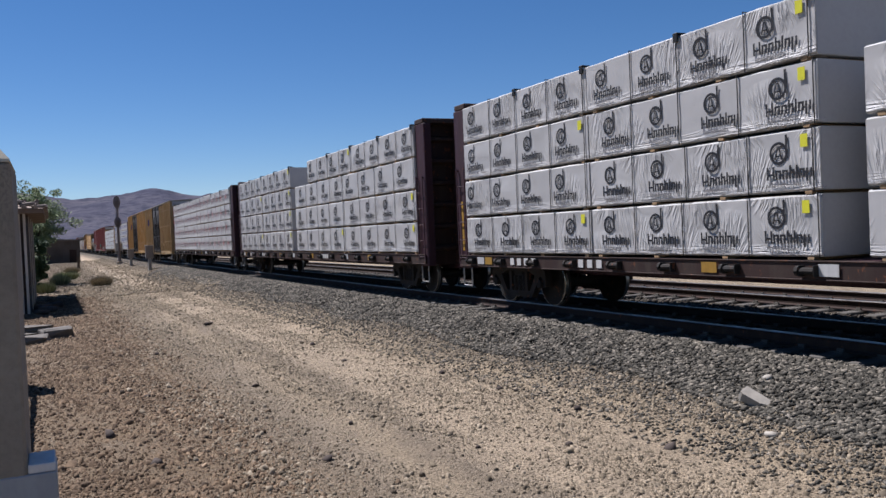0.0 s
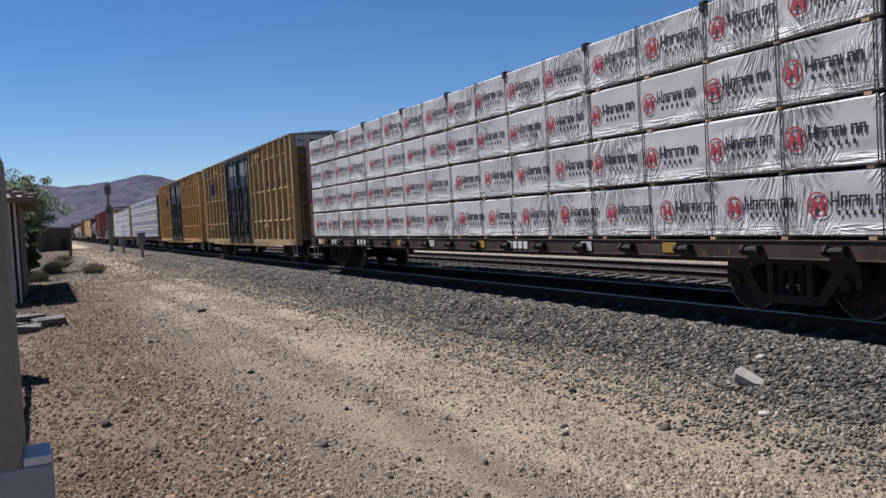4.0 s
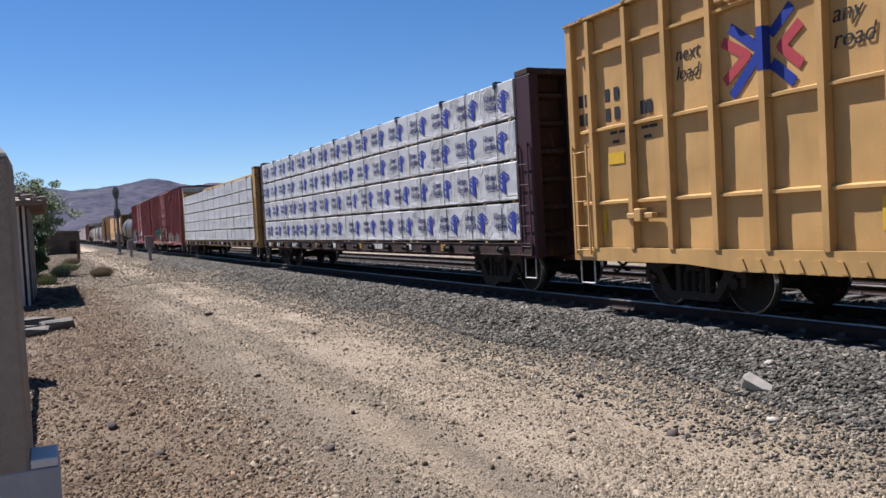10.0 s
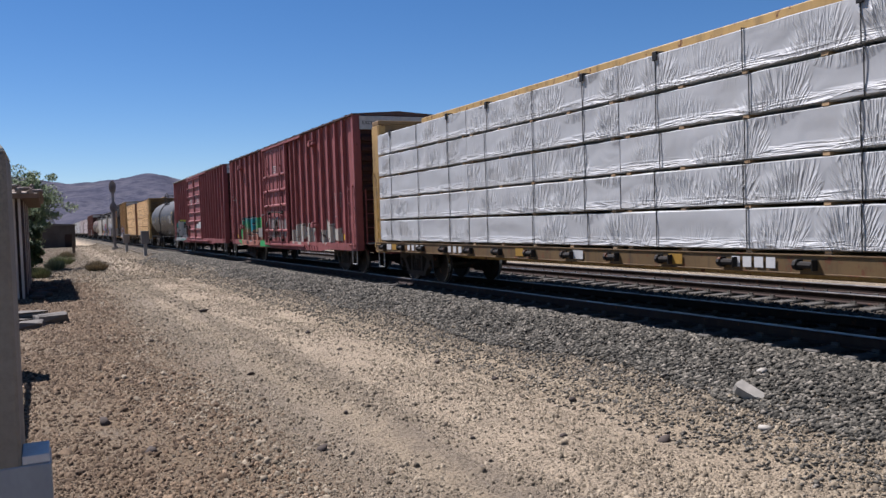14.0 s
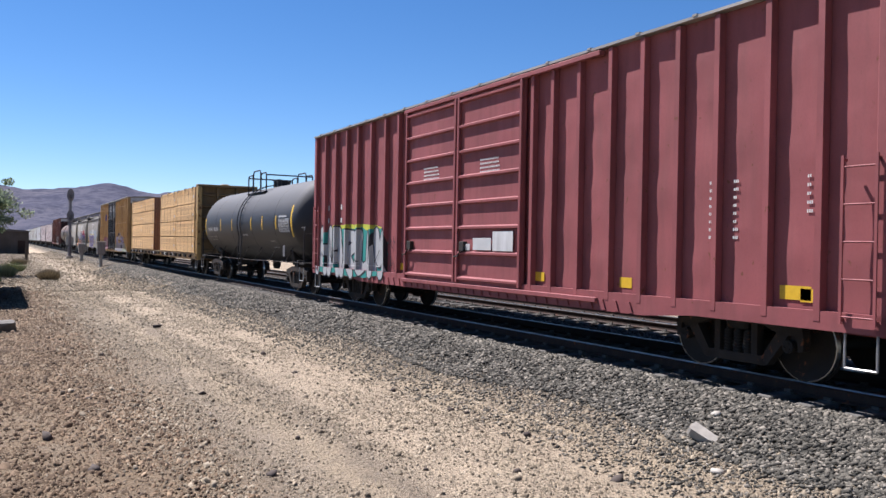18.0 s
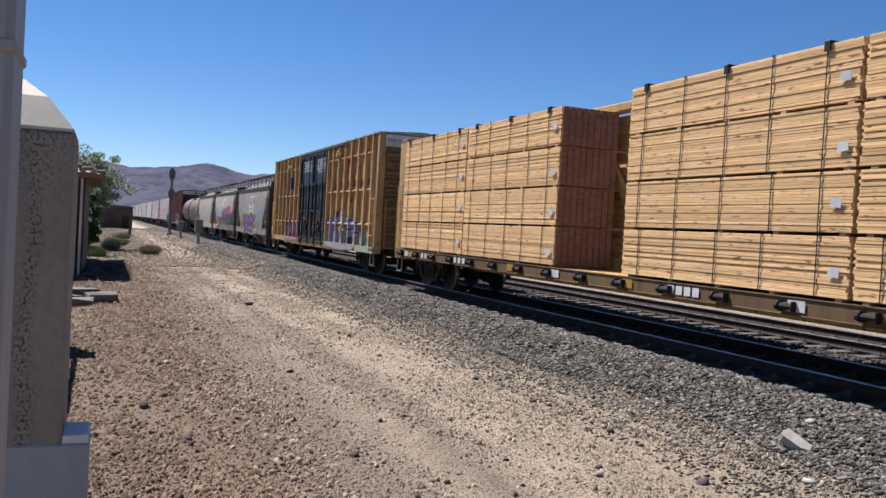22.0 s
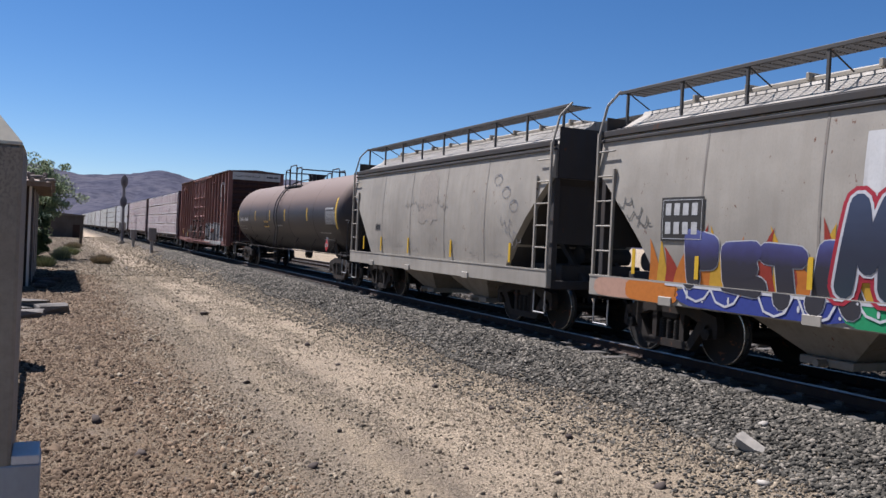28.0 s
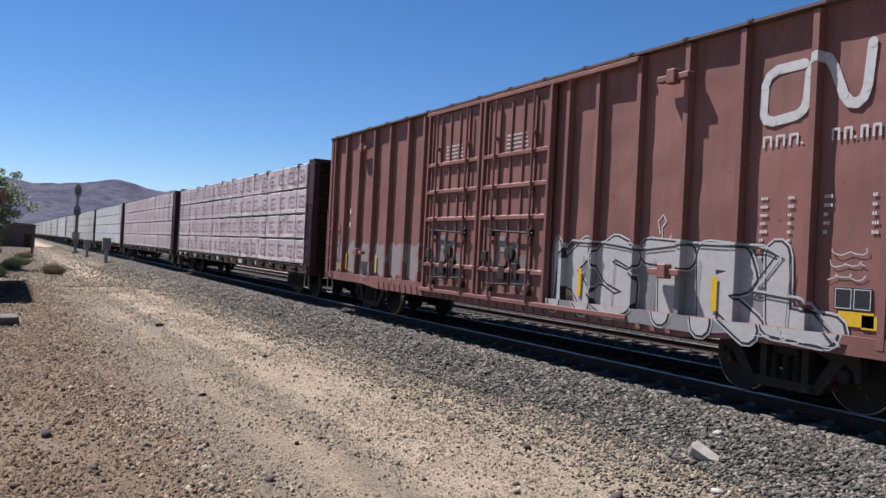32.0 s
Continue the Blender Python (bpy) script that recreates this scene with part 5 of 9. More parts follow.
def tag_mesh():
    mb = MB()
    mb.box(-0.019, -0.017, -0.055, 0.055, 0.0, 0.16)
    return mb.mesh("tally_tag", TAG_YELLOW)


def board_bundle(key, length, height, depth, seed):
    """A bare bundle: courses of boards with uneven edges."""
    def make():
        rng = random.Random(seed)
        mb = MB()
        n = 19
        h = height / n
        for i in range(n):
            y0 = -length / 2 + rng.uniform(0, 0.05)
            y1 = length / 2 - rng.uniform(0, 0.05)
            while y0 < y1 - 0.05:
                e = min(y1, y0 + rng.choice([1.9, 2.4, 3.1, 4.8]))
                mb.box(rng.uniform(-0.004, 0.012), depth, y0, e - 0.006, i * h + 0.0015, (i + 1) * h - 0.0015)
                y0 = e
        return mb.mesh("lumber_package", WOOD)
    return kept(key, make)


def board_ends(key, height, depth):
    """The painted ends of the boards of a bare bundle."""
    def make():
        rng = random.Random(4)
        mb = MB()
        n, m = 19, 9
        for i in range(n):
            for j in range(m):
                d = rng.uniform(0.0, 0.02)
                mb.box(0.012 + depth * j / m, depth * (j + 1) / m - 0.006, -0.012 - d, 0.0, height * i / n + 0.002, height * (i + 1) / n - 0.002)
        return mb.mesh("board_ends", WOOD_END)
    return kept(key, make)


def centerbeam_frame(car, mat, key):
    half = 11.5
    mb = MB()
    mb.box(-1.42, 1.42, -LOAD, LOAD_R, 0.97, 1.045, 0.01)
    mb.box(-0.33, 0.33, -half + 0.1, half - 0.1, 0.62, 0.97, 0.02)
    for i in range(17):
        y = -10.4 + i * 1.3
        mb.box(-1.40, 1.40, y - 0.05, y + 0.05, 0.80, 0.97)
    part("deck", kept(key + "deck", lambda: mb.mesh("deck", mat)), car)
    def sill():
        b = MB()
        b.box(-0.06, 0.06, -half + 0.15, half - 0.55, 0.80, 1.045, 0.012)
        return b.mesh("side_sill", SILL_DIRT_SHADE if mat is MAROON else SILL_YELLOW)
    for s in (0, 180):
        part("side_sill", kept(key + "sill", sill), car, pose(-1.44 if s == 0 else 1.44, 0 if s == 0 else -0.4, 0, 0, 0, s))
    lip = kept(key + "lip", lambda: MB().box(-0.075, -0.058, -half + 0.15, half - 0.55, 0.0, 0.018, 0.004).mesh("sill_flange", SILL_DIRT_SHADE if mat is MAROON else SILL_YELLOW))
    for z in (0.80, 1.028):
        part("sill_flange", lip, car, (-1.44, 0, z))
    def winch():
        b = MB()
        b.cyl((-0.09, -0.10, 0.90), (-0.09, 0.10, 0.90), 0.045, 8)
        b.box(-0.13, -0.03, -0.12, -0.10, 0.83, 0.97, 0.006)
        b.box(-0.13, -0.03, 0.10, 0.12, 0.83, 0.97, 0.006)
        b.cyl((-0.09, 0.12, 0.90), (-0.09, 0.17, 0.90), 0.065, 8)
        return b.mesh("winch", STEEL_DARK)
    for i in range(17):
        part("winch", kept("winch", winch), car, (-1.47, -10.3 + i * 1.2875, 0.02))
    def beam():
        b = MB()
        b.box(-0.16, 0.16, -LOAD, LOAD_R, 4.33, 4.50, 0.015)
        b.box(-0.06, 0.06, -LOAD, LOAD_R, 1.05, 1.30, 0.01)
        return b.mesh("centre_beam", mat)
    spine = part("centre_beam", kept(key + "beam", beam), car)
    pitch = (LOAD + LOAD_R - 0.24) / 8
    upright = kept(key + "upright", lambda: MB().box(-0.10, 0.10, -0.09, 0.09, 1.05, 4.33, 0.01).mesh("upright", mat))
    def brace():
        b = MB()
        b.prism([(0.0, 1.3), (0.18, 1.3), (pitch, 4.2), (pitch - 0.18, 4.33)], "x", -0.05, 0.05)
        return b.mesh("brace", mat)
    for i in range(9):
        y = -LOAD + 0.12 + i * pitch
        part("upright", upright, spine, (0, y, 0))
        if i < 8:
            part("brace", kept(key + "brace", brace), spine, pose(0, y, 0) if i % 2 == 0 else pose(0, y + pitch, 0, 0, 0, 180))
    def bulk(name, build):
        def make():
            b = MB()
            build(b)
            # all but the posts go darker: the bulkhead's shade is put into its paint
            return b.mesh(name, mat if name == "end_post" else (YELLOW_END_SHADE if mat is YELLOW_BEAM else SILL_DIRT_SHADE))
        return kept(key + name, make)
    panel = bulk("bulkhead", lambda b: b.box(-1.46, 1.46, 0.02, 0.10, 0.75, 4.30, 0.01))
    post = bulk("end_post", lambda b: b.box(-0.10, 0.10, 0.0, 0.56, 0.75, 4.298, 0.02))
    cap = bulk("top_beam", lambda b: b.box(-1.46, 1.46, 0.0, 0.50, 4.30, 4.42, 0.015))
    ribbing = bulk("bulkhead_rib", lambda b: b.prism([(0.10, 0), (0.24, 0.05), (0.24, 0.12), (0.10, 0.17)], "x", -1.255, 1.255))
    stiff = bulk("stiffener", lambda b: b.box(-0.045, 0.045, 0.10, 0.36, 0.8, 4.295, 0.01))
    for a in (0, 180):
        p = part("bulkhead", panel, car, pose(0, LOAD_R if a == 0 else -LOAD, 0, 0, 0, a))
        part("top_beam", cap, p)
        for x in (-1.36, 1.36):
            part("end_post", post, p, (x, 0, 0))
        for i in range(6):
            part("bulkhead_rib", ribbing, p, (0, 0, 1.1 + i * 0.55))
        for x in (-0.455, 0.465):
            part("stiffener", stiff, p, (x, 0, 0))
    # stencils and patches along the sill
    def sill_mark(name, w, h, m):
        return kept(name, lambda: MB().box(-1.5175, -1.5155, -w / 2, w / 2, 0, h).mesh("sill_mark", m))
    for u in (2.35, 2.62, 2.89, 3.16, 4.75, 5.02, 5.29, 13.6, 13.8, 14.0, 14.2):
        part("sill_mark", sill_mark("sill_white", 0.15, 0.14, INK_WHITE), car, (0, LOAD - u, 0.86))
    for u, m in ((1.35, INK_OCHRE), (7.9, INK_OCHRE), (12.4, INK_OCHRE), (18.3, INK_OCHRE), (1.0, PANEL_WHITE), (9.9, PANEL_WHITE), (16.2, PANEL_WHITE)):
        part("sill_mark", sill_mark("sill_" + m.name, 0.30, 0.15, m), car, (0, LOAD - u, 0.855))
    part("reflector_strip", sill_mark("post_ochre", 0.10, 1.1, INK_OCHRE), car, (0.05, LOAD_R + 0.28, 1.15), "ochre reflector strip on the end post")
    lad = ladder_mesh(0.36, 0.9, 3.0, 0.4, mat, key + "lad")
    part("ladder", lad, car, pose(-1.46, half - 0.72, 0))
    part("ladder", lad, car, pose(-1.46, -half + 0.32, 0))
    st = kept("step", step_mesh)
    for y in (half - 0.75, -half + 0.35):
        part("sill_step", st, car, (-1.42, y, 0.0))
    truck(car, half - 2.35)
    truck(car, -half + 2.35)
    coupling(car, half)


def load_bundles(car, look_of, mat, tiers, cells, key, straps=4, print_key="", bare=False, cap=True):
    """Bundles in tiers on both sides of the beam. cells: (front, rear) ends along y for each tier from the deck up."""
    z = 1.05
    rng = random.Random(len(key) * 7 + tiers)
    h = (4.30 - 1.05) / tiers if tiers < 5 else 0.590
    bodyh = h - 0.045
    for t in range(tiers):
        for y0, y1 in cells[t]:
            length = y1 - y0 - 0.02
            yc = (y0 + y1) / 2
            v = rng.randrange(3)
            for s in (0, 180):
                if bare and s == 0:
                    me = kept(f"core{length:.2f}", lambda: MB().box(0.03, 1.33, -length / 2 + 0.02, length / 2 - 0.02, 0.004, bodyh - 0.004).mesh("lumber_package", WOOD))
                elif bare:
                    me = board_bundle(f"bare{length:.2f}{v}", length, bodyh, 1.33, 20 + v)
                else:
                    me = soft_bundle(f"{mat.name}{length:.2f}{bodyh:.2f}{v}", length, bodyh, 1.33, mat, 0.011, 3 + v)
                x = -1.5 if s == 0 else 1.5
                jit = rng.uniform(-0.008, 0.008)
                b = part("lumber_package", me, car, pose(x + jit, yc, z + 0.042, 0, 0, s))
                if s == 180:
                    if bare:
                        tagged(b, kind="stuff")
                    continue
                if bare:
                    pitch = bodyh / 19
                    for i in range(19):
                        w = rng.randrange(5)
                        board = kept(f"board{length:.2f}{w}", lambda: MB().box((w - 2) * 0.0025, 0.16, -length / 2 + 0.012 * w, length / 2 - 0.05 + 0.01 * w, 0.0015, pitch - 0.0015, 0.003).mesh("board", WOOD_BOARD))
                        part("board", board, b, (0, 0, i * pitch))
                    part("paper_tag", kept("papertag", lambda: MB().box(-0.026, -0.023, -0.085, 0.085, 0.0, 0.125).mesh("paper_tag", PANEL_WHITE)), b, pose(0, -length / 2 + 0.2 + 0.03 * v, bodyh * (0.25 + 0.08 * v), 6 * v - 5, 0, 0), "white paper tally")
                for q in range(straps):
                    ys = (-0.5 + (q + (0.02 if print_key in ("a", "b") else 0.5)) / straps) * length + rng.uniform(0.0 if q == 0 else -0.08, 0.08)
                    part("strap", strap_mesh(bodyh, f"strap{bodyh:.2f}"), b, (0, ys, 0))
                    if t == tiers - 1 and q % 2 == 0:
                        part("corner_protector", kept("protector", protector_mesh), b, (0, ys, bodyh + 0.012))
                count, makers = PRINTS.get(print_key, (0, []))
                slip = rng.uniform(-0.18, 0.18)
                for q in range(count):
                    yq = length / 2 - (q + 0.5) * length / count + slip
                    if abs(yq) > length / 2 - 0.36:
                        yq = math.copysign(length / 2 - 0.40, yq)
                    for j, make in enumerate(makers):
                        part("print", kept(f"print{print_key}{j}{bodyh:.2f}", lambda make=make: make(bodyh)), b, (0, yq, 0))
                if print_key == "a" and rng.random() < 0.6:
                    part("tally_tag", kept("tally", tag_mesh), b, (0, -length / 2 + 0.22, bodyh * 0.7), "bright yellow tally tag")
                if bare and all(abs(y0 - q1) > 0.3 for _, q1 in cells[t]):
                    tagged(part("board_ends", kept_ends(bodyh), b, (0, -length / 2, 0), "dark red painted board ends"), "dark red painted board ends", kind="stuff")
                elif cap and not bare:
                    part("end_cap", end_cap(f"cap{bodyh:.2f}", bodyh, 1.33, END_CAP), b, (0, -length / 2, 0), "plain grey wrap end")
            # timber spacers under the tier
        def spacers(cells=tuple(map(tuple, cells[t]))):
            m = MB()
            for y0, y1 in cells:
                k = int((y1 - y0) / 1.2) + 1
                for i in range(k):
                    y = y0 + 0.2 + i * (y1 - y0 - 0.4) / max(1, k - 1)
                    m.box(-1.49, 1.49, y - 0.05, y + 0.05, 0.0, 0.04)
            return m.mesh("dunnage", DUNNAGE)
        tagged(part("dunnage", kept(f"spacers{[round(q[0], 1) for q in cells[t]]}{round(cells[t][-1][1], 1)}", spacers), car, (0, 0, z + 0.001)), kind="stuff")
        z += h


def kept_ends(h):
    return board_ends(f"ends{h:.2f}", h, 1.33)


# ---- boxcars ----
BOX_HALF = 9.24
GRID_RIBS = [0.66, 1.65, 2.56, 3.50, 4.42, 5.33, 6.22, 11.62, 12.42, 13.32, 14.22, 15.12, 16.06, 16.96, 17.78]
OXIDE_RIBS = [0.55, 1.5, 2.5, 3.6, 4.6, 5.5, 6.4, 11.3, 11.9, 12.7, 13.5, 14.3, 15.1, 15.9, 16.7, 17.45]
RED_RIBS = [0.92, 1.76, 2.59, 3.41, 4.3, 5.19, 5.96, 11.65, 12.26, 13.0, 13.8, 14.54, 15.27, 16.0, 16.84, 17.6]
BROWN_RIBS = [0.35, 1.25, 2.25, 3.25, 4.25, 5.3, 6.15, 11.7, 12.5, 13.5, 14.5, 15.5, 16.6, 17.6]


def rib_mesh(mat, z0, z1, w=0.12, d=0.12, name="rib"):
    mb = MB()
    mb.prism([(0.0, -w / 2), (-d, -w * 0.40), (-d, w * 0.40), (0.0, w / 2)], "z", z0, z1)
    return mb.mesh(name, mat)


def belt_mesh(mat, length):
    mb = MB()
    mb.prism([(0.0, 0.0), (-0.075, 0.01), (-0.075, 0.05), (0.0, 0.075)], "y", -length / 2, length / 2)
    return mb.mesh("belt", mat)


def boxcar_shell(car, mat, roof_mat, key, end_mat):
    half = BOX_HALF
    def body():
        b = MB()
        b.box(-1.375, 1.375, -half + 0.06, half - 0.06, 0.95, 4.83, 0.01)
        b.box(-0.35, 0.35, -half, half, 0.62, 0.951)
        return b.mesh("body", mat)
    part("body", kept(key + "body", body), car)
    def sheet():
        ny, nz = 150, 26
        v = []
        for j in range(ny + 1):
            for i in range(nz + 1):
                y, z = -half + 0.07 + (2 * half - 0.14) * j / ny, 0.955 + 3.87 * i / nz
                q = noise.noise(Vector((y * 1.15, z * 2.4, 3.3))) + 0.5 * noise.noise(Vector((y * 2.6, z * 4.6, 9.1)))
                v.append((-1.3925 + 0.0075 * max(-1.0, min(1.0, q * 1.6)), y, z))
        n = nz + 1
        me = bpy.data.meshes.new("side_sheet")
        me.from_pydata(v, [], [(j * n + i, (j + 1) * n + i, (j + 1) * n + i + 1, j * n + i + 1) for j in range(ny) for i in range(nz)])
        me.shade_smooth()
        me.materials.append(mat)
        return me
    for a in (0, 180):
        part("side_sheet", kept(key + "sheet", sheet), car, pose(0, 0, 0, 0, 0, a))
    def post():
        b = MB()
        b.box(-0.12, 0.12, -0.09, 0.09, 0.76, 4.84, 0.015)
        return b.mesh("corner_post", mat)
    for s in (-1, 1):
        for y in (-half + 0.08, half - 0.08):
            part("corner_post", kept(key + "post", post), car, (s * 1.38, y, 0))
    def sill():
        b = MB()
        b.prism([(-half, 0.98), (half, 0.98), (half, 0.76), (6.4, 0.76), (5.4, 0.68), (-5.4, 0.68), (-6.4, 0.76), (-half, 0.76)], "x", -0.05, 0.03)
        for i in range(34):
            y = -5.2 + i * 0.315
            b.prism([(y, 0.70), (y + 0.10, 0.70), (y + 0.17, 0.86), (y + 0.07, 0.86)], "x", -0.075, -0.05)
        return b.mesh("side_sill", mat)
    for s in (0, 180):
        part("side_sill", kept(key + "sill", sill), car, pose(-1.45 if s == 0 else 1.45, 0, 0, 0, 0, s))
    def roof():
        b = MB()
        b.prism([(-1.53, 4.83), (1.53, 4.83), (1.53, 4.87), (0.0, 4.97), (-1.53, 4.87)], "y", -half - 0.03, half + 0.03)
        for i in range(16):
            y = -half + 0.55 + i * 1.16
            b.prism([(-1.54, 4.86), (1.54, 4.86), (1.54, 4.89), (0.0, 5.0), (-1.54, 4.89)], "y", y - 0.04, y + 0.04)
        return b.mesh("roof", roof_mat)
    part("roof", kept(key + "roof", roof), car)
    # panel and ribs of the end take the paint with shade in its colour
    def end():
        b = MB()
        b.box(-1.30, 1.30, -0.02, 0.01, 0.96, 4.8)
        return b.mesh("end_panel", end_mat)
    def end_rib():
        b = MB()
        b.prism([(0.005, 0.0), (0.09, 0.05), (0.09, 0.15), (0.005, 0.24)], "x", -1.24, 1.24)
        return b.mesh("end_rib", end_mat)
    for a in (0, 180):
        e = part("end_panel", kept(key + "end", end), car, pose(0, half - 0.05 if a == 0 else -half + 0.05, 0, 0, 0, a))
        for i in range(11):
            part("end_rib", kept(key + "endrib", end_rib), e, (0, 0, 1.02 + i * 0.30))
    lad = ladder_mesh(0.42, 0.86, 2.75, 0.42, mat, key + "lad")
    for y in (half - 0.33, -half + 0.33):
        part("ladder", lad, car, pose(-1.50, y, 0))
        part("ladder", lad, car, pose(1.50, y, 0, 0, 0, 180))
        part("sill_step", kept("step", step_mesh), car, (-1.46, y, 0.0))
    eladder = ladder_mesh(0.40, 0.95, 2.6, 0.42, mat, key + "elad")
    part("ladder", eladder, car, pose(-1.0, -half - 0.06, 0, 0, 0, 90))
    def walk_step():
        b = MB()
        b.box(-1.2, 1.2, -0.25, 0.0, 0.95, 0.99, 0.005)
        return b.mesh("crossover_step", GALV)
    part("crossover_step", kept("crossover", walk_step), car, (0, -half - 0.02, 0))
    truck(car, half - 2.48)
    truck(car, -half + 2.48)
    coupling(car, half)


def white_end(car, words=True):
    mb = MB()
    mb.box(-1.30, 1.30, -0.015, 0.0, 4.40, 4.80, 0.004)
    p = part("height_panel", kept("height_panel", lambda: mb.mesh("height_panel", PANEL_WHITE)), car, (0, -BOX_HALF - 0.05, 0), "white warning panel on the car end")
    part("lettering", kept("excess", lambda: lettering("EXCESS HEIGHT CAR", 0.15, INK_BLACK)), p, on_end(-1.22, 4.55, -0.018))
    b = MB()
    u = 0.55
    for w in (0.07, 0.07, 0.07, 0.07, 0.0, 0.06, 0.06, 0.06):
        if w:
            b.box(u, u + w, -0.019, -0.016, 4.56, 4.66)
        u += w + 0.025
    part("number_bars", kept("end_bars", lambda: b.mesh("number_bars", INK_BLACK)), p)


def grid_boxcar(name, label, mat, key, y0, rust_lower=False):
    """A boxcar with vertical ribs crossed by three belts and two dark plug doors."""
    car = thing(name, label, "boxcar", "cars of the train", at=(TRACK_X, y0, RAIL_Z))
    half = BOX_HALF
    boxcar_shell(car, mat, kept_roof(mat), key, YELLOW_END_SHADE)
    rib = kept(key + "rib", lambda: rib_mesh(mat, 0.97, 4.80))
    for u in GRID_RIBS:
        part("rib", rib, car, (-1.40, half - u, 0))
        part("rib", rib, car, pose(1.40, half - u, 0, 0, 0, 180))
    for z in (1.70, 2.93, 4.22):
        for a, b in ((0.30, 6.22), (11.62, 17.78)):
            me = kept(f"{key}belt{b - a:.2f}", lambda: belt_mesh(mat, b - a))
            part("belt", me, car, (-1.40, half - (a + b) / 2, z))
            part("belt", me, car, pose(1.40, half - (a + b) / 2, z, 0, 0, 180))
    # doors
    for k, (a, b) in enumerate(((6.62, 9.02), (9.08, 11.48))):
        w = b - a
        def door():
            m = MB()
            m.box(-0.06, 0.0, -w / 2, w / 2, 0.97, 4.74, 0.01)
            return m.mesh("plug_door", DOOR_BLUE)
        d = part("plug_door", kept("plug_door", door), car, (-1.42, half - (a + b) / 2, 0), "dark blue-black plug door")
        def bar():
            m = MB()
            m.box(-0.115, -0.059, -w / 2 + 0.02, w / 2 - 0.02, 0.0, 0.08, 0.008)
            return m.mesh("door_bar", DOOR_BLUE)
        for z in (1.0, 2.18, 3.35, 4.62):
            part("door_bar", kept("door_bar", bar), d, (0, 0, z))
        def stile(z0, z1, dx):
            m = MB()
            m.box(-dx, -0.058, -0.035, 0.035, z0, z1, 0.007)
            return m.mesh("door_stile", DOOR_BLUE)
        for i in range(5):
            part("door_stile", kept("door_stile", lambda: stile(1.0, 3.4, 0.09)), d, (0, -w / 2 + 0.08 + i * (w - 0.16) / 4, 0))
        for y in (-w / 2 + 0.035, w / 2 - 0.035):
            part("door_stile", kept("door_edge", lambda: stile(0.97, 4.74, 0.12)), d, (0, y, 0))
        def rod():
            m = MB()
            m.cyl((-0.135, 0, 0.84), (-0.135, 0, 4.66), 0.022, 8)
            for z in (0.95, 1.6, 2.3, 3.1, 4.5):
                m.box(-0.15, -0.06, -0.04, 0.04, z, z + 0.06, 0.006)
            return m.mesh("lock_rod", BLACK_IRON)
        for q in (-0.72, 0.42):
            part("lock_rod", kept("lock_rod", rod), d, (0, q, 0))
        def gear():
            m = MB()
            m.cyl((-0.06, 0.1, 1.75), (-0.12, 0.1, 1.75), 0.16, 14)
            m.box(-0.13, -0.06, -0.28, -0.02, 1.35, 1.62, 0.01)
            m.box(-0.12, -0.06, 0.18, 0.32, 1.30, 1.50, 0.01)
            m.tube([(-0.12, 0.1, 1.75), (-0.15, -0.05, 1.5), (-0.15, -0.15, 1.2)], 0.018, 6)
            return m.mesh("lock_gear", STEEL_DUST)
        part("lock_gear", kept("lock_gear", gear), d)
        left = "CLOSE THIS DOOR BEFORE\nCLOSING MAIN DOOR\nCIERRE ESTA PUERTA ANTES DE\nCERRAR LA PUERTA PRINCIPAL"
        right = "CLOSE AND LOCK BOTH DOORS\nBEFORE MOVING CAR\nCIERRE Y PONGA EL SEGURO EN\nAMBAS PUERTAS ANTES DE\nMOVER EL CARRO"
        notice = kept(f"door_words{k}", lambda: lettering(right if k else left, 0.125, STENCIL_DIM, 0.002, 0.0, 0.95, 0.002, "CENTER"))
        part("door_notice", notice, d, on_side(-0.08, 4.36, -0.062), "white stencilled notice")
        def words():
            m = MB()
            rng = random.Random(5)
            for c0, z0, rows_ in ((1.05, 2.78, 4), (-0.12, 2.98, 4), (0.62, 2.08, 3), (-0.55, 1.85, 6), (1.02, 1.75, 6)):
                for r in range(rows_):
                    u = c0
                    while u > c0 - 0.40:
                        wd = rng.uniform(0.03, 0.09)
                        m.box(-0.064, -0.061, u - wd, u, z0 - r * 0.085, z0 + 0.032 - r * 0.085)
                        u -= wd + 0.02
            return m.mesh("door_stencil", STENCIL_FAINT)
        part("door_stencil", kept("door_words", words), d)
        part("door_stencil", kept("door_asd", lambda: lettering("ASD", 0.20, STENCIL_DIM, 0.004)), d, on_side(0.16, 2.02, -0.062))
        def sticker():
            m = MB()
            m.box(-0.066, -0.062, -0.12, 0.06, 1.76, 1.96)
            return m.mesh("sticker", INK_ORANGE)
        part("sticker", kept("door_sticker", sticker), d)
    low = kept("low_track", lambda: MB().box(-0.09, 0.0, -2.6, 2.6, 0.86, 0.93, 0.008).mesh("door_track", STEEL_DUST))
    high = kept("high_track", lambda: MB().box(-0.10, 0.0, -5.2, 2.6, 4.72, 4.79, 0.008).mesh("door_track", STEEL_DUST))
    carriage = kept("carriage", lambda: MB().box(-0.13, -0.05, 0, 0.22, 0.80, 0.96, 0.01).mesh("door_carriage", STEEL_DUST))
    part("door_track", low, car, (-1.45, half - 9.05, 0))
    part("door_track", high, car, (-1.45, half - 9.05, 0))
    for y in (-2.2, -0.8, 0.4, 1.9):
        part("door_carriage", carriage, car, (-1.45, half - 9.05 + y, 0))
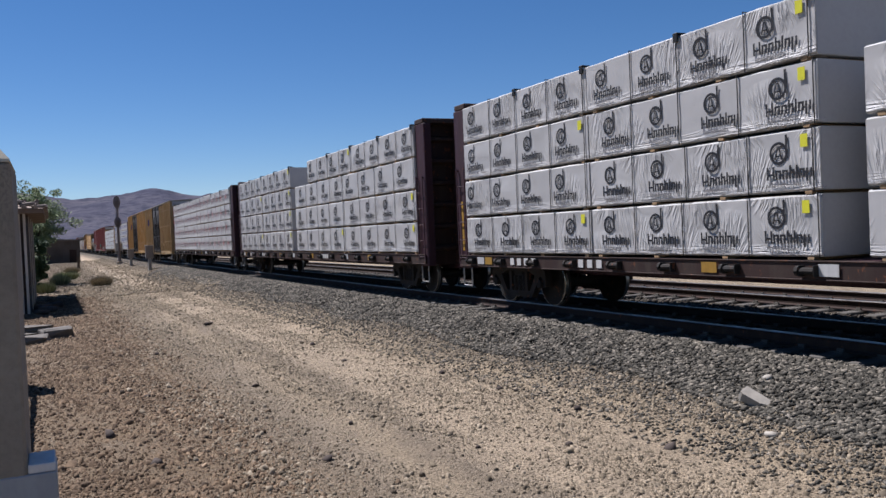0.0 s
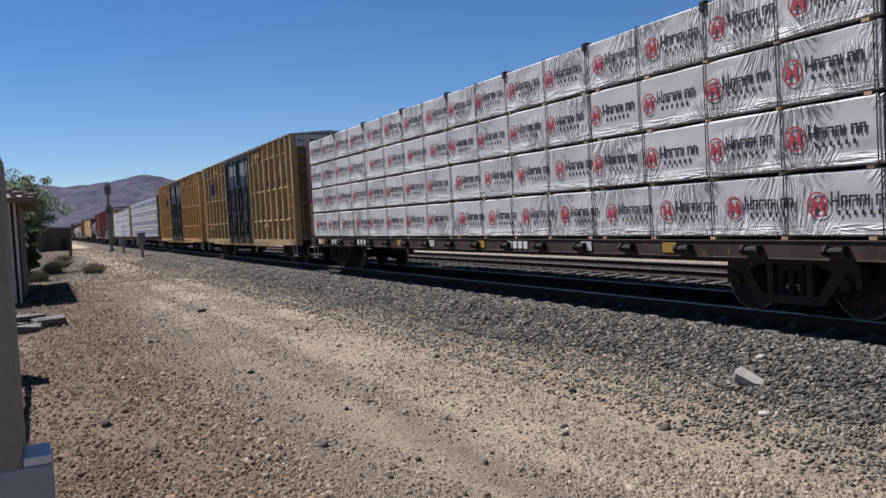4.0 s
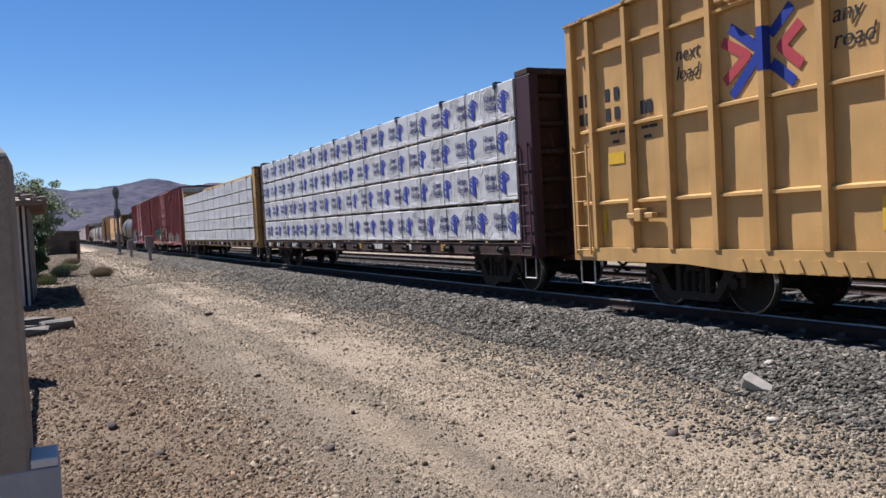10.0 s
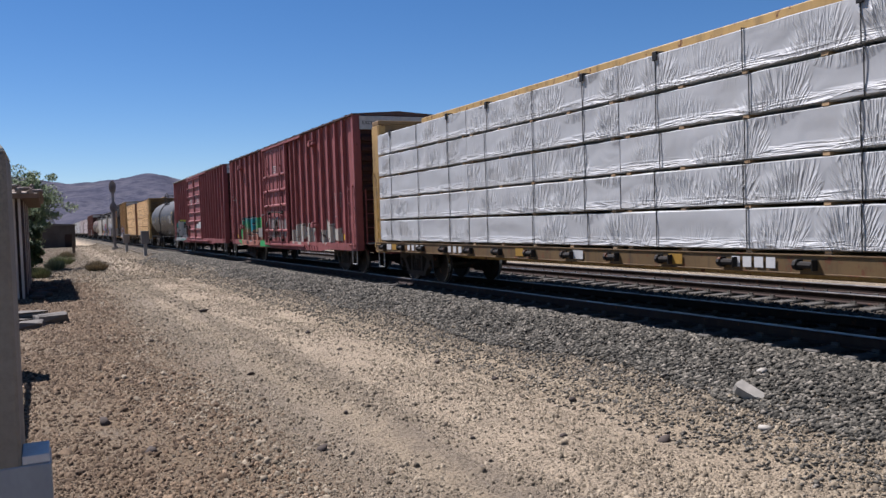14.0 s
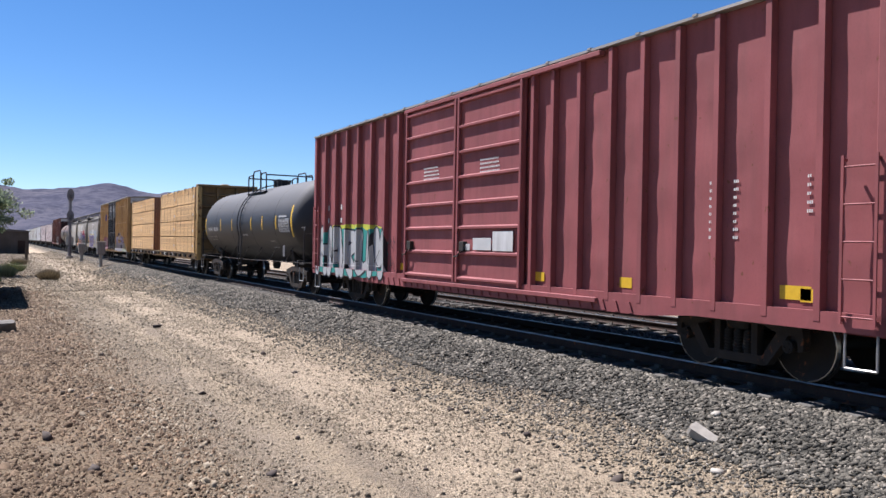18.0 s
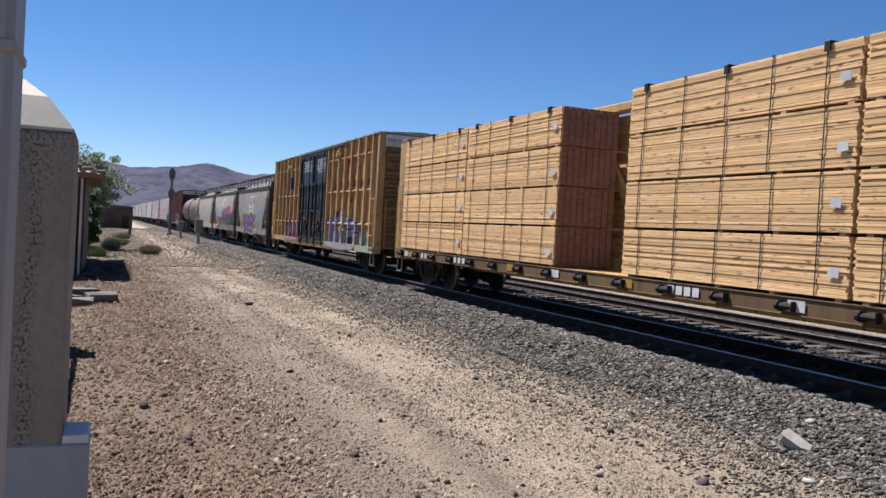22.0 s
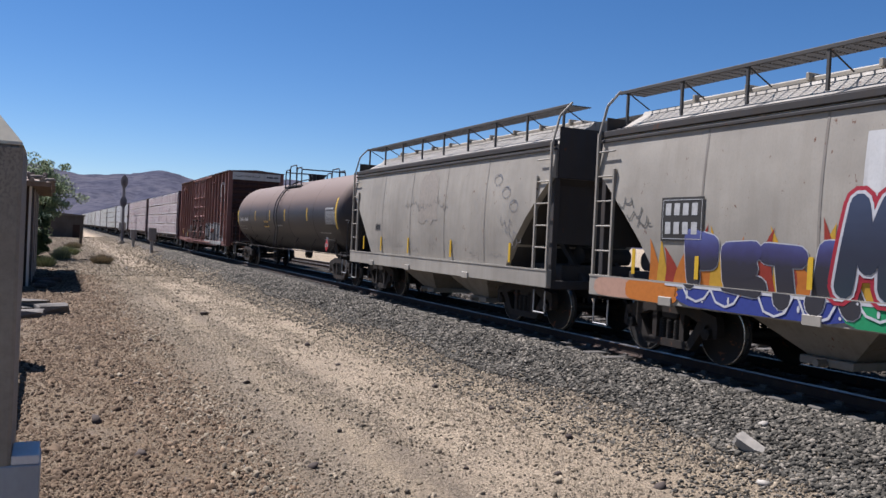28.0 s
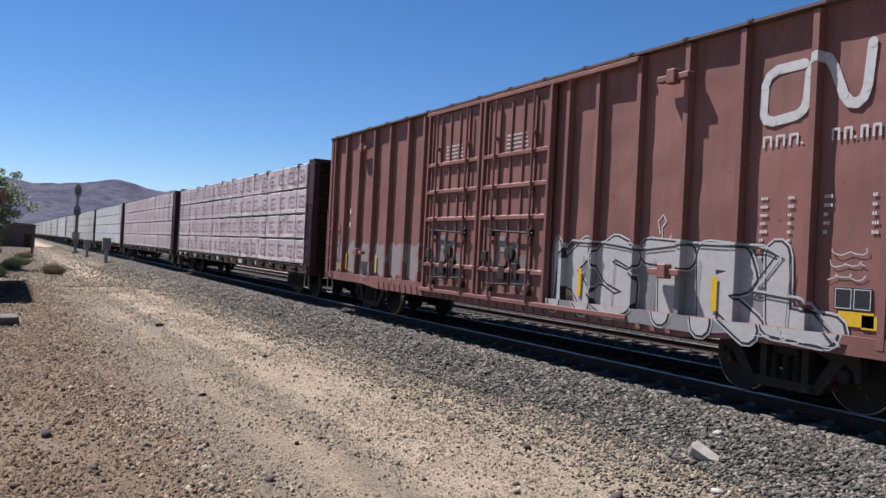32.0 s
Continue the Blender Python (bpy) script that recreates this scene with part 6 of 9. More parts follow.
    for u, z in ((4.0, 4.33), (13.3, 4.38), (1.9, 1.45), (14.3, 1.45)):
        part("bracket", kept(key + "bracket", lambda: bracket_mesh(mat)), car, (-1.46, half - u, z))
    white_end(car)
    # lettering and marks
    for u, word in ((12.50, "RAIL"), (13.41, "CAR"), (14.30, "POOL"), (15.21, "ING"), (16.14, "EXP"), (17.03, "ERTS")):
        part("slogan", kept("slogan" + word, lambda: lettering(word, 0.37, INK_BLACK, 0.0, 0.0, 1.0)), car, on_side(half - u, 3.10, -1.403) @ Matrix.Diagonal((0.73, 1, 1, 1)))
    def mark():
        m = MB()
        for poly in ([(14.35, 3.55), (14.5, 3.55), (14.5, 4.05), (14.9, 4.05), (14.9, 4.18), (13.95, 4.18), (13.95, 4.05), (14.35, 4.05)], [(15.2, 3.55), (15.35, 3.55), (15.85, 4.18), (15.7, 4.18)], [(15.7, 3.55), (15.85, 3.55), (15.35, 4.18), (15.2, 4.18)]):
            m.face([(-1.402, half - a, b) for a, b in poly])
        return m.mesh("faded_mark", flat("faded_red_mark", (0.213, 0.039, 0.042), 0.6, 0.6))
    part("faded_mark", kept("mark_r", mark), car)
    def cross(blue):
        m = MB()
        # (u, z) outlines of the ribbon strokes
        if blue:
            lines = [((3.80, 3.98), (4.34, 3.58), (3.80, 3.06)), ((4.50, 3.74), (4.85, 4.04)), ((4.50, 3.38), (4.86, 3.08))]
        else:
            lines = [((3.66, 3.82), (4.10, 3.56), (3.68, 3.27)), ((4.98, 3.80), (4.66, 3.56), (4.98, 3.28))]
        lift = -1.404 if blue else -1.4065
        for line in lines:
            for p, q in zip(line, line[1:]):
                n = Vector((p[1] - q[1], q[0] - p[0])).normalized() * 0.07
                lift -= 0.0003
                m.face([(lift, half - (a[0] + s * n.x), a[1] + s * n.y) for a, s in ((p, 1), (p, -1), (q, -1), (q, 1))])
            for p in line[1:-1]:
                lift -= 0.0003
                m.face([(lift, half - p[0] - 0.07 * math.cos(j * 0.7854), p[1] + 0.07 * math.sin(j * 0.7854)) for j in range(8)])
        return m.mesh("cross_mark", INK_BLUE if blue else INK_RED)
    old = key == "old"
    ahead = 1.86 if old else 0.0
    part("cross_mark", kept("crossb", lambda: cross(True)), car, (0, ahead, 0), "blue and red cross mark")
    part("rib_paint", kept("cross_rib", lambda: rib_mesh(INK_BLUE, 3.30, 3.86, 0.126, 0.123, "rib_paint")), car, (-1.4005, half - 4.42 + ahead, 0))
    part("cross_mark", kept("crossr", lambda: cross(False)), car, (0, ahead, 0))
    part("lettering", kept("next", lambda: lettering("next\nload", 0.28, INK_BLACK, 0, 0.25)), car, on_side(half - (0.90 if old else 2.70), 3.64 if old else 3.74, -1.403))
    part("lettering", kept("any", lambda: lettering("any\nroad", 0.30, INK_BLACK, 0, 0.25)), car, on_side(half - (3.64 if old else 5.42), 3.67, -1.403))
    bar_mesh = kept("boxbar", lambda: MB().box(-1.404, -1.402, -0.065, 0.065, 0, 0.21).mesh("number_bar", INK_BLACK))
    marks = ((0.26, 3.40), (0.44, 3.40), (1.02, 3.40), (1.26, 3.40), (0.26, 3.08), (0.44, 3.08), (1.02, 3.08), (1.26, 3.08), (1.92, 3.08), (2.07, 3.08))
    if old:
        marks = [(u, 2.48) for u in (2.08, 2.33, 3.02, 3.27)] + [(u, 2.03) for u in (2.08, 2.31, 3.05, 3.28, 4.02, 4.28)]
    for u, zz in marks:
        part("number_bar", bar_mesh, car, (0, half - u, zz))
    tiny = kept("boxtiny", lambda: MB().box(-1.404, -1.402, -0.09, 0.09, 0, 0.05).mesh("number_bar", INK_BLACK))
    for i in range(6):
        part("number_bar", tiny, car, (0, half - 13.51 - (i % 3) * 0.28, 2.30 - (i // 3) * 0.14))
    for u, zz in () if old else ((1.15, 2.85), (1.38, 2.85), (1.95, 2.85), (2.15, 2.85), (1.2, 2.70), (2.0, 2.70)):
        part("number_bar", tiny, car, (0, half - u, zz))
    small = kept("box_glint", lambda: MB().box(-1.403, -1.4005, -0.05, 0.05, 1.22, 1.62).mesh("reflector", INK_YELLOW))
    for u in (0.8, 3.45, 6.05, 12.05, 15.55, 18.25):
        part("reflector", small, car, (0, half - u, 0))
    label = kept("box_label", lambda: MB().box(-1.404, -1.402, -0.21, 0.21, 0, 0.19).mesh("notice_plate", INK_YELLOW))
    for u, zz in ((1.45, 1.26) if old else (1.19, 2.36), (17.4, 1.08)):
        part("notice_plate", label, car, (0, half - u, zz), "yellow notice plate")
    return car


def kept_roof(mat):
    return ROOF_GALV if mat is not YELLOW_NEW else YELLOW_BEAM


def bracket_mesh(mat):
    mb = MB()
    mb.box(-0.10, 0.02, -0.32, 0.32, 0.0, 0.09, 0.012)
    mb.box(-0.14, 0.0, -0.09, 0.09, -0.05, 0.16, 0.015)
    return mb.mesh("bracket", mat)


def rib_boxcar(name, label, mat, key, y0, ribs, doors, door_style, end_mat):
    """A boxcar with plain vertical ribs and sliding doors with horizontal ribs."""
    car = thing(name, label, "boxcar", "cars of the train", at=(TRACK_X, y0, RAIL_Z))
    half = BOX_HALF
    boxcar_shell(car, mat, ROOF_DARK if mat is not RED_LIGHT else ROOF_GALV, key, end_mat)
    rib = kept(key + "rib", lambda: rib_mesh(mat, 0.86, 4.80, 0.11, 0.105))
    for u in ribs:
        part("rib", rib, car, (-1.40, half - u, 0))
        part("rib", rib, car, pose(1.40, half - u, 0, 0, 0, 180))
    for k, (a, b) in enumerate(doors):
        w = b - a
        def door():
            m = MB()
            m.box(-0.05, 0.0, -w / 2, w / 2, 0.90, 4.72, 0.01)
            return m.mesh("door", mat)
        d = part("door", kept(f"{key}door{w:.2f}", door), car, (-1.44, half - (a + b) / 2, 0))
        def door_rib(t):
            m = MB()
            m.prism([(-0.0495, 0), (-0.115, 0.02), (-0.115, t - 0.03), (-0.0495, t)], "y", -w / 2 + 0.081, w / 2 - 0.081)
            return m.mesh("door_rib", mat)
        rows_ = [0.95 + i * 0.52 for i in range(8)] if door_style == "rows" else [1.35, 2.35, 2.95, 3.55]
        for z in rows_:
            part("door_rib", kept(f"{key}doorrib{w:.2f}", lambda: door_rib(0.09 if door_style == "rows" else 0.11)), d, (0, 0, z))
        if door_style != "rows":
            slat = kept(key + "doorslat", lambda: MB().box(-0.08, -0.0495, 0, 0.05, 1.0, 4.6, 0.006).mesh("door_stile", mat))
            for i in range(6):
                part("door_stile", slat, d, (0, -w / 2 + 0.1 + i * (w - 0.3) / 5, 0))
        edge = kept(key + "dooredge", lambda: MB().box(-0.12, -0.0495, 0, 0.08, 0.90, 4.72, 0.01).mesh("door_stile", mat))
        for y in (-w / 2, w / 2 - 0.08):
            part("door_stile", edge, d, (0, y, 0))
        def rods():
            m = MB()
            m.cyl((-0.14, 0.0, 0.85), (-0.14, 0.0, 4.70), 0.024, 8)
            for z in (1.1, 1.9, 2.8, 3.9):
                m.box(-0.15, -0.05, -0.05, 0.05, z, z + 0.07, 0.006)
            return m.mesh("lock_rod", mat)
        rod = kept(key + "rod", rods)
        if door_style != "rows":
            for q in (-w * 0.28, w * 0.28):
                part("lock_rod", rod, d, (0, q, 0))
        if door_style != "rows":
            def lock_gear():
                m = MB()
                m.cyl((-0.05, 0.0, 1.72), (-0.13, 0.0, 1.72), 0.15, 14)
                m.box(-0.12, -0.05, -0.30, -0.12, 1.25, 1.55, 0.01)
                m.box(-0.12, -0.05, 0.14, 0.36, 1.22, 1.50, 0.01)
                m.tube([(-0.13, 0.0, 1.72), (-0.15, -0.12, 1.45), (-0.15, -0.10, 1.12)], 0.018, 6)
                m.tube([(-0.13, -w * 0.34, 2.10), (-0.13, w * 0.34, 2.16)], 0.020, 6)
                m.tube([(-0.13, -w * 0.34, 1.18), (-0.13, w * 0.34, 1.12)], 0.020, 6)
                for q in (-w * 0.28, w * 0.28):
                    m.box(-0.155, -0.05, q - 0.07, q + 0.07, 2.05, 2.18, 0.01)
                    m.box(-0.155, -0.05, q - 0.07, q + 0.07, 0.98, 1.08, 0.01)
                return m.mesh("lock_gear", STEEL_DUST)
            part("lock_gear", kept(f"{key}gear{w:.2f}", lock_gear), d)
            bars_ = kept("barnotes", lambda: MB().box(-0.056, -0.052, -0.22, 0.02, 1.55, 1.95).box(-0.056, -0.052, 0.25, 0.45, 1.75, 2.05).mesh("door_stencil", STENCIL_FAINT))
            part("door_stencil", bars_, d)
        def notice():
            m = MB()
            rng = random.Random(2)
            for r in range(4):
                u = 0.35
                while u > -0.35:
                    wd = rng.uniform(0.02, 0.05)
                    m.box(-0.056, -0.052, u - wd, u, 3.95 - r * 0.08, 3.985 - r * 0.08)
                    u -= wd + 0.022
            return m.mesh("door_notice", INK_WHITE)
        part("door_notice", kept("ribnotice", notice), d, (0, 0, -0.6 if door_style == "rows" else 0))
        def handle():
            m = MB()
            m.box(-0.14, -0.05, -0.10, 0.10, 1.55, 1.75, 0.01)
            m.tube([(-0.12, 0.0, 1.62), (-0.15, 0.12, 1.45), (-0.15, 0.30, 1.43)], 0.016, 6)
            return m.mesh("latch", STEEL_DUST)
        part("latch", kept("doorlatch", handle), d, (0, w * 0.38, 0))
    a, b = doors[0][0], doors[-1][1]
    rails = kept(key + "rails", lambda: MB().box(-0.11, 0.0, -(b - a) / 2 - 2.2, (b - a) / 2 + 0.1, 0.0, 0.08, 0.008).mesh("door_track", mat))
    part("door_track", rails, car, (-1.45, half - (a + b) / 2, 0.80))
    part("door_track", rails, car, (-1.45, half - (a + b) / 2, 4.72))
    for u in (2.6, 14.3) if key != "redlt" else ():
        part("bracket", kept(key + "bracket", lambda: bracket_mesh(mat)), car, (-1.50, half - u, 4.30))
        part("bracket", kept(key + "bracket", lambda: bracket_mesh(mat)), car, (-1.50, half - u, 1.52))
    def marks():
        m = MB()
        rng = random.Random(len(key))
        for c, rows_, wide in ((15.82, 8, 0.42), (16.75, 5, 0.62)):
            for r in range(rows_):
                for a0, n in ((c, rng.choice((2, 3, 4))), (c + wide, rng.choice((2, 3)))):
                    for i in range(n):
                        m.box(-1.403, -1.400, half - a0 - i * 0.03 - 0.019, half - a0 - i * 0.03, 2.55 - r * 0.105, 2.588 - r * 0.105)
        for i, u in enumerate((1.0, 1.5, 2.0)):
            for zz in (2.62, 2.25):
                m.box(-1.403, -1.400, half - u - 0.09, half - u, zz, zz + 0.14)
        return m.mesh("stencils", INK_WHITE)
    part("stencils", kept(key + "marks", marks), car, label="white stencilled bars")
    def refl():
        m = MB()
        m.box(-1.403, -1.400, half - 17.45, half - 17.0, 1.08, 1.25)
        for u in (0.8, 3.1, 6.0, 11.7, 14.0, 17.3):
            m.box(-1.403, -1.400, half - u - 0.28, half - u, 1.06, 1.22)
        return m.mesh("reflectors", INK_YELLOW)
    part("reflectors", kept(key + "refl", refl), car)
    white_end(car)
    return car


# ---- graffiti: paint shapes a little proud of the sheet ----
PAINTS = {}


def paint(r, g, b, wear=0.35):
    k = (r, g, b, wear)
    if k not in PAINTS:
        PAINTS[k] = flat("spray_paint", (r, g, b), 0.6, wear)
    return PAINTS[k]


class Side:
    """The face of a car that looks at the road, as x over (u, z): paint laid on it follows ribs, sill and bulge."""

    def __init__(self, ribs=(), w=0.0, d=0.0, sheet=-1.402, sill=-1.5275, sill_top=0.98, bulge=None, flats=()):
        self.steps = [(u + q * w, sheet - (d if abs(q) < 0.45 else 0.0)) for u in sorted(ribs) for q in (-0.5, -0.4, 0.4, 0.5)]
        self.sheet, self.sill, self.sill_top, self.bulge, self.flats = sheet, sill, sill_top, bulge, flats
        self.u_cuts = [u for u, _ in self.steps] + [q for a, b_, _ in flats for q in (a, b_)]
        self.z_cuts = [sill_top] + ([sill_top + 0.15 * i for i in range(1, 16)] if bulge else [])

    def x(self, u, z, cu, cz):
        if cz < self.sill_top:
            return self.sill
        if self.bulge:
            return -self.bulge(z) - 0.004
        for a, b_, x in self.flats:
            if a < cu < b_:
                return x
        for (u0, x0), (u1, x1) in zip(self.steps, self.steps[1:]):
            if u0 <= cu <= u1:
                return x0 + (x1 - x0) * min(1.0, max(0.0, (u - u0) / (u1 - u0)))
        return self.sheet


def parted(poly, axis, at):
    """A convex outline cut in two along one axis."""
    low, high = [], []
    for p, q in zip(poly, poly[1:] + poly[:1]):
        (low if p[axis] <= at else high).append(p)
        if (p[axis] - at) * (q[axis] - at) < 0:
            t = (at - p[axis]) / (q[axis] - p[axis])
            m = (p[0] + (q[0] - p[0]) * t, p[1] + (q[1] - p[1]) * t)
            low.append(m)
            high.append(m)
    return [r for r in (low, high) if len(r) > 2]


def laid(mb, poly, side, half, lift):
    """Lays a convex outline in (u, z) on the face of a car."""
    pieces = [list(poly)]
    for axis, cuts in ((0, side.u_cuts), (1, side.z_cuts)):
        lo, hi = min(p[axis] for p in poly), max(p[axis] for p in poly)
        for at in cuts:
            if lo < at < hi:
                pieces = [r for piece in pieces for r in parted(piece, axis, at)]
    for r in pieces:
        cu, cz = sum(p[0] for p in r) / len(r), sum(p[1] for p in r) / len(r)
        mb.face([(side.x(u, z, cu, cz) - lift, half - u, z) for u, z in r])


def blob(car, name, mat, pts, x, half, lift=0.0):
    """A painted patch, its outline in (u, z), flat at x or laid on the side of the car."""
    mb = MB()
    if isinstance(x, Side):
        c = (sum(p[0] for p in pts) / len(pts), sum(p[1] for p in pts) / len(pts))
        for p, q in zip(pts, pts[1:] + pts[:1]):
            laid(mb, [c, p, q], x, half, lift)
    else:
        mb.face([(x - lift, half - u, z) for u, z in pts])
    me = mb.mesh(name, mat)
    bm = bmesh.new()
    bm.from_mesh(me)
    bmesh.ops.remove_doubles(bm, verts=bm.verts, dist=1e-5)
    bm.to_mesh(me)
    bm.free()
    return part(name, me, car)


def cloud(u0, u1, z0, z1, seed, n=22, rough=0.22):
    rng = random.Random(seed)
    out = []
    cu, cz = (u0 + u1) / 2, (z0 + z1) / 2
    for i in range(n):
        a = 2 * math.pi * i / n
        c, s = math.cos(a), math.sin(a)
        k = 1 / max(abs(c), abs(s)) ** 0.75
        r = k * (1 - rough * rng.random())
        out.append((cu + c * r * (u1 - u0) / 2, cz + s * r * (z1 - z0) / 2))
    return out


# ---- tank cars ----
PLACARD_GREY = painted("dull_placard_metal", (0.157, 0.157, 0.157), 0.6, 0.4, 0.05, metal=0.3)

def two_tone_tank(name, low, dust, streak):
    """Dark tank paint that blends into a second colour where the surface faces up."""
    k = Nodes(name)
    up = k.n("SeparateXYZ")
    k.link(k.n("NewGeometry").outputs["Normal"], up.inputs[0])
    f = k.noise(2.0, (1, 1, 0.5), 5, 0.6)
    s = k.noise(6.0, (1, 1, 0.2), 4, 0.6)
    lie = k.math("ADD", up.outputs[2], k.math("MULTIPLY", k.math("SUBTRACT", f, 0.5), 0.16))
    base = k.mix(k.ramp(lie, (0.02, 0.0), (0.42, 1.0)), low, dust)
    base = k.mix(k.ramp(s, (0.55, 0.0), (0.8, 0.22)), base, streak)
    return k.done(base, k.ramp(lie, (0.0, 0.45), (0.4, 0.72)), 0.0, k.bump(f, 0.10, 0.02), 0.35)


# black, going over to a paler matte grey on faces turned up
TANK_BLACK = two_tone_tank("black_tank_paint", (0.0135, 0.0145, 0.017), (0.052, 0.053, 0.056), (0.034, 0.032, 0.030))


def tank_car(name, label, mat, y0, length, key, rings, ladder_u, strips, table, frame_u, placard_u):
    text_mat = STENCIL_DIM
    car = thing(name, label, "tank car", "cars of the train", at=(TRACK_X, y0, RAIL_Z))
    h, r, zc = length / 2, 1.47, 2.40
    def shell():
        b = MB()
        prof = []
        for i in range(9):
            a = math.pi / 2 * i / 8
            prof.append((max(0.02, r * math.sin(a)), -h + 0.75 * (1 - math.cos(a))))
        steps = int(length / 1.2)
        for i in range(1, steps):
            prof.append((r, -h + 0.75 + (length - 1.5) * i / steps))
        for i in range(9):
            a = math.pi / 2 * (8 - i) / 8
            prof.append((max(0.02, r * math.sin(a)), h - 0.75 * (1 - math.cos(a))))
        b.lathe(prof, (0, 0, zc), (0, 1, 0), 48)
        return b.mesh("tank_shell", mat, 40)
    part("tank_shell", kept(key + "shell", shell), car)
    for y in rings:
        def ring():
            b = MB()
            b.lathe([(r + 0.0005, -0.02), (r + 0.006, -0.012), (r + 0.006, 0.012), (r + 0.0005, 0.02)], (0, 0, zc), (0, 1, 0), 48)
            return b.mesh("weld_band", mat, 40)
        part("weld_band", kept(key + "ring", ring), car, (0, y, 0))
    stub = kept(key + "stub", lambda: MB().box(-0.36, 0.36, h - 3.0, h + 0.35, 0.66, 1.02, 0.02).mesh("stub_sill", STEEL_DARK))
    deck = kept(key + "deck", lambda: MB().box(-1.38, 1.38, h - 0.23, h + 0.27, 0.96, 1.03, 0.01).mesh("end_platform", STEEL_DARK))
    cross = kept(key + "cross", lambda: MB().box(-1.40, 1.40, h - 0.40, h - 0.30, 0.86, 1.10, 0.01).mesh("body_bolster", STEEL_DARK))
    saddle = kept(key + "saddle", lambda: MB().prism([(-0.95, 0.9), (0.95, 0.9), (1.15, 1.7), (-1.15, 1.7)], "y", h - 2.18, h - 1.82).mesh("tank_saddle", STEEL_DARK))
    for a in (0, 180):
        for n, me in (("stub_sill", stub), ("end_platform", deck), ("body_bolster", cross), ("tank_saddle", saddle)):
            part(n, me, car, pose(0, 0, 0, 0, 0, a))
    def rails():
        b = MB()
        for sx in (-1, 1):
            b.tube([(sx * 1.40, -h + 0.2, 1.02), (sx * 1.42, 0, 0.98), (sx * 1.40, h - 0.2, 1.02)], 0.015, 6)
            for i in range(7):
                y = -h + 1.6 + i * (length - 3.2) / 6
                b.tube([(sx * 1.41, y, 1.0), (sx * 1.15, y, 1.48)], 0.014, 5)
        return b.mesh("side_rail", STEEL_DUST)
    part("side_rail", kept(key + "rails", rails), car)
    def handrail():
        b = MB()
        for sx in (-1, 1):
            b.tube([(sx * 1.36, 0.0, 1.0), (sx * 1.36, 0.0, 2.05), (sx * 1.30, 0.08, 2.15), (sx * 1.30, 0.42, 2.15)], 0.02, 6)
        b.tube([(-1.3, -0.02, 1.95), (1.3, -0.02, 1.95)], 0.016, 6)
        return b.mesh("end_handrail", BLACK_IRON)
    part("end_handrail", kept("tankhand", handrail), car, pose(0, -h - 0.18, 0))
    part("end_handrail", kept("tankhand", handrail), car, pose(0, h + 0.18, 0, 0, 0, 180))
    ly = h - ladder_u
    def ladder():
        b = MB()
        pts = []
        for i in range(12):
            a = math.radians(200 - i * 9.5)
            pts.append(((r + 0.09) * math.cos(a), zc + (r + 0.09) * math.sin(a)))
        pts = [(-1.45, 0.45), (-1.50, 1.2)] + [(x, z) for x, z in pts if z > 1.3]
        for s in (-0.21, 0.21):
            b.tube([(x, s, z) for x, z in pts], 0.02, 6)
        for (x0, z0), (x1, z1) in zip(pts, pts[1:]):
            k = max(1, int(math.dist((x0, z0), (x1, z1)) / 0.3))
            for j in range(k):
                q = j / k
                b.cyl((x0 + (x1 - x0) * q, -0.21, z0 + (z1 - z0) * q), (x0 + (x1 - x0) * q, 0.21, z0 + (z1 - z0) * q), 0.013, 5)
        return b.mesh("ladder", BLACK_IRON)
    part("ladder", kept("tankladder", ladder), car, (0, ly, 0))
    part("ladder", kept("tankladder", ladder), car, pose(0, ly, 0, 0, 0, 180))
    def platform():
        b = MB()
        z = zc + r - 0.28
        for sx in (-1, 1):
            b.box(sx * 0.86 - 0.14, sx * 0.86 + 0.14, -1.2, 1.35, z, z + 0.022, 0.004)
        for y in (-1.0, 1.0):
            for x in (-0.9, 0.9):
                b.cyl((x, y, z - 0.25), (x, y, z), 0.03, 6)
        return b.mesh("platform", BLACK_IRON)
    plat = part("platform", kept("tankplat", platform), car, (0, ly - 0.4, 0))
    z = zc + r + 0.1
    for y0_, y1_, up in ((-1.2, -0.45, 0.36), (-0.40, 0.62, 0.50), (0.68, 1.35, 0.36)):
        top = z + up
        hoop = kept(f"tankhoop{y0_}", lambda: MB().tube([(0, y0_, z - 0.45), (0, y0_, top - 0.1), (0, y0_ + 0.1, top), (0, y1_ - 0.1, top), (0, y1_, top - 0.1), (0, y1_, z - 0.45)], 0.026, 6).mesh("guard_hoop", BLACK_IRON))
        for x in (-0.92, 0.92):
            part("guard_hoop", hoop, plat, (x, 0, 0))
    bar = kept("tankbar", lambda: MB().tube([(-0.92, 0, 0), (0.92, 0, 0)], 0.026, 6).mesh("guard_bar", BLACK_IRON))
    for y in (-1.2, 1.35):
        part("guard_bar", bar, plat, (0, y, z + 0.28))
    def valve():
        b = MB()
        z = zc + r
        b.cyl((0, 0.35, z - 0.05), (0, 0.35, z + 0.26), 0.18, 14)
        b.cyl((0, 0.35, z + 0.26), (0, 0.35, z + 0.30), 0.21, 14)
        b.cyl((0, -0.45, z - 0.05), (0, -0.45, z + 0.16), 0.26, 14)
        b.cyl((0, -0.45, z + 0.16), (0, -0.45, z + 0.22), 0.30, 14)
        b.box(-0.08, 0.08, -0.1, 0.06, z, z + 0.26, 0.02)
        b.cyl((-0.3, -0.9, z - 0.05), (-0.3, -0.9, z + 0.24), 0.09, 10)
        return b.mesh("valve_housing", BLACK_IRON, 35)
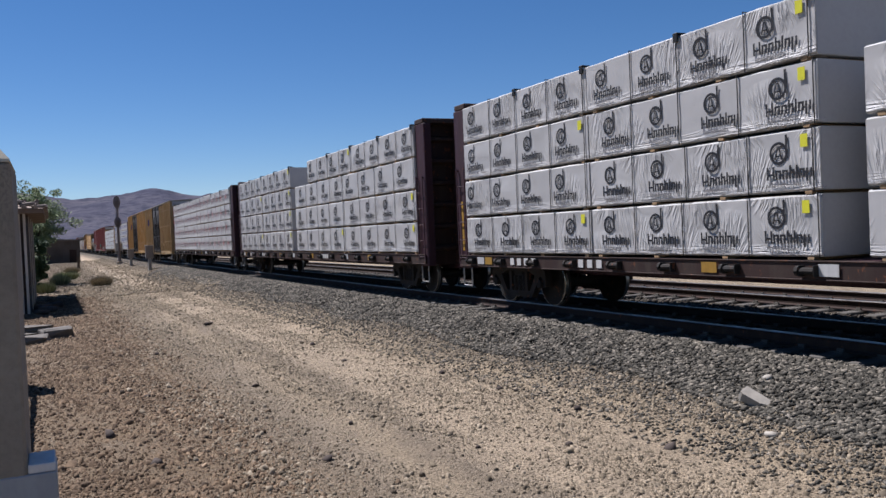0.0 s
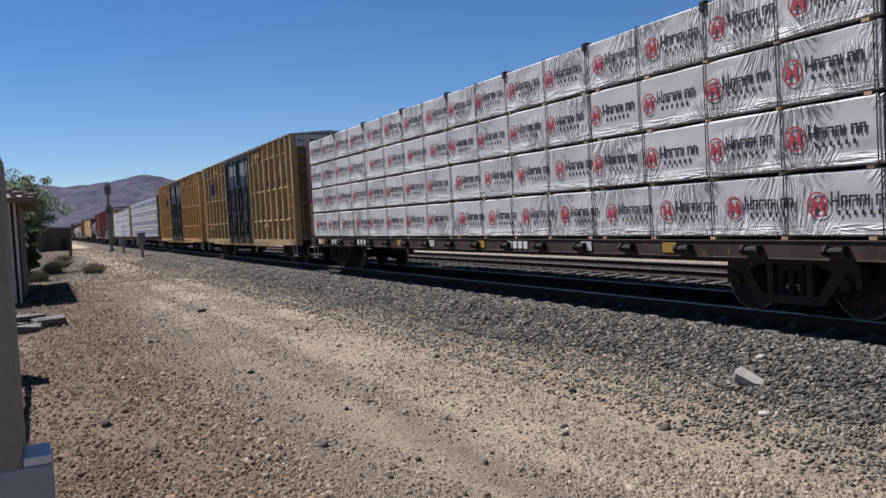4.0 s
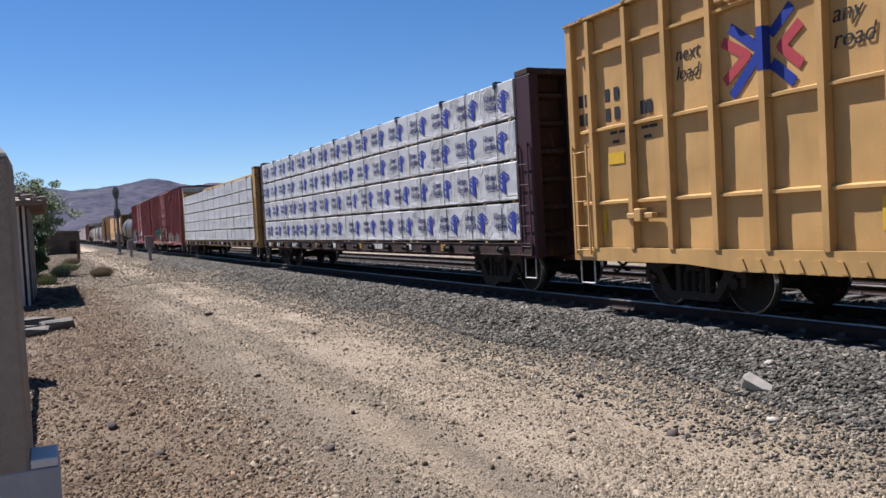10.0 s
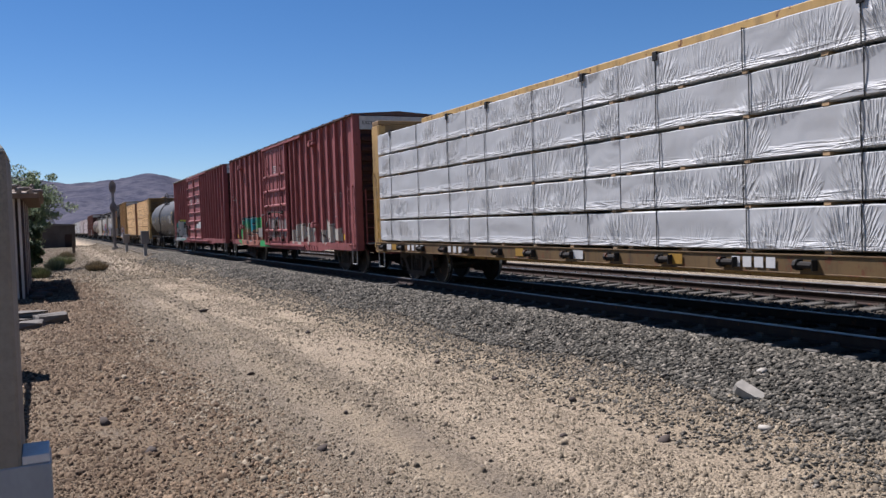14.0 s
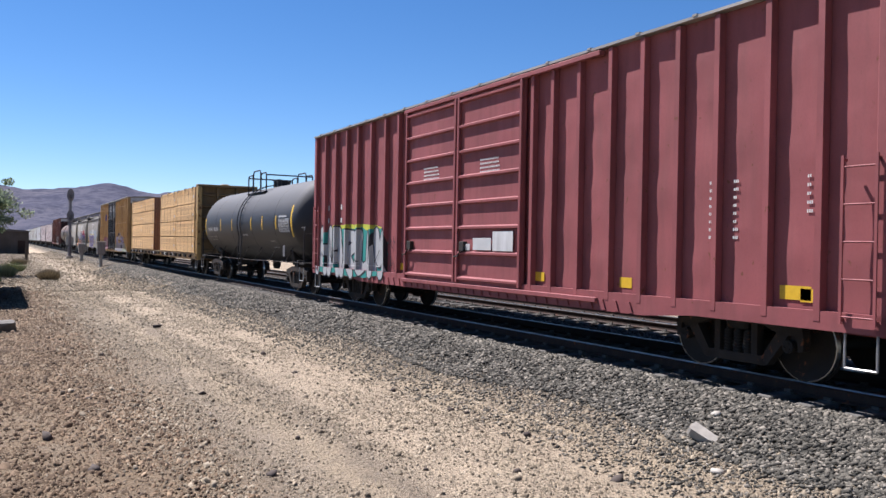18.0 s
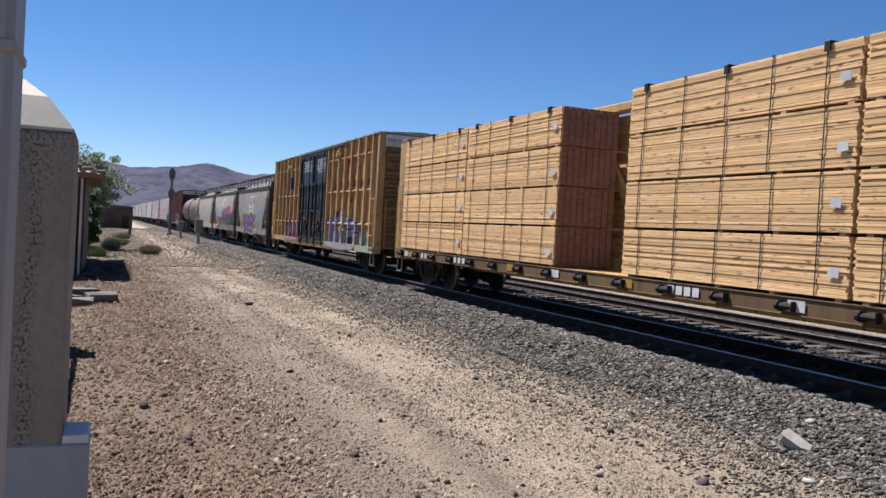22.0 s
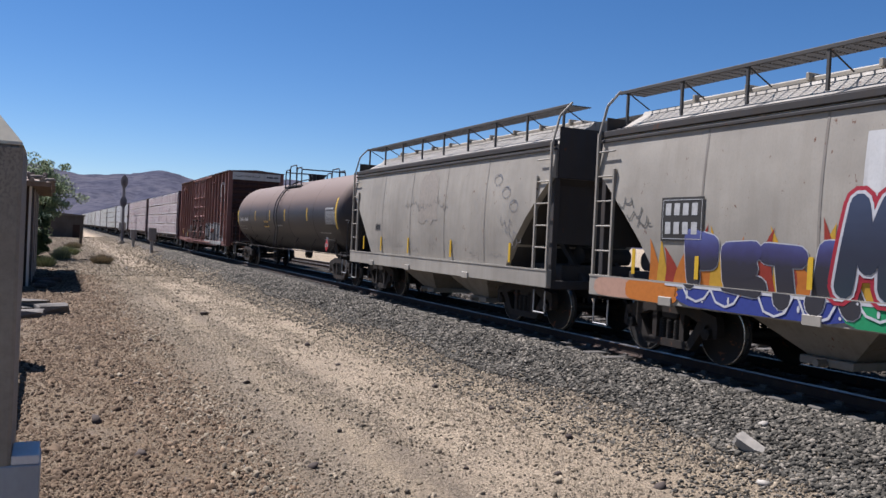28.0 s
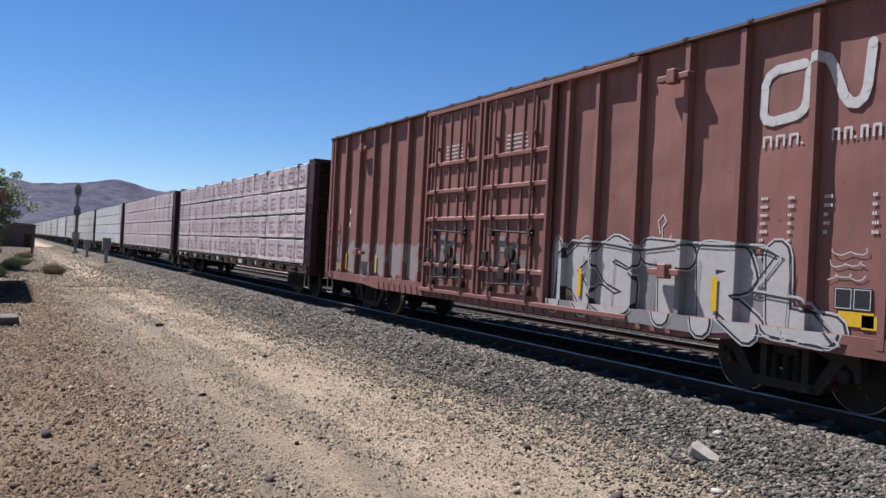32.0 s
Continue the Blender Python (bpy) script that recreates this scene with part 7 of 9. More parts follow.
    part("valve_housing", kept("tankvalve", valve), plat)
    def valve2():
        b = MB()
        b.cyl((0, 0, 0.70), (0, 0, 0.95), 0.16, 12)
        b.box(-0.06, 0.06, -0.25, 0.25, 0.62, 0.72, 0.01)
        return b.mesh("bottom_outlet", STEEL_DARK)
    part("bottom_outlet", kept("outlet", valve2), car)

    def arc_patch(u0, u1, z0, z1, lift=0.004):
        """A patch that follows the round shell on the road side."""
        n = max(1, int((z1 - z0) / 0.15))
        pts = []
        for i in range(n + 1):
            z = z0 + (z1 - z0) * i / n
            x = -math.sqrt(max(0.01, (r + lift) ** 2 - (z - zc) ** 2))
            pts.append((x, z))
        v = [(x, h - u0, z) for x, z in pts] + [(x, h - u1, z) for x, z in pts]
        m = n + 1
        return v, [(i, i + 1, m + i + 1, m + i) for i in range(n)]
    for u0, u1, z0, z1 in [(u, u + 0.10, 2.12, 2.60) for u in strips] + [(length - 0.92, length - 0.78, 1.85, 2.90), (0.76, 0.9, 1.95, 2.7)]:
        part("reflector", MB().add(*arc_patch(u0, u1, z0, z1)).mesh("reflector", INK_YELLOW), car, label="yellow reflector strip")
    def stencil():
        b = MB()
        for i, w in enumerate((0.16, 0.16, 0.16, 0.16, 0.0, 0.14, 0.14, 0.14, 0.14)):
            if w:
                u = 1.4 + i * 0.2
                b.add(*arc_patch(u, u + 0.11, 2.12, 2.28))
        for row in range(2):
            for i in range(9):
                b.add(*arc_patch(1.3 + i * 0.16, 1.3 + i * 0.16 + 0.06, 1.86 - row * 0.13, 1.90 - row * 0.13))
        return b.mesh("stencils", text_mat)
    part("stencils", kept(key + "sten", stencil), car, label="white stencilled bars")
    def data_table():
        b = MB()
        t0, t1 = table
        for row in range(6):
            b.add(*arc_patch(t0, t1, 2.02 + row * 0.085, 2.035 + row * 0.085))
        n = 7
        for k in range(n + 1):
            b.add(*arc_patch(t0 + (t1 - t0) * k / n - 0.008, t0 + (t1 - t0) * k / n + 0.008, 2.02, 2.46))
        for row in range(5):
            for k in range(n):
                a0 = t0 + (t1 - t0) * (k + 0.18) / n
                b.add(*arc_patch(a0, a0 + (t1 - t0) * 0.6 / n, 2.055 + row * 0.085, 2.075 + row * 0.085))
        for i in range(7):
            b.add(*arc_patch(t0 + i * 0.13, t0 + i * 0.13 + 0.09, 2.52, 2.58))
        return b.mesh("data_table", text_mat)
    part("data_table", kept(key + "table", data_table), car, label="white stencilled data table")
    def test_frame():
        b = MB()
        f0, f1 = frame_u
        for a0, a1, b0, b1 in ((f0, f1, 1.70, 1.72), (f0, f1, 1.47, 1.49), (f0, f0 + 0.02, 1.47, 1.72), (f1 - 0.02, f1, 1.47, 1.72), ((f0 + f1) / 2 - 0.01, (f0 + f1) / 2 + 0.01, 1.47, 1.72)):
            b.add(*arc_patch(a0, a1, b0, b1))
        for i in range(6):
            b.add(*arc_patch(length * 0.5 + i * 0.13, length * 0.5 + i * 0.13 + 0.09, 1.9, 1.97))
        return b.mesh("test_frame", text_mat)
    part("test_frame", kept(key + "frame", test_frame), car, label="white stencilled frame")
    if key == "tankd":
        plate = part("notice_plate", MB().add(*arc_patch(6.44, 7.26, 1.85, 2.13)).mesh("notice_plate", INK_YELLOW), car, label="yellow emergency notice")
        for u0, u1, z0, z1 in ((6.52, 7.18, 2.075, 2.10), (6.6, 7.1, 2.03, 2.05), (6.50, 6.68, 1.90, 2.0), (6.74, 6.94, 1.90, 2.0), (6.99, 7.2, 1.90, 2.0)):
            part("notice_bar", MB().add(*arc_patch(u0, u1, z0, z1, 0.008)).mesh("notice_bar", INK_BLACK), plate)
    def sign_plate():
        b = MB()
        b.box(-1.53, -1.50, -0.16, 0.06, 1.42, 1.78, 0.004)
        return b.mesh("placard_holder", PLACARD_GREY)
    ph = part("placard_holder", kept("placard", sign_plate), car, (0, h - placard_u, -0.22), "bare metal placard holder")
    # trucks stand near the ends
    truck(car, h - 1.45)
    truck(car, -h + 1.45)
    coupling(car, h + 0.35)
    part("sill_step", kept("step", step_mesh), car, (-1.40, h + 0.1, 0.1))
    part("sill_step", kept("step", step_mesh), car, (-1.40, -h - 0.1, 0.1))
    return car, ph


# ---- covered hoppers ----
HOP_HALF = 5.75


def hopper_side(z):
    """Half the width of the bulging hopper body at that height."""
    if z <= 3.55:
        t = (z - 1.15) / 2.4
        return 1.36 + 0.13 * math.sin(math.pi * min(1, max(0, 0.18 + t * 0.75)))
    return 1.42 - (z - 3.55) * 1.75


def hopper_car(name, label, mat, y0, key):
    car = thing(name, label, "hopper car", "cars of the train", at=(TRACK_X, y0, RAIL_Z))
    half = HOP_HALF
    curve = hopper_side
    def body():
        ys = [-half + 0.06, -half + 0.25, -half + 0.55, -half + 0.9, -half + 1.3, -half + 1.75] + [-3.0, -1.5, 0.0, 1.5, 3.0]
        ys += [-y for y in ys[:6]][::-1]
        b, v, n = MB(), [], 0
        for y in ys:
            d = half - abs(y)
            low = 1.15 if d > 1.7 else 1.15 + 1.85 * (1 - (d / 1.7)) ** 0.75
            zs = [low + (3.55 - low) * i / 9 for i in range(10)] + [3.60, 3.80, 4.02]
            right = [(curve(z), z) for z in zs]
            ring = [(-x, z) for x, z in right] + [(-0.55, 4.10), (0.55, 4.10)] + right[::-1]
            n = len(ring)
            v += [(x, y, z) for x, z in ring]
        f = [(j * n + i, j * n + (i + 1) % n, (j + 1) * n + (i + 1) % n, (j + 1) * n + i) for j in range(len(ys) - 1) for i in range(n)]
        f += [tuple(range(n))[::-1], tuple(range((len(ys) - 1) * n, len(ys) * n))]
        b.add(v, f)
        return b.mesh("body", mat, 28)
    part("body", kept(key + "body", body), car)
    for z, w in ((3.47, 0.05), (3.56, 0.10), (3.69, 0.04)):
        x = curve(z) + 0.035
        strip = kept(f"hopband{z}", lambda: MB().box(-x, -x + 0.08, -half + 0.05, half - 0.05, z, z + w, 0.008).mesh("eave_band", HOPPER_DARK))
        for a in (0, 180):
            part("eave_band", strip, car, pose(0, 0, 0, 0, 0, a), "dark eave band")
    def seams():
        b = MB()
        for y in (-3.1, -1.05, 1.05, 3.1):
            for i in range(8):
                z = 1.25 + i * 0.28
                x0, x1 = curve(z) + 0.004, curve(z + 0.28) + 0.004
                b.add([(-x0, y - 0.02, z), (-x0, y + 0.02, z), (-x1, y + 0.02, z + 0.28), (-x1, y - 0.02, z + 0.28)], [(0, 1, 2, 3)])
        return b.mesh("panel_seam", HOPPER_DIRTY)
    part("panel_seam", kept(key + "seams", seams), car)
    def sill():
        b = MB()
        b.box(-0.06, 0.05, -half, half, 0.86, 1.20, 0.012)
        b.box(-0.07, -0.05, -half, half, 1.18, 1.21)
        for y in (-2.5, 0.9, 3.6):
            b.box(-0.09, -0.05, y, y + 0.3, 0.84, 0.98, 0.01)
        return b.mesh("side_sill", mat)
    for s in (0, 180):
        part("side_sill", kept(key + "sill", sill), car, pose(-1.45 if s == 0 else 1.45, 0, 0, 0, 0, s))
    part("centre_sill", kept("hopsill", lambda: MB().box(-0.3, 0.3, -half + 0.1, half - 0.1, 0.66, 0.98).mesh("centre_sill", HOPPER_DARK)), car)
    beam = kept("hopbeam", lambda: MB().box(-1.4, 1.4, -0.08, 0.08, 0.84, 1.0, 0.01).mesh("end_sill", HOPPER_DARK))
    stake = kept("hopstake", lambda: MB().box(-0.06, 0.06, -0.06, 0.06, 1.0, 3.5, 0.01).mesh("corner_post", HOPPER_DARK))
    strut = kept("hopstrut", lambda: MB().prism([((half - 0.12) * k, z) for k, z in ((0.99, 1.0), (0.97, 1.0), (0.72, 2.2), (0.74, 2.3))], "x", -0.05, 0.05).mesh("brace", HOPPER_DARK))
    for a in (0, 180):
        turn = pose(0, 0, 0, 0, 0, a)
        part("end_sill", beam, car, turn @ Matrix.Translation((0, half - 0.12, 0)))
        for q in (-1, 1):
            part("corner_post", stake, car, turn @ Matrix.Translation((q * 1.32, half - 0.12, 0)))
            part("brace", strut, car, turn @ Matrix.Translation((q * 0.5, 0, 0)))
    # near-black sheets laid over the sloping ends: shade put into their colour
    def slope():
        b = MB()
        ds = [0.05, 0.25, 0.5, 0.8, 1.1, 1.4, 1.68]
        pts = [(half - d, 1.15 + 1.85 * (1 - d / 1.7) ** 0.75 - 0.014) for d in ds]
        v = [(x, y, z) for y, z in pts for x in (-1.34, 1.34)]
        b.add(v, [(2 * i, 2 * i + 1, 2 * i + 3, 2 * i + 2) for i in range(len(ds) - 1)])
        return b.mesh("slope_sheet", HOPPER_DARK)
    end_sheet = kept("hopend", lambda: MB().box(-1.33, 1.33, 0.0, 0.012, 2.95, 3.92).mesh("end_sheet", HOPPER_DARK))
    # webs, plates and brake gear added to fill the end opening, near black for shade
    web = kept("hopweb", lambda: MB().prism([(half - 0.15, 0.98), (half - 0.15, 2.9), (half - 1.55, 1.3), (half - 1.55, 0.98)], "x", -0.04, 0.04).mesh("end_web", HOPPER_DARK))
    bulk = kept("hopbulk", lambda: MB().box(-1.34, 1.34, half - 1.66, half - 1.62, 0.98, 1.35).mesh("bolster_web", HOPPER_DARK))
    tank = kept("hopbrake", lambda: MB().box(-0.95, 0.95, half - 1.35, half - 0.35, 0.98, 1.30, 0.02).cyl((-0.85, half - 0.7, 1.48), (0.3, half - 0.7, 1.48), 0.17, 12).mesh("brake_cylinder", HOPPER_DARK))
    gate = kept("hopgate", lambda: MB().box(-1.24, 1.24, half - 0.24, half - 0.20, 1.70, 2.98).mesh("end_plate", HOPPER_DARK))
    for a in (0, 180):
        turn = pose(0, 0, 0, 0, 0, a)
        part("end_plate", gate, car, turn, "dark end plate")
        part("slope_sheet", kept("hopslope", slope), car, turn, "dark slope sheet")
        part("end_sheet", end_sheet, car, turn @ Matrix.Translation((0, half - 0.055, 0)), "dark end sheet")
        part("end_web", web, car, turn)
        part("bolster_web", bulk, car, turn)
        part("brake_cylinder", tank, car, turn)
    def funnel():
        b = MB()
        top = [(-1.33, -1.45), (1.33, -1.45), (1.33, 1.45), (-1.33, 1.45)]
        low = [(-0.6, -0.35), (0.6, -0.35), (0.6, 0.35), (-0.6, 0.35)]
        b.add([(x, y, 1.14) for x, y in top] + [(x, y, 0.36) for x, y in low], [(0, 1, 5, 4), (1, 2, 6, 5), (2, 3, 7, 6), (3, 0, 4, 7), (4, 5, 6, 7), (3, 2, 1, 0)])
        b.box(-0.72, 0.72, -0.42, 0.42, 0.26, 0.37, 0.01)
        b.cyl((-0.9, 0.0, 0.31), (-0.72, 0.0, 0.31), 0.05, 8)
        return b.mesh("hopper_outlet", HOPPER_DIRTY)
    for y in (-1.5, 1.5):
        part("hopper_outlet", kept("hopfunnel", funnel), car, (0, y, 0))
    def board():
        b = MB()
        for i in range(8):
            x = -1.09 + i * 0.065
            b.box(x, x + 0.012, -half + 0.1, half - 0.1, 4.345, 4.37)
        for i in range(58):
            y = -half + 0.12 + i * (2 * half - 0.26) / 57
            b.box(-1.09, -0.62, y, y + 0.02, 4.348, 4.364)
        b.box(-1.13, -1.10, -half + 0.1, half - 0.1, 4.325, 4.385, 0.006)
        for i in range(9):
            y = -half + 0.3 + i * (2 * half - 0.6) / 8
            b.box(-1.12, -1.08, y - 0.02, y + 0.02, 3.80, 4.34)
            b.tube([(-1.09, y, 4.33), (-0.64, y, 4.10)], 0.012, 5)
        return b.mesh("running_board", HOPPER_RAIL)
    for s in (0, 180):
        part("running_board", kept("hopboard", board), car, pose(0, 0, 0, 0, 0, s))
    def hatch():
        b = MB()
        b.box(-0.36, 0.36, -5.0, 5.0, 4.10, 4.22, 0.02)
        for i in range(9):
            y = -4.6 + i * 1.15
            b.box(-0.42, 0.42, y - 0.03, y + 0.03, 4.16, 4.27, 0.006)
        return b.mesh("trough_hatch", HOPPER_GREY)
    part("trough_hatch", kept("hophatch", hatch), car)
    def ladder():
        b = MB()
        for y in (-0.24, 0.24):
            b.box(-0.05, 0.0, y - 0.025, y + 0.025, 1.0, 3.62 if y < 0 else 3.0, 0.004)
        for i in range(6):
            z = 1.2 + i * 0.42
            b.cyl((-0.03, -0.24, z), (-0.03, 0.24, z), 0.014, 6)
        b.tube([(-0.03, -0.24, 3.55), (0.12, -0.24, 4.12), (0.38, -0.24, 4.40)], 0.024, 6)
        return b.mesh("ladder", mat)
    part("ladder", kept(key + "lad", ladder), car, pose(-1.46, -half + 0.30, 0))
    lad2 = kept(key + "lad2", lambda: mirrored(kept(key + "lad", ladder)))
    part("ladder", lad2, car, pose(-1.46, half - 0.30, 0))
    for y in (-half + 0.3, half - 0.3):
        part("sill_step", kept("step", step_mesh), car, (-1.46, y, 0.02))
    glint = kept("hoprefl", lambda: MB().box(-1.485, -1.478, -0.04, 0.04, 1.28, 1.68).mesh("reflector", INK_YELLOW))
    for u in (1.15, 2.6, 4.6, 7.2, 10.0):
        part("reflector", glint, car, (0, half - u, 0))
    truck(car, half - 1.55)
    truck(car, -half + 1.55)
    coupling(car, half)
    return car


def mirrored(me):
    m2 = me.copy()
    for v in m2.vertices:
        v.co.y = -v.co.y
    m2.flip_normals()
    return m2


# ---- the cars in their order, front to rear; places are those at the clip's start ----
TRAIN = []


def beam_car(label, mat, key, y0, wrap_mat, tiers, cells, print_key="", straps=4, bare=False, cap=True):
    car = thing("centerbeam_car", label, "flatcar", "cars of the train", at=(TRACK_X, y0, RAIL_Z))
    centerbeam_frame(car, mat, key)
    load_bundles(car, label, wrap_mat, tiers, cells, key + print_key, straps, print_key, bare, cap)
    TRAIN.append((car, y0))
    return car


def run(a, b, n):
    return [(a + (b - a) * i / n, a + (b - a) * (i + 1) / n) for i in range(n)]


def u_y(u):
    return LOAD - u


FULL = run(-LOAD, LOAD_R, 4)
REAR, FRONT = run(u_y(9.83), LOAD_R, 2), run(-LOAD, u_y(10.45), 2)
FRONT_CUT = run(-LOAD, u_y(12.22), 2)
SPLIT = [FRONT + REAR] * 3 + [FRONT_CUT + REAR]
GAP = [run(-LOAD, u_y(12.15), 2) + run(u_y(9.82), LOAD_R, 2)] * 4

beam_car("maroon centre-beam flatcar stacked with white wrapped lumber printed in black", MAROON, "mar", 5.96, WRAP_SMOOTH, 4, SPLIT, "a")
beam_car("maroon centre-beam flatcar stacked with white wrapped lumber printed in black", MAROON, "mar", 30.22, WRAP_SMOOTH, 4, SPLIT, "a")
beam_car("maroon centre-beam flatcar with creased white wrapped lumber printed red", MAROON, "mar", 54.2, WRAP_WHITE, 4, [FULL] * 4, "b", 4)
c4 = grid_boxcar("high_cube_boxcar", "dusty yellow high-cube boxcar with dark blue plug doors", YELLOW_OLD, "old", 76.32)
TRAIN.append((c4, 76.32))
c5 = grid_boxcar("high_cube_boxcar", "bright yellow high-cube boxcar with dark blue plug doors", YELLOW_NEW, "fresh", 96.40)
TRAIN.append((c5, 96.40))
beam_car("maroon centre-beam flatcar with white wrapped lumber printed blue", MAROON, "mar", 118.45, WRAP_GREY, 4, [FULL] * 4, "c", 4)
beam_car("yellow centre-beam flatcar with plain creased white wrapped lumber", YELLOW_BEAM, "yel", 142.2, WRAP_GREY, 5, [FULL] * 5, "", 3)
c8 = rib_boxcar("ribbed_boxcar", "oxide-red ribbed boxcar with patches of spray paint", RED_OXIDE, "redox", 164.0, OXIDE_RIBS, [(7.1, 10.75)], "bars", BROWN_END_SHADE)
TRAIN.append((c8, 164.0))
c9 = rib_boxcar("ribbed_boxcar", "faded red ribbed boxcar with silver lettering sprayed low on its side", RED_LIGHT, "redlt", 184.3, RED_RIBS, [(6.5, 8.92), (8.98, 11.4)], "rows", BROWN_END_SHADE)
TRAIN.append((c9, 184.3))
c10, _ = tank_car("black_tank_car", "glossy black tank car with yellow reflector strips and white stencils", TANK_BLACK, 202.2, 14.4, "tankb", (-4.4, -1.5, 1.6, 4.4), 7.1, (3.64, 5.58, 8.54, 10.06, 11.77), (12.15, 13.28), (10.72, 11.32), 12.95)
TRAIN.append((c10, 202.2))
beam_car("yellow centre-beam flatcar stacked with bare sawn lumber", YELLOW_BEAM, "yel", 221.95, WOOD, 4, GAP, "", 5, True)
c12 = grid_boxcar("high_cube_boxcar", "tan-yellow high-cube boxcar with purple and white graffiti", YELLOW_TAN, "tan", 244.4)
TRAIN.append((c12, 244.4))
c13 = hopper_car("covered_hopper", "dirty grey covered hopper with purple and yellow graffiti", HOPPER_DIRTY, 261.35, "hopd")
TRAIN.append((c13, 261.35))
c14 = hopper_car("covered_hopper", "grey covered hopper with red, blue and green graffiti", HOPPER_GREY, 274.32, "hopg")
TRAIN.append((c14, 274.32))
c15 = hopper_car("covered_hopper", "pale grey covered hopper with scuffed faded stencils", HOPPER_GREY, 287.2, "hopg")
TRAIN.append((c15, 287.2))


TANK_DUSTY = two_tone_tank("dust_covered_tank_paint", (0.019, 0.017, 0.019), (0.125, 0.085, 0.067), (0.065, 0.05, 0.043))
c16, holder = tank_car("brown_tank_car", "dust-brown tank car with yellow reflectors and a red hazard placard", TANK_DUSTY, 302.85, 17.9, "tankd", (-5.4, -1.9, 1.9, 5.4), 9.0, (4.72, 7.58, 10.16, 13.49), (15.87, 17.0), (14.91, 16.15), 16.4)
TRAIN.append((c16, 302.85))
c17 = rib_boxcar("ribbed_boxcar", "brown ribbed boxcar with a white mark and silver graffiti", CAR_BROWN, "brown", 323.1, BROWN_RIBS, [(6.5, 8.85), (8.95, 11.3)], "bars", BROWN_END_SHADE)
TRAIN.append((c17, 323.1))
PINK_CELLS = [FULL] * 4
beam_car("maroon centre-beam flatcar with pinkish printed lumber wrap", MAROON, "mar", 345.4, WRAP_PINK, 4, PINK_CELLS, "d", 3)
beam_car("maroon centre-beam flatcar with pinkish printed lumber wrap", MAROON, "mar", 369.4, WRAP_PINK, 4, PINK_CELLS, "d", 3)
for i in range(13):
    beam_car("centre-beam flatcar with pale wrapped lumber far along the train", MAROON, "mar", 393.4 + 24.0 * i, WRAP_FAR if i % 3 else WRAP_GREY, 4, [FULL] * 4, "", 2)


# ---- painted marks on single cars ----
SILVER, CREAM = paint(0.299, 0.299, 0.299), paint(0.398, 0.377, 0.320, 0.45)
# strokes of spray letters in a unit box: along the car, up
STROKES = {
    "H": ["0,0 .05,1", ".95,0 1,1", "0,.5 1,.52"], "A": ["0,0 .42,1 .62,1 1,0", ".2,.36 .8,.36"], "R": ["0,0 .05,1 .8,.95 .9,.7 .1,.5 1,0"], "U": [".05,1 0,.2 .4,0 .9,.15 .95,1"],
    "K": ["0,0 .08,1", "1,1 .15,.5 .6,.4 1,0"], "S": ["1,.85 .5,1 .05,.8 .3,.55 .9,.4 .85,.1 .4,0 0,.15"], "T": ["0,.95 1,.9", ".5,.9 .45,0"], "L": [".1,1 .05,.05 1,.0"],
    "P": ["0,0 .1,1 .9,.85 .8,.5 .1,.45"], "E": ["1,.95 .1,.9 0,.1 1,0", ".1,.5 .8,.5"], "N": ["0,0 .1,1 .8,.05 1,1"], "V": ["0,1 .45,0 1,1"], "O": [".1,.2 .1,.8 .5,1 .9,.8 .9,.2 .5,0 .1,.2"],
    "F": ["0,0 .05,.95 1,1", ".1,.5 .8,.5"], "I": [".5,0 .5,1"], "C": ["1,.9 .4,1 0,.5 .4,0 1,.1"], "M": ["0,0 .15,1 .5,.3 .85,1 1,0"], "W": ["0,1 .25,0 .5,.7 .75,0 1,1"], "B": ["0,0 .05,1 .85,.8 .1,.52 .95,.3 .0,0"], "Y": ["0,1 .5,.5 1,1", ".5,.5 .45,0"],
}


def fade_paint(*stops):
    """Spray paint blended from one colour into the next with height above the rail."""
    k = Nodes("spray_paint_fade")
    pos = k.n("SeparateXYZ")
    k.link(k.n("TexCoord").outputs["Object"], pos.inputs[0])
    f = k.noise(3.0, (1, 1, 1), 4, 0.6)
    z = k.math("ADD", pos.outputs[2], k.math("MULTIPLY", k.math("SUBTRACT", f, 0.5), 0.25))
    lo, hi = stops[0][0], stops[-1][0]
    base = k.ramp(k.math("DIVIDE", k.math("SUBTRACT", z, lo), hi - lo), *[((p - lo) / (hi - lo), c) for p, c in stops])
    return k.done(base, 0.55)


def fat_line(mb, pts, width, x, half, lift):
    """A thick painted line with round joints, laid a hair higher with each piece."""
    shapes = []
    for p, q in zip(pts, pts[1:]):
        d = Vector((q[0] - p[0], q[1] - p[1]))
        if d.length < 1e-6:
            continue
        n = Vector((-d.y, d.x)).normalized() * width / 2
        shapes.append([(p[0] + n.x, p[1] + n.y), (p[0] - n.x, p[1] - n.y), (q[0] - n.x, q[1] - n.y), (q[0] + n.x, q[1] + n.y)])
    for p in pts:
        shapes.append([(p[0] + width / 2 * math.cos(j * 0.6283), p[1] + width / 2 * math.sin(j * 0.6283)) for j in range(10)])
    for shape in shapes:
        lift[0] += 0.00012
        if isinstance(x, Side):
            laid(mb, shape, x, half, lift[0])
        else:
            mb.face([(x - lift[0], half - u, z) for u, z in shape])


def strokes(car, mat, lines, width, x, half, lift=0.0):
    """Several painted lines as one part."""
    mb, up = MB(), [lift]
    for line in lines:
        fat_line(mb, line, width, x, half, up)
    tagged(part("graffiti", mb.mesh("graffiti", mat), car), kind="stuff")


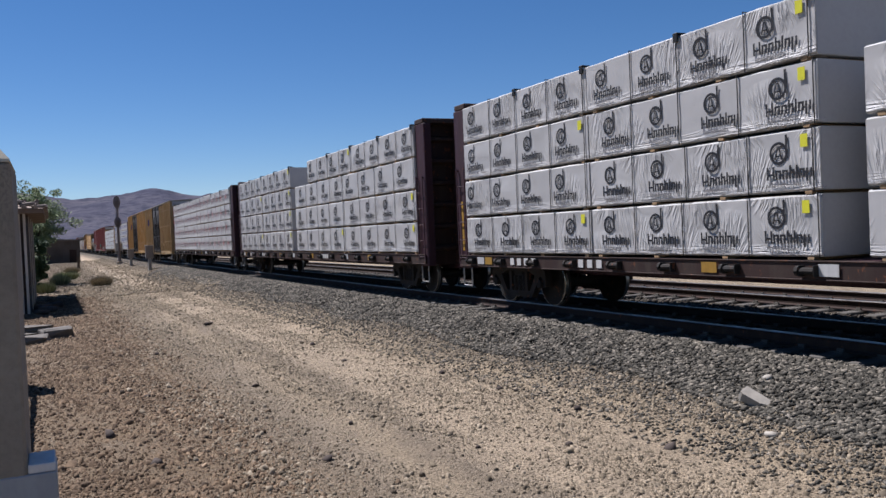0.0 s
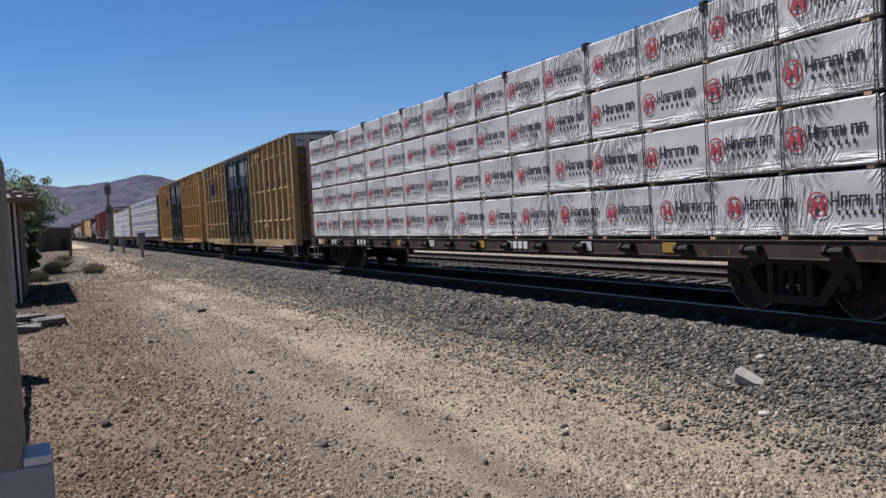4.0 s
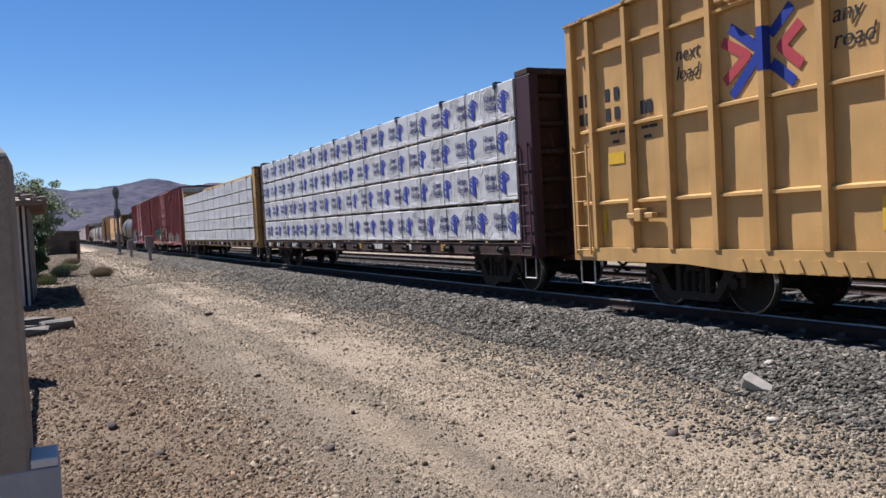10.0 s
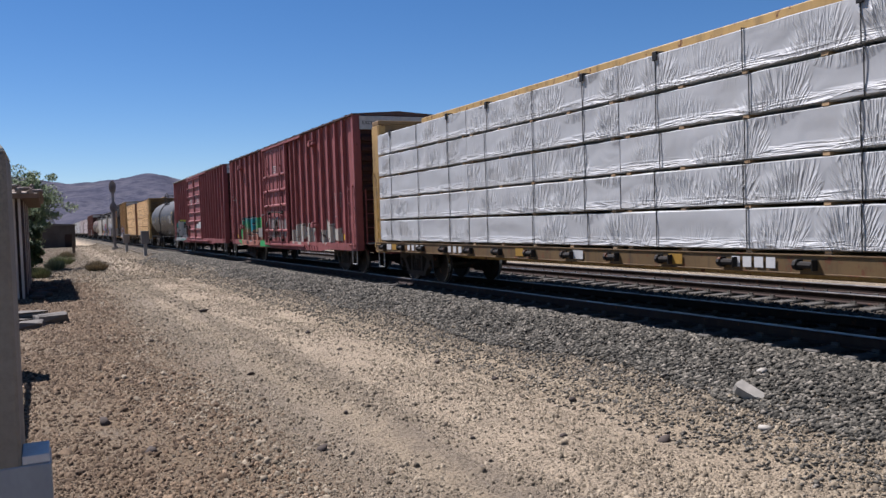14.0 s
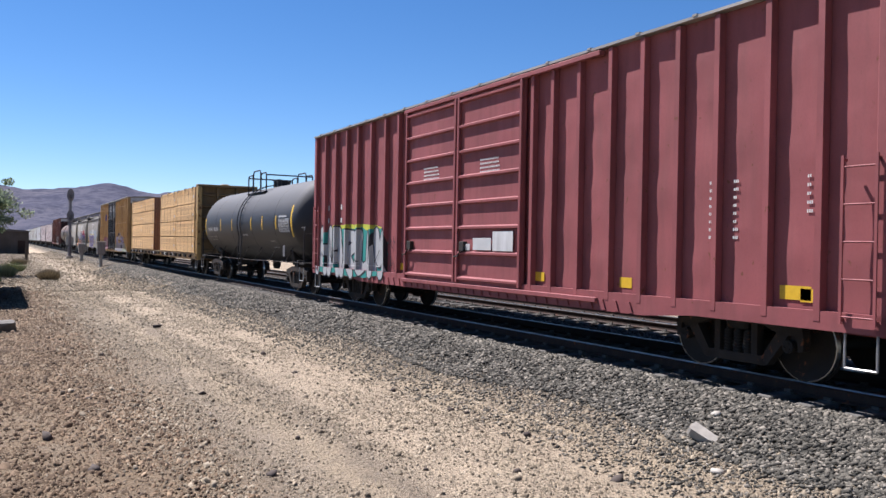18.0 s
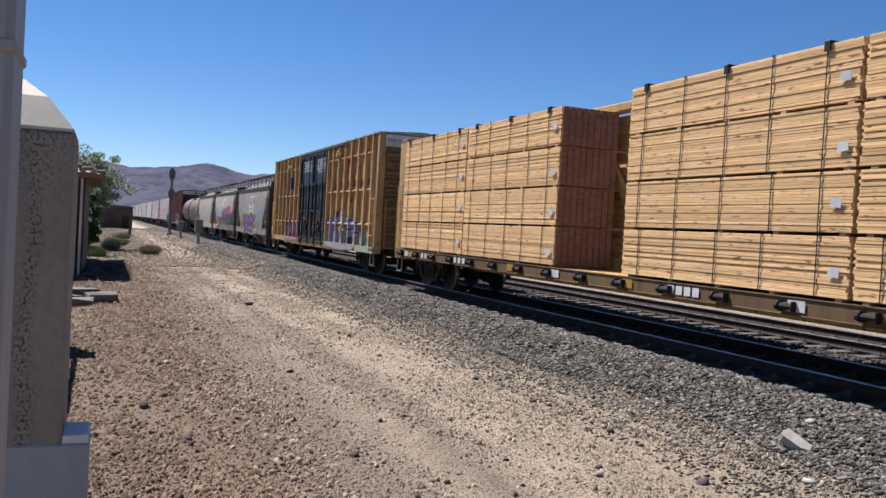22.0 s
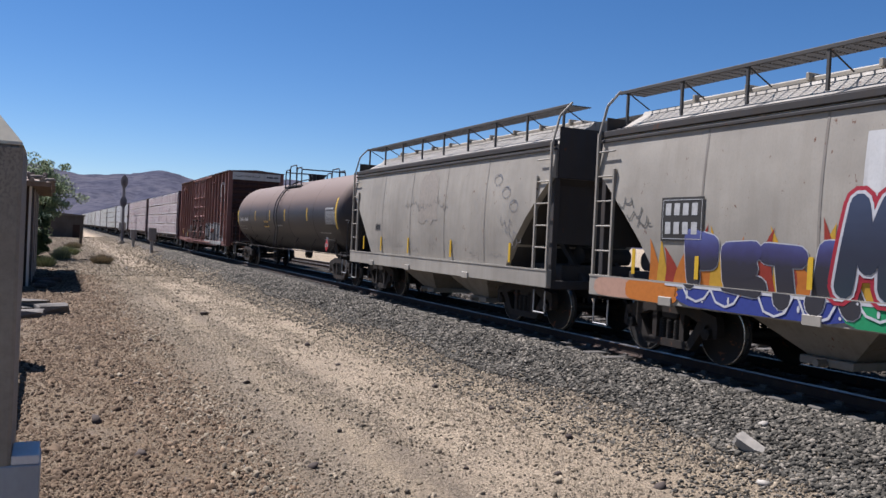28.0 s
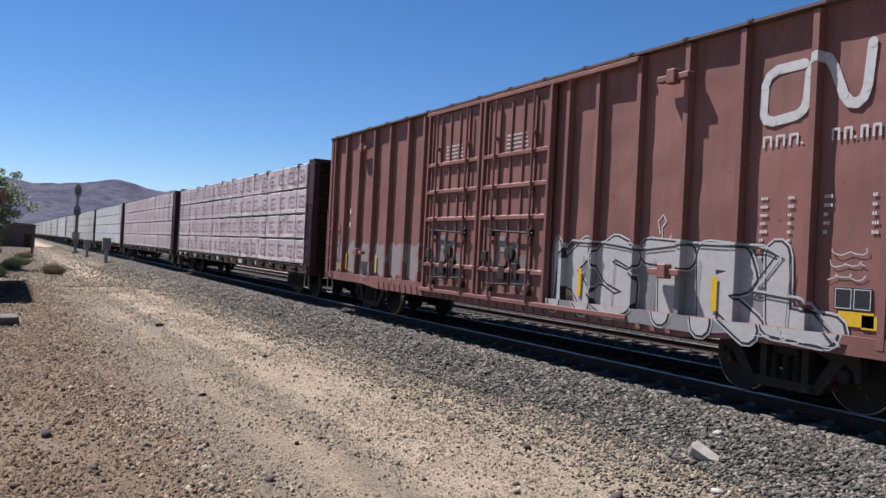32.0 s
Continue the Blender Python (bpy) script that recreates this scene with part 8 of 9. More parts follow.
def spray(car, word, u0, u1, z0, z1, half, x, layers, lean=0.0, seed=1, rise=0.0, lift=0.003):
    """Fat spray-can letters; layers of (paint, line width) from the outline inward, one part for each letter."""
    rng = random.Random(seed)
    w = (u1 - u0) / len(word)
    for i, ch in enumerate(word):
        first = None
        dz0, dz1 = rng.uniform(-0.05, 0.05), rng.uniform(-0.09, 0.07)
        a, b = u0 + i * w + w * 0.16, u0 + (i + 1) * w - w * 0.14
        for j, (mat, width) in enumerate(layers):
            mb, up = MB(), [lift + j * 0.004 + (i % 2) * 0.002]
            for line in STROKES[ch]:
                pts = [tuple(map(float, p.split(","))) for p in line.split()]
                pts = [(a + (b - a) * px + lean * (py - 0.5) * (z1 - z0), z0 + dz0 + rise * i + (z1 + dz1 - z0 - dz0) * py) for px, py in pts]
                fat_line(mb, pts, width, x, half, up)
            me = mb.mesh("letter", mat)
            ob = part("graffiti_letter" if j == 0 else "letter_fill", me, car if j == 0 else first)
            first = first or ob


def scribble(car, u, z, size, half, mat, seed, x, n=9, tall=0.35, thick=0.022, lift=0.009):
    """A loose looping spray line."""
    rng = random.Random(seed)
    a, pts = rng.uniform(0, 6), []
    for i in range(n * 3 + 1):
        q = i / (n * 3)
        a += rng.uniform(0.5, 1.5)
        pts.append((u + size * q + 0.09 * size * math.cos(a), z + size * tall * 0.75 * math.sin(a) * (0.55 + 0.45 * math.sin(q * 9 + seed))))
    strokes(car, mat, [pts], thick, x, half, lift)


def marks_on_red_oxide(car, half):
    side = Side(OXIDE_RIBS, 0.11, 0.105, flats=[(7.1, 10.75, -1.5565)])
    lime, pink = paint(0.022, 0.299, 0.086), paint(0.370, 0.150, 0.105, 0.5)
    haze = fade_paint((0.7, (0.327, 0.130, 0.085)), (1.2, (0.370, 0.165, 0.113)), (1.42, (0.26, 0.18, 0.10)), (1.55, (0.060, 0.24, 0.10)), (1.75, (0.022, 0.23, 0.10)), (2.0, (0.014, 0.184, 0.213)))
    blob(car, "graffiti", lime, cloud(1.62, 2.9, 0.76, 1.62, 1, 18, 0.2), side, half)
    blob(car, "graffiti", lime, cloud(4.6, 6.35, 0.95, 2.0, 4, 20, 0.16), side, half, 0.001)
    blob(car, "graffiti", pink, cloud(2.15, 6.0, 0.72, 1.45, 6, 26, 0.08), side, half, 0.002)
    blob(car, "graffiti", haze, cloud(2.2, 5.75, 0.9, 2.06, 2, 30, 0.12), side, half, 0.003)
    blob(car, "graffiti", paint(0.014, 0.185, 0.215), cloud(3.75, 4.75, 1.32, 2.02, 3, 14, 0.10), side, half, 0.004)
    blob(car, "graffiti", lime, [(6.0, 0.72), (7.9, 0.72), (7.2, 0.84), (6.5, 1.02), (6.1, 0.98)], side, half)
    outline = [[(2.2, 0.95), (2.2, 1.95), (2.57, 1.95), (2.6, 1.6), (2.9, 1.5), (2.92, 0.9)],
               [(2.95, 1.55), (3.0, 1.97), (4.77, 2.03), (4.72, 1.7), (4.45, 1.76), (4.43, 1.34), (5.38, 1.3), (5.35, 1.78), (5.05, 1.85), (4.75, 1.68)],
               [(3.0, 1.97), (3.0, 1.62), (3.1, 1.4), (3.4, 1.3), (3.45, 1.85), (3.3, 1.92)],
               [(3.3, 1.3), (3.9, 1.18), (4.25, 1.3), (4.6, 1.22), (4.55, 0.98), (4.05, 0.95), (4.3, 1.1)], [(5.38, 1.3), (5.7, 1.35), (5.75, 1.0), (5.6, 0.85)]]
    strokes(car, INK_BLACK, outline, 0.055, side, half, 0.006)
    strokes(car, INK_WHITE, [[(u + 0.045, z - 0.045) for u, z in line] for line in outline], 0.018, side, half, 0.012)
    for u, word in ((3.25, "CANS..."), (4.75, "2019.")):
        part("lettering", lettering(word, 0.20, INK_BLACK, 0.004, 0.15), car, on_side(half - u, 0.80, -1.5345))
    pale = CREAM
    for i, (a, b, c, d) in enumerate([(11.0, 12.0, 0.86, 1.55), (11.7, 13.0, 0.80, 1.75), (12.75, 13.95, 0.84, 1.68), (14.5, 15.4, 0.92, 1.45), (15.1, 16.2, 0.86, 1.82), (15.9, 17.0, 0.98, 1.52)]):
        blob(car, "graffiti", pale, cloud(a, b, c, d, 20 + i, 22, 0.42), side, half, 0.001 * (i % 3))
    edge = paint(0.10, 0.075, 0.06)
    strokes(car, edge, [[(11.2, 1.0), (11.3, 1.5), (11.6, 1.55), (11.7, 1.1), (12.0, 1.15), (12.05, 1.7), (12.4, 1.62), (12.45, 1.05)], [(12.6, 1.0), (12.75, 1.6), (13.1, 1.65), (13.2, 1.2), (13.5, 1.25), (13.55, 1.6), (13.8, 1.5), (13.85, 0.95)],
                        [(14.6, 1.3), (14.8, 1.05), (15.1, 1.4), (15.2, 1.0)], [(15.3, 1.75), (15.35, 1.05), (15.75, 1.2), (15.7, 1.6), (16.1, 1.5), (16.15, 1.0)]], 0.022, side, half, 0.006)
    scribble(car, 0.15, 2.95, 0.8, half, INK_WHITE, 5, side, 6, 0.4, 0.016)
    scribble(car, 6.1, 2.0, 0.5, half, INK_WHITE, 6, side, 4, 0.5, 0.016)
    scribble(car, 1.7, 2.75, 0.5, half, paint(0.08, 0.05, 0.045), 16, side, 6, 0.5, 0.016)
    scribble(car, 15.66, 1.96, 0.22, half, INK_WHITE, 7, side, 4, 0.5, 0.012)
    part("patch_board", kept("patch_board", lambda: MB().box(-1.44, -1.42, -0.36, 0.36, 1.12, 1.52, 0.006).mesh("patch_board", painted("grey_board", (0.213, 0.199, 0.184), 0.8, 0.4))), car, (-0.1, half - 6.22, 0), "bare grey plank patch")
    white_plate(car, half)
    for i, (a, b) in enumerate([(7.3, 8.3), (8.2, 8.75), (8.9, 9.9), (9.8, 10.5)]):
        blob(car, "graffiti", paint(0.20, 0.17, 0.16, 0.6), cloud(a, b, 1.02, 1.95, 30 + i, 16, 0.35), -1.4955, half, 0.001 * i)


def white_plate(car, half):
    part("notice_plate", MB().box(-1.405, -1.4005, half - 17.52, half - 17.12, 1.47, 1.77, 0.002).mesh("notice_plate", PANEL_WHITE), car)


def marks_on_red(car, half):
    side = Side(RED_RIBS, 0.11, 0.105)
    silver, mint = paint(0.330, 0.338, 0.335, 0.3), paint(0.030, 0.215, 0.190)
    blob(car, "graffiti", paint(0.42, 0.44, 0.05, 0.5), cloud(0.9, 5.0, 1.5, 2.2, 7, 30, 0.16), side, half)
    blob(car, "graffiti", mint, cloud(0.4, 5.4, 0.72, 2.14, 8, 34, 0.16), side, half, 0.001)
    spray(car, "HARUM", 0.35, 5.25, 0.92, 1.95, half, side, [(INK_BLACK, 0.40), (silver, 0.31)], 0.04, 8)
    strokes(car, INK_BLACK, [[(1.2, 1.8), (1.25, 1.3), (1.5, 1.2)], [(2.2, 1.0), (2.3, 1.4), (2.15, 1.75)], [(3.2, 1.9), (3.15, 1.45), (3.45, 1.2)], [(4.4, 1.7), (4.5, 1.2), (4.8, 1.5)], [(1.7, 1.1), (1.75, 1.55)]], 0.030, side, half, 0.022)
    strokes(car, paint(0.50, 0.50, 0.49), [[(0.9, 1.08), (1.9, 1.10)], [(2.7, 1.06), (3.5, 1.08)], [(4.0, 1.12), (4.8, 1.10)]], 0.020, side, half, 0.024)
    scribble(car, 5.35, 1.75, 0.35, half, INK_BLACK, 9, side, 5, 0.8, 0.016)
    scribble(car, 5.35, 1.2, 0.35, half, INK_BLACK, 12, side, 5, 0.8, 0.016)
    for a, b, c, d in ((9.67, 10.37, 1.58, 1.82), (10.42, 11.14, 1.57, 1.95), (9.3, 9.55, 1.57, 1.7)):
        part("notice_plate", MB().box(-1.535, -1.525, half - b, half - a, c, d, 0.003).mesh("notice_plate", PANEL_WHITE), car)


def marks_on_tan(car, half):
    side = Side(GRID_RIBS, 0.12, 0.12)
    white, violet, deep, stone = paint(0.441, 0.427, 0.441), paint(0.213, 0.157, 0.327), paint(0.060, 0.050, 0.085), paint(0.256, 0.242, 0.270)
    lilac = fade_paint((0.7, (0.25, 0.24, 0.25)), (1.3, (0.27, 0.25, 0.29)), (1.6, (0.24, 0.20, 0.34)), (2.0, (0.33, 0.29, 0.42)))
    blob(car, "graffiti", lilac, cloud(11.7, 16.3, 0.72, 1.98, 9, 40, 0.09), side, half)
    blob(car, "graffiti", paint(0.400, 0.320, 0.250), cloud(13.2, 14.5, 1.4, 2.28, 11, 20, 0.14), side, half, 0.001)
    outline = [[(11.75, 0.95), (11.8, 1.5), (12.0, 1.85), (12.4, 1.93), (12.7, 1.8), (13.2, 1.95), (13.5, 1.75)], [(12.0, 1.0), (12.2, 1.25), (12.1, 1.55), (12.35, 1.6)], [(12.7, 1.0), (12.65, 1.7)],
               [(13.3, 1.75), (13.4, 2.2), (13.9, 2.3), (14.3, 2.0), (14.35, 1.6)], [(13.2, 1.0), (13.2, 1.6), (13.6, 1.68)], [(14.0, 0.95), (14.2, 1.6), (14.5, 1.7), (14.45, 1.3), (14.6, 0.9)],
               [(14.5, 1.8), (15.3, 1.88), (16.25, 1.75), (16.3, 1.45), (16.0, 1.4), (15.9, 0.95)], [(14.9, 0.85), (15.0, 1.5), (15.5, 1.55), (15.45, 1.2), (15.8, 1.0)]]
    strokes(car, deep, outline, 0.050, side, half, 0.004)
    strokes(car, white, [[(u + 0.05, z - 0.05) for u, z in line] for line in outline], 0.028, side, half, 0.010)
    for a, b, c, d in ((12.1, 12.6, 1.05, 1.5), (12.75, 13.1, 1.0, 1.5), (13.7, 14.0, 1.0, 1.45), (15.1, 15.5, 0.95, 1.3)):
        blob(car, "graffiti", deep if a > 13 else stone, cloud(a, b, c, d, int(a * 10), 12, 0.25), side, half, 0.003)
    part("rib_paint", kept("belt_violet", lambda: MB().prism([(-0.001, -0.001), (-0.078, 0.008), (-0.078, 0.052), (-0.001, 0.078)], "y", -2.2, 2.2).mesh("rib_paint", lilac)), car, (-1.40, half - 13.95, 1.70))
    rose, ash = paint(0.330, 0.150, 0.180, 0.5), paint(0.340, 0.270, 0.270)
    blob(car, "graffiti", rose, cloud(2.9, 6.55, 0.72, 1.95, 10, 30, 0.2), side, half)
    blob(car, "graffiti", ash, cloud(3.4, 4.4, 0.85, 1.6, 41, 16, 0.3), side, half, 0.001)
    blob(car, "graffiti", ash, cloud(4.8, 5.7, 0.85, 1.75, 42, 16, 0.3), side, half, 0.001)
    strokes(car, paint(0.20, 0.045, 0.085), [[(3.1, 0.95), (3.2, 1.7), (3.7, 1.85), (3.8, 1.2), (4.2, 1.1)], [(4.3, 0.9), (4.4, 1.8), (4.8, 1.7), (4.85, 0.95)], [(5.2, 1.9), (5.15, 1.0), (5.6, 1.3), (6.1, 1.85)], [(5.6, 1.3), (6.3, 0.95)]], 0.050, side, half, 0.004)
    strokes(car, paint(0.42, 0.38, 0.39), [[(3.2, 1.0), (3.3, 1.62)], [(4.45, 1.0), (4.5, 1.65)], [(5.25, 1.7), (5.25, 1.1), (6.0, 1.7)]], 0.025, side, half, 0.008)
    pale_green = paint(0.270, 0.299, 0.228)
    blob(car, "graffiti", pale_green, [(16.15, 0.76), (18.4, 0.76), (18.4, 1.02), (17.0, 1.36), (16.15, 1.3)], side, half)
    blob(car, "graffiti", pale_green, [(11.5, 0.75), (11.8, 0.75), (11.75, 1.35), (11.55, 1.2)], side, half)
    part("notice_plate", MB().box(-1.408, -1.4025, half - 16.9, half - 16.24, 1.34, 1.62, 0.002).mesh("notice_plate", INK_BLACK), car)
    for u0, u1, z0, z1 in ((16.27, 16.5, 1.49, 1.59), (16.53, 16.87, 1.49, 1.59), (16.27, 16.5, 1.37, 1.46), (16.53, 16.87, 1.37, 1.46)):
        strokes(car, STENCIL_DIM, [[(u0, z0), (u1, z0), (u1, z1), (u0, z1), (u0, z0)]], 0.008, -1.409, half)
    blob(car, "graffiti", paint(0.299, 0.299, 0.299), [(17.15, 1.08), (17.5, 1.08), (17.5, 1.56), (17.15, 1.56)], side, half, 0.002)
    for u, z, size, seed in ((16.28, 1.25, 0.5, 30), (16.28, 1.08, 0.55, 31), (12.55, 2.22, 0.45, 3), (14.65, 2.2, 0.42, 4), (16.4, 1.85, 0.3, 34)):
        scribble(car, u, z, size, half, INK_BLACK if u != 16.4 else INK_WHITE, seed, side, 5, 0.22, 0.020)


def hopper_face():
    return Side(sheet=-1.49, sill=-1.523, sill_top=1.20, bulge=hopper_side)


def marks_on_dirty_hopper(car, half):
    side = hopper_face()
    gold, violet, white, redp = paint(0.356, 0.290, 0.030, 0.5), paint(0.062, 0.042, 0.120), paint(0.427, 0.412, 0.455), paint(0.110, 0.018, 0.045)
    blob(car, "graffiti", paint(0.192, 0.215, 0.235, 0.6), cloud(1.9, 10.2, 1.5, 2.6, 14, 40, 0.25), side, half)
    blob(car, "graffiti", gold, cloud(2.2, 8.0, 1.21, 2.26, 13, 36, 0.22), side, half, 0.001)
    spray(car, "PUPEK", 2.65, 7.6, 1.02, 1.98, half, side, [(redp, 0.47), (white, 0.42), (violet, 0.34)], 0.08, 3)
    strokes(car, white, [[(3.1, 1.66), (3.2, 1.72)], [(5.05, 1.66), (5.15, 1.72)]], 0.07, side, half, 0.022)
    strokes(car, redp, [[(3.45, 1.2), (3.5, 1.45)], [(4.45, 1.95), (4.5, 1.6)], [(6.0, 1.25), (6.05, 1.5)]], 0.04, side, half, 0.021)
    for i, (a, b_, mat) in enumerate([(1.9, 2.4, gold), (2.4, 8.6, white), (3.4, 4.2, violet), (4.9, 5.5, violet), (6.3, 7.0, violet), (7.5, 8.3, gold)]):
        blob(car, "graffiti", mat, cloud(a, b_, 0.86, 1.19, 40 + i, 16, 0.12), side, half, 0.001 * (i > 1) + 0.0005)
    for u, mat, seed in ((2.55, INK_BLACK, 44), (5.3, INK_WHITE, 45), (7.0, INK_WHITE, 46), (8.4, INK_BLACK, 47)):
        scribble(car, u, 1.02, 0.5, half, mat, seed, side, 5, 0.2, 0.022, 0.006)
    faded = paint(0.400, 0.388, 0.360)
    blob(car, "faded_panel", faded, [(5.05, 2.2), (6.85, 2.2), (6.85, 3.2), (5.05, 3.2)], side, half, 0.002)
    for i in range(3):
        blob(car, "panel_bar", HOPPER_DIRTY, [(5.4, 2.55 + i * 0.2), (6.45, 2.55 + i * 0.2), (6.45, 2.69 + i * 0.2), (5.4, 2.69 + i * 0.2)], side, half, 0.004)
    for i in range(9):
        blob(car, "panel_bar", paint(0.12, 0.12, 0.11), [(5.2 + i * 0.16, 2.33), (5.31 + i * 0.16, 2.33), (5.31 + i * 0.16, 2.44), (5.2 + i * 0.16, 2.44)], side, half, 0.004)
    blob(car, "reflector", paint(0.441, 0.213, 0.014), [(1.6, 1.24), (1.78, 1.24), (1.78, 2.16), (1.6, 2.16)], side, half, 0.002)
    for i in range(4):
        scribble(car, 1.05 + 0.08 * i, 2.75 - i * 0.12, 0.5, half, INK_GREY, 8 + i, side, 6, 0.15, 0.012, 0.002)
    spray(car, "OOSL", 1.85, 3.1, 1.86, 2.02, half, side, [(paint(0.113, 0.213, 0.270), 0.035)], 0, 2)


def flame(car, mat, u, z, w, h, side, half, lift, bend):
    """One licking tongue of painted fire."""
    left = [(u + w * (0.5 * q + bend * q * q), z + h * q) for q in (0.0, 0.3, 0.6, 0.85, 1.0)]
    right = [(u + w * (1.0 - 0.5 * q + bend * q * q), z + h * q) for q in (0.85, 0.6, 0.3, 0.0)]
    blob(car, "graffiti", mat, left + right, side, half, lift)


def marks_on_bright_hopper(car, half):
    side = hopper_face()
    red, blue, orange, white = paint(0.310, 0.022, 0.036), paint(0.030, 0.045, 0.200), paint(0.441, 0.142, 0.022), paint(0.469, 0.469, 0.483)
    blob(car, "graffiti", red, cloud(7.6, 9.7, 1.7, 2.66, 15, 26, 0.10), side, half)
    blob(car, "graffiti", red, cloud(9.4, 10.5, 1.3, 2.25, 25, 22, 0.22), side, half, 0.001)
    rng = random.Random(77)
    for i in range(22):
        u = 1.5 + i * 0.19
        tall = rng.uniform(0.35, 1.0) * (0.75 if u < 2.4 else 1.0)
        flame(car, (orange, paint(0.469, 0.270, 0.029), paint(0.26, 0.035, 0.02))[i % 3], u, 1.21, rng.uniform(0.25, 0.5), tall, side, half, 0.0008 * (i % 4), rng.uniform(-0.7, 0.7))
    dusk = fade_paint((1.15, (0.018, 0.016, 0.020)), (1.55, (0.020, 0.018, 0.030)), (1.72, (0.036, 0.032, 0.110)), (2.0, (0.080, 0.100, 0.290)))
    spray(car, "PETA", 2.35, 5.3, 1.28, 1.86, half, side, [(white, 0.315), (dusk, 0.285)], -0.15, 12, -0.05, 0.005)
    navy = fade_paint((1.2, (0.014, 0.029, 0.042)), (1.7, (0.014, 0.018, 0.036)), (2.4, (0.022, 0.036, 0.078)))
    spray(car, "MNV", 5.0, 7.5, 1.30, 2.25, half, side, [(red, 0.46), (white, 0.35), (navy, 0.27)], 0.12, 2, 0.03, 0.014)
    night = fade_paint((1.2, (0.018, 0.018, 0.025)), (1.5, (0.010, 0.036, 0.032)), (1.7, (0.032, 0.020, 0.100)), (2.1, (0.064, 0.032, 0.180)))
    spray(car, "FRURO", 7.2, 10.45, 1.25, 2.0, half, side, [(white, 0.32), (night, 0.285), (paint(0.016, 0.018, 0.03), 0.07)], -0.1, 3, 0.0, 0.024)
    for i, (a, b_, mat) in enumerate([(0.15, 1.4, paint(0.40, 0.24, 0.17)), (1.0, 2.3, orange), (2.2, 5.3, blue), (5.1, 7.5, paint(0.014, 0.225, 0.090)), (7.3, 10.3, paint(0.036, 0.032, 0.042)), (10.1, 11.2, red)]):
        blob(car, "graffiti", mat, cloud(a, b_, 0.87, 1.19, 130 + i, 22, 0.07), side, half, 0.0008 * i)
    strokes(car, white, [[(2.0, 1.17), (11.2, 1.17)]], 0.035, side, half, 0.006)
    waves = []
    for i in range(11):
        u, dip = 2.3 + i * 0.74 + rng.uniform(-0.1, 0.1), rng.uniform(0.89, 1.0)
        waves.append([(u, 1.17), (u + 0.12, dip + 0.05), (u + 0.3, dip), (u + 0.46, dip + 0.06), (u + 0.58, 1.17)])
    strokes(car, white, waves, 0.032, side, half, 0.007)
    for i in range(26):
        u = 2.2 + i * 0.33 + rng.uniform(-0.1, 0.1)
        blob(car, "graffiti", orange if i % 4 == 0 else white, cloud(u, u + 0.05, 0.93 + 0.18 * rng.random(), 0.98 + 0.2 * rng.random(), 150 + i, 6, 0.2), side, half, 0.0075)
    blob(car, "faded_panel", PANEL_WHITE, [(5.28, 2.2), (6.72, 2.2), (6.72, 3.17), (5.28, 3.17)], side, half)
    for i in range(3):
        blob(car, "panel_bar", paint(0.17, 0.18, 0.172), [(5.6, 2.45 + i * 0.21), (6.45, 2.45 + i * 0.21), (6.45, 2.62 + i * 0.21), (5.6, 2.62 + i * 0.21)], side, half, 0.002)
    blob(car, "number_board", paint(0.035, 0.033, 0.030), [(1.80, 1.82), (2.72, 1.82), (2.72, 2.48), (1.80, 2.48)], side, half, 0.009)
    for z in (2.21, 1.93):
        for i in range(4):
            u = 1.9 + i * 0.19
            blob(car, "number_bar", STENCIL_DIM, [(u, z), (u + 0.12, z), (u + 0.12, z + 0.18), (u, z + 0.18)], side, half, 0.012)
    strokes(car, STENCIL_DIM, [[(1.84, 1.86), (2.68, 1.86), (2.68, 2.44), (1.84, 2.44), (1.84, 1.86)]], 0.010, side, half, 0.0125)
    for i in range(2):
        scribble(car, 8.0 + i * 0.8, 2.3 - 0.06 * i, 0.7, half, white, 70 + i, side, 6, 0.1, 0.018, 0.004)
    for i in range(3):
        scribble(car, 0.75 + 0.22 * i, 2.42 - 0.16 * i, 0.35, half, paint(0.12, 0.12, 0.11), 75 + i, side, 4, 0.4, 0.022, 0.002)


def marks_on_pale_hopper(car, half):
    side = hopper_face()
    faint = paint(0.200, 0.188, 0.170, 0.6)
    blob(car, "faded_panel", paint(0.275, 0.245, 0.205, 0.5), cloud(5.15, 6.45, 2.0, 3.45, 5, 26, 0.22), side, half)
    for i in range(6):
        scribble(car, 4.3 + i * 0.45, 2.55 + 0.08 * math.sin(i * 2.1), 0.4, half, faint, 80 + i, side, 5, 0.4, 0.016, 0.001)
    for i in range(8):
        scribble(car, 1.5 + i * 1.1, 1.5 + 0.12 * math.sin(i * 1.7), 0.5, half, faint, 110 + i, side, 3, 0.2, 0.010, 0.001)
    for i in range(4):
        u = 2.13 + i * 0.1
        blob(car, "faded_mark", INK_BLACK, cloud(u, u + 0.085, 1.84, 2.06, 95 + i, 10, 0.2), side, half)
    for i, u in enumerate((9.35, 9.75, 10.1)):
        loop = [(u + 0.17 * math.cos(q * 0.52), 3.0 - 0.28 * i + 0.12 * math.sin(q * 0.52)) for q in range(13)]
        strokes(car, INK_GREY, [loop, [(a, b_ - 0.03) for a, b_ in loop[1:6]]], 0.014, side, half, 0.001)
    for i in range(3):
        scribble(car, 9.6 + 0.2 * i, 2.1 - 0.2 * i, 0.45, half, INK_GREY, 90 + i, side, 5, 0.4, 0.012, 0.001)


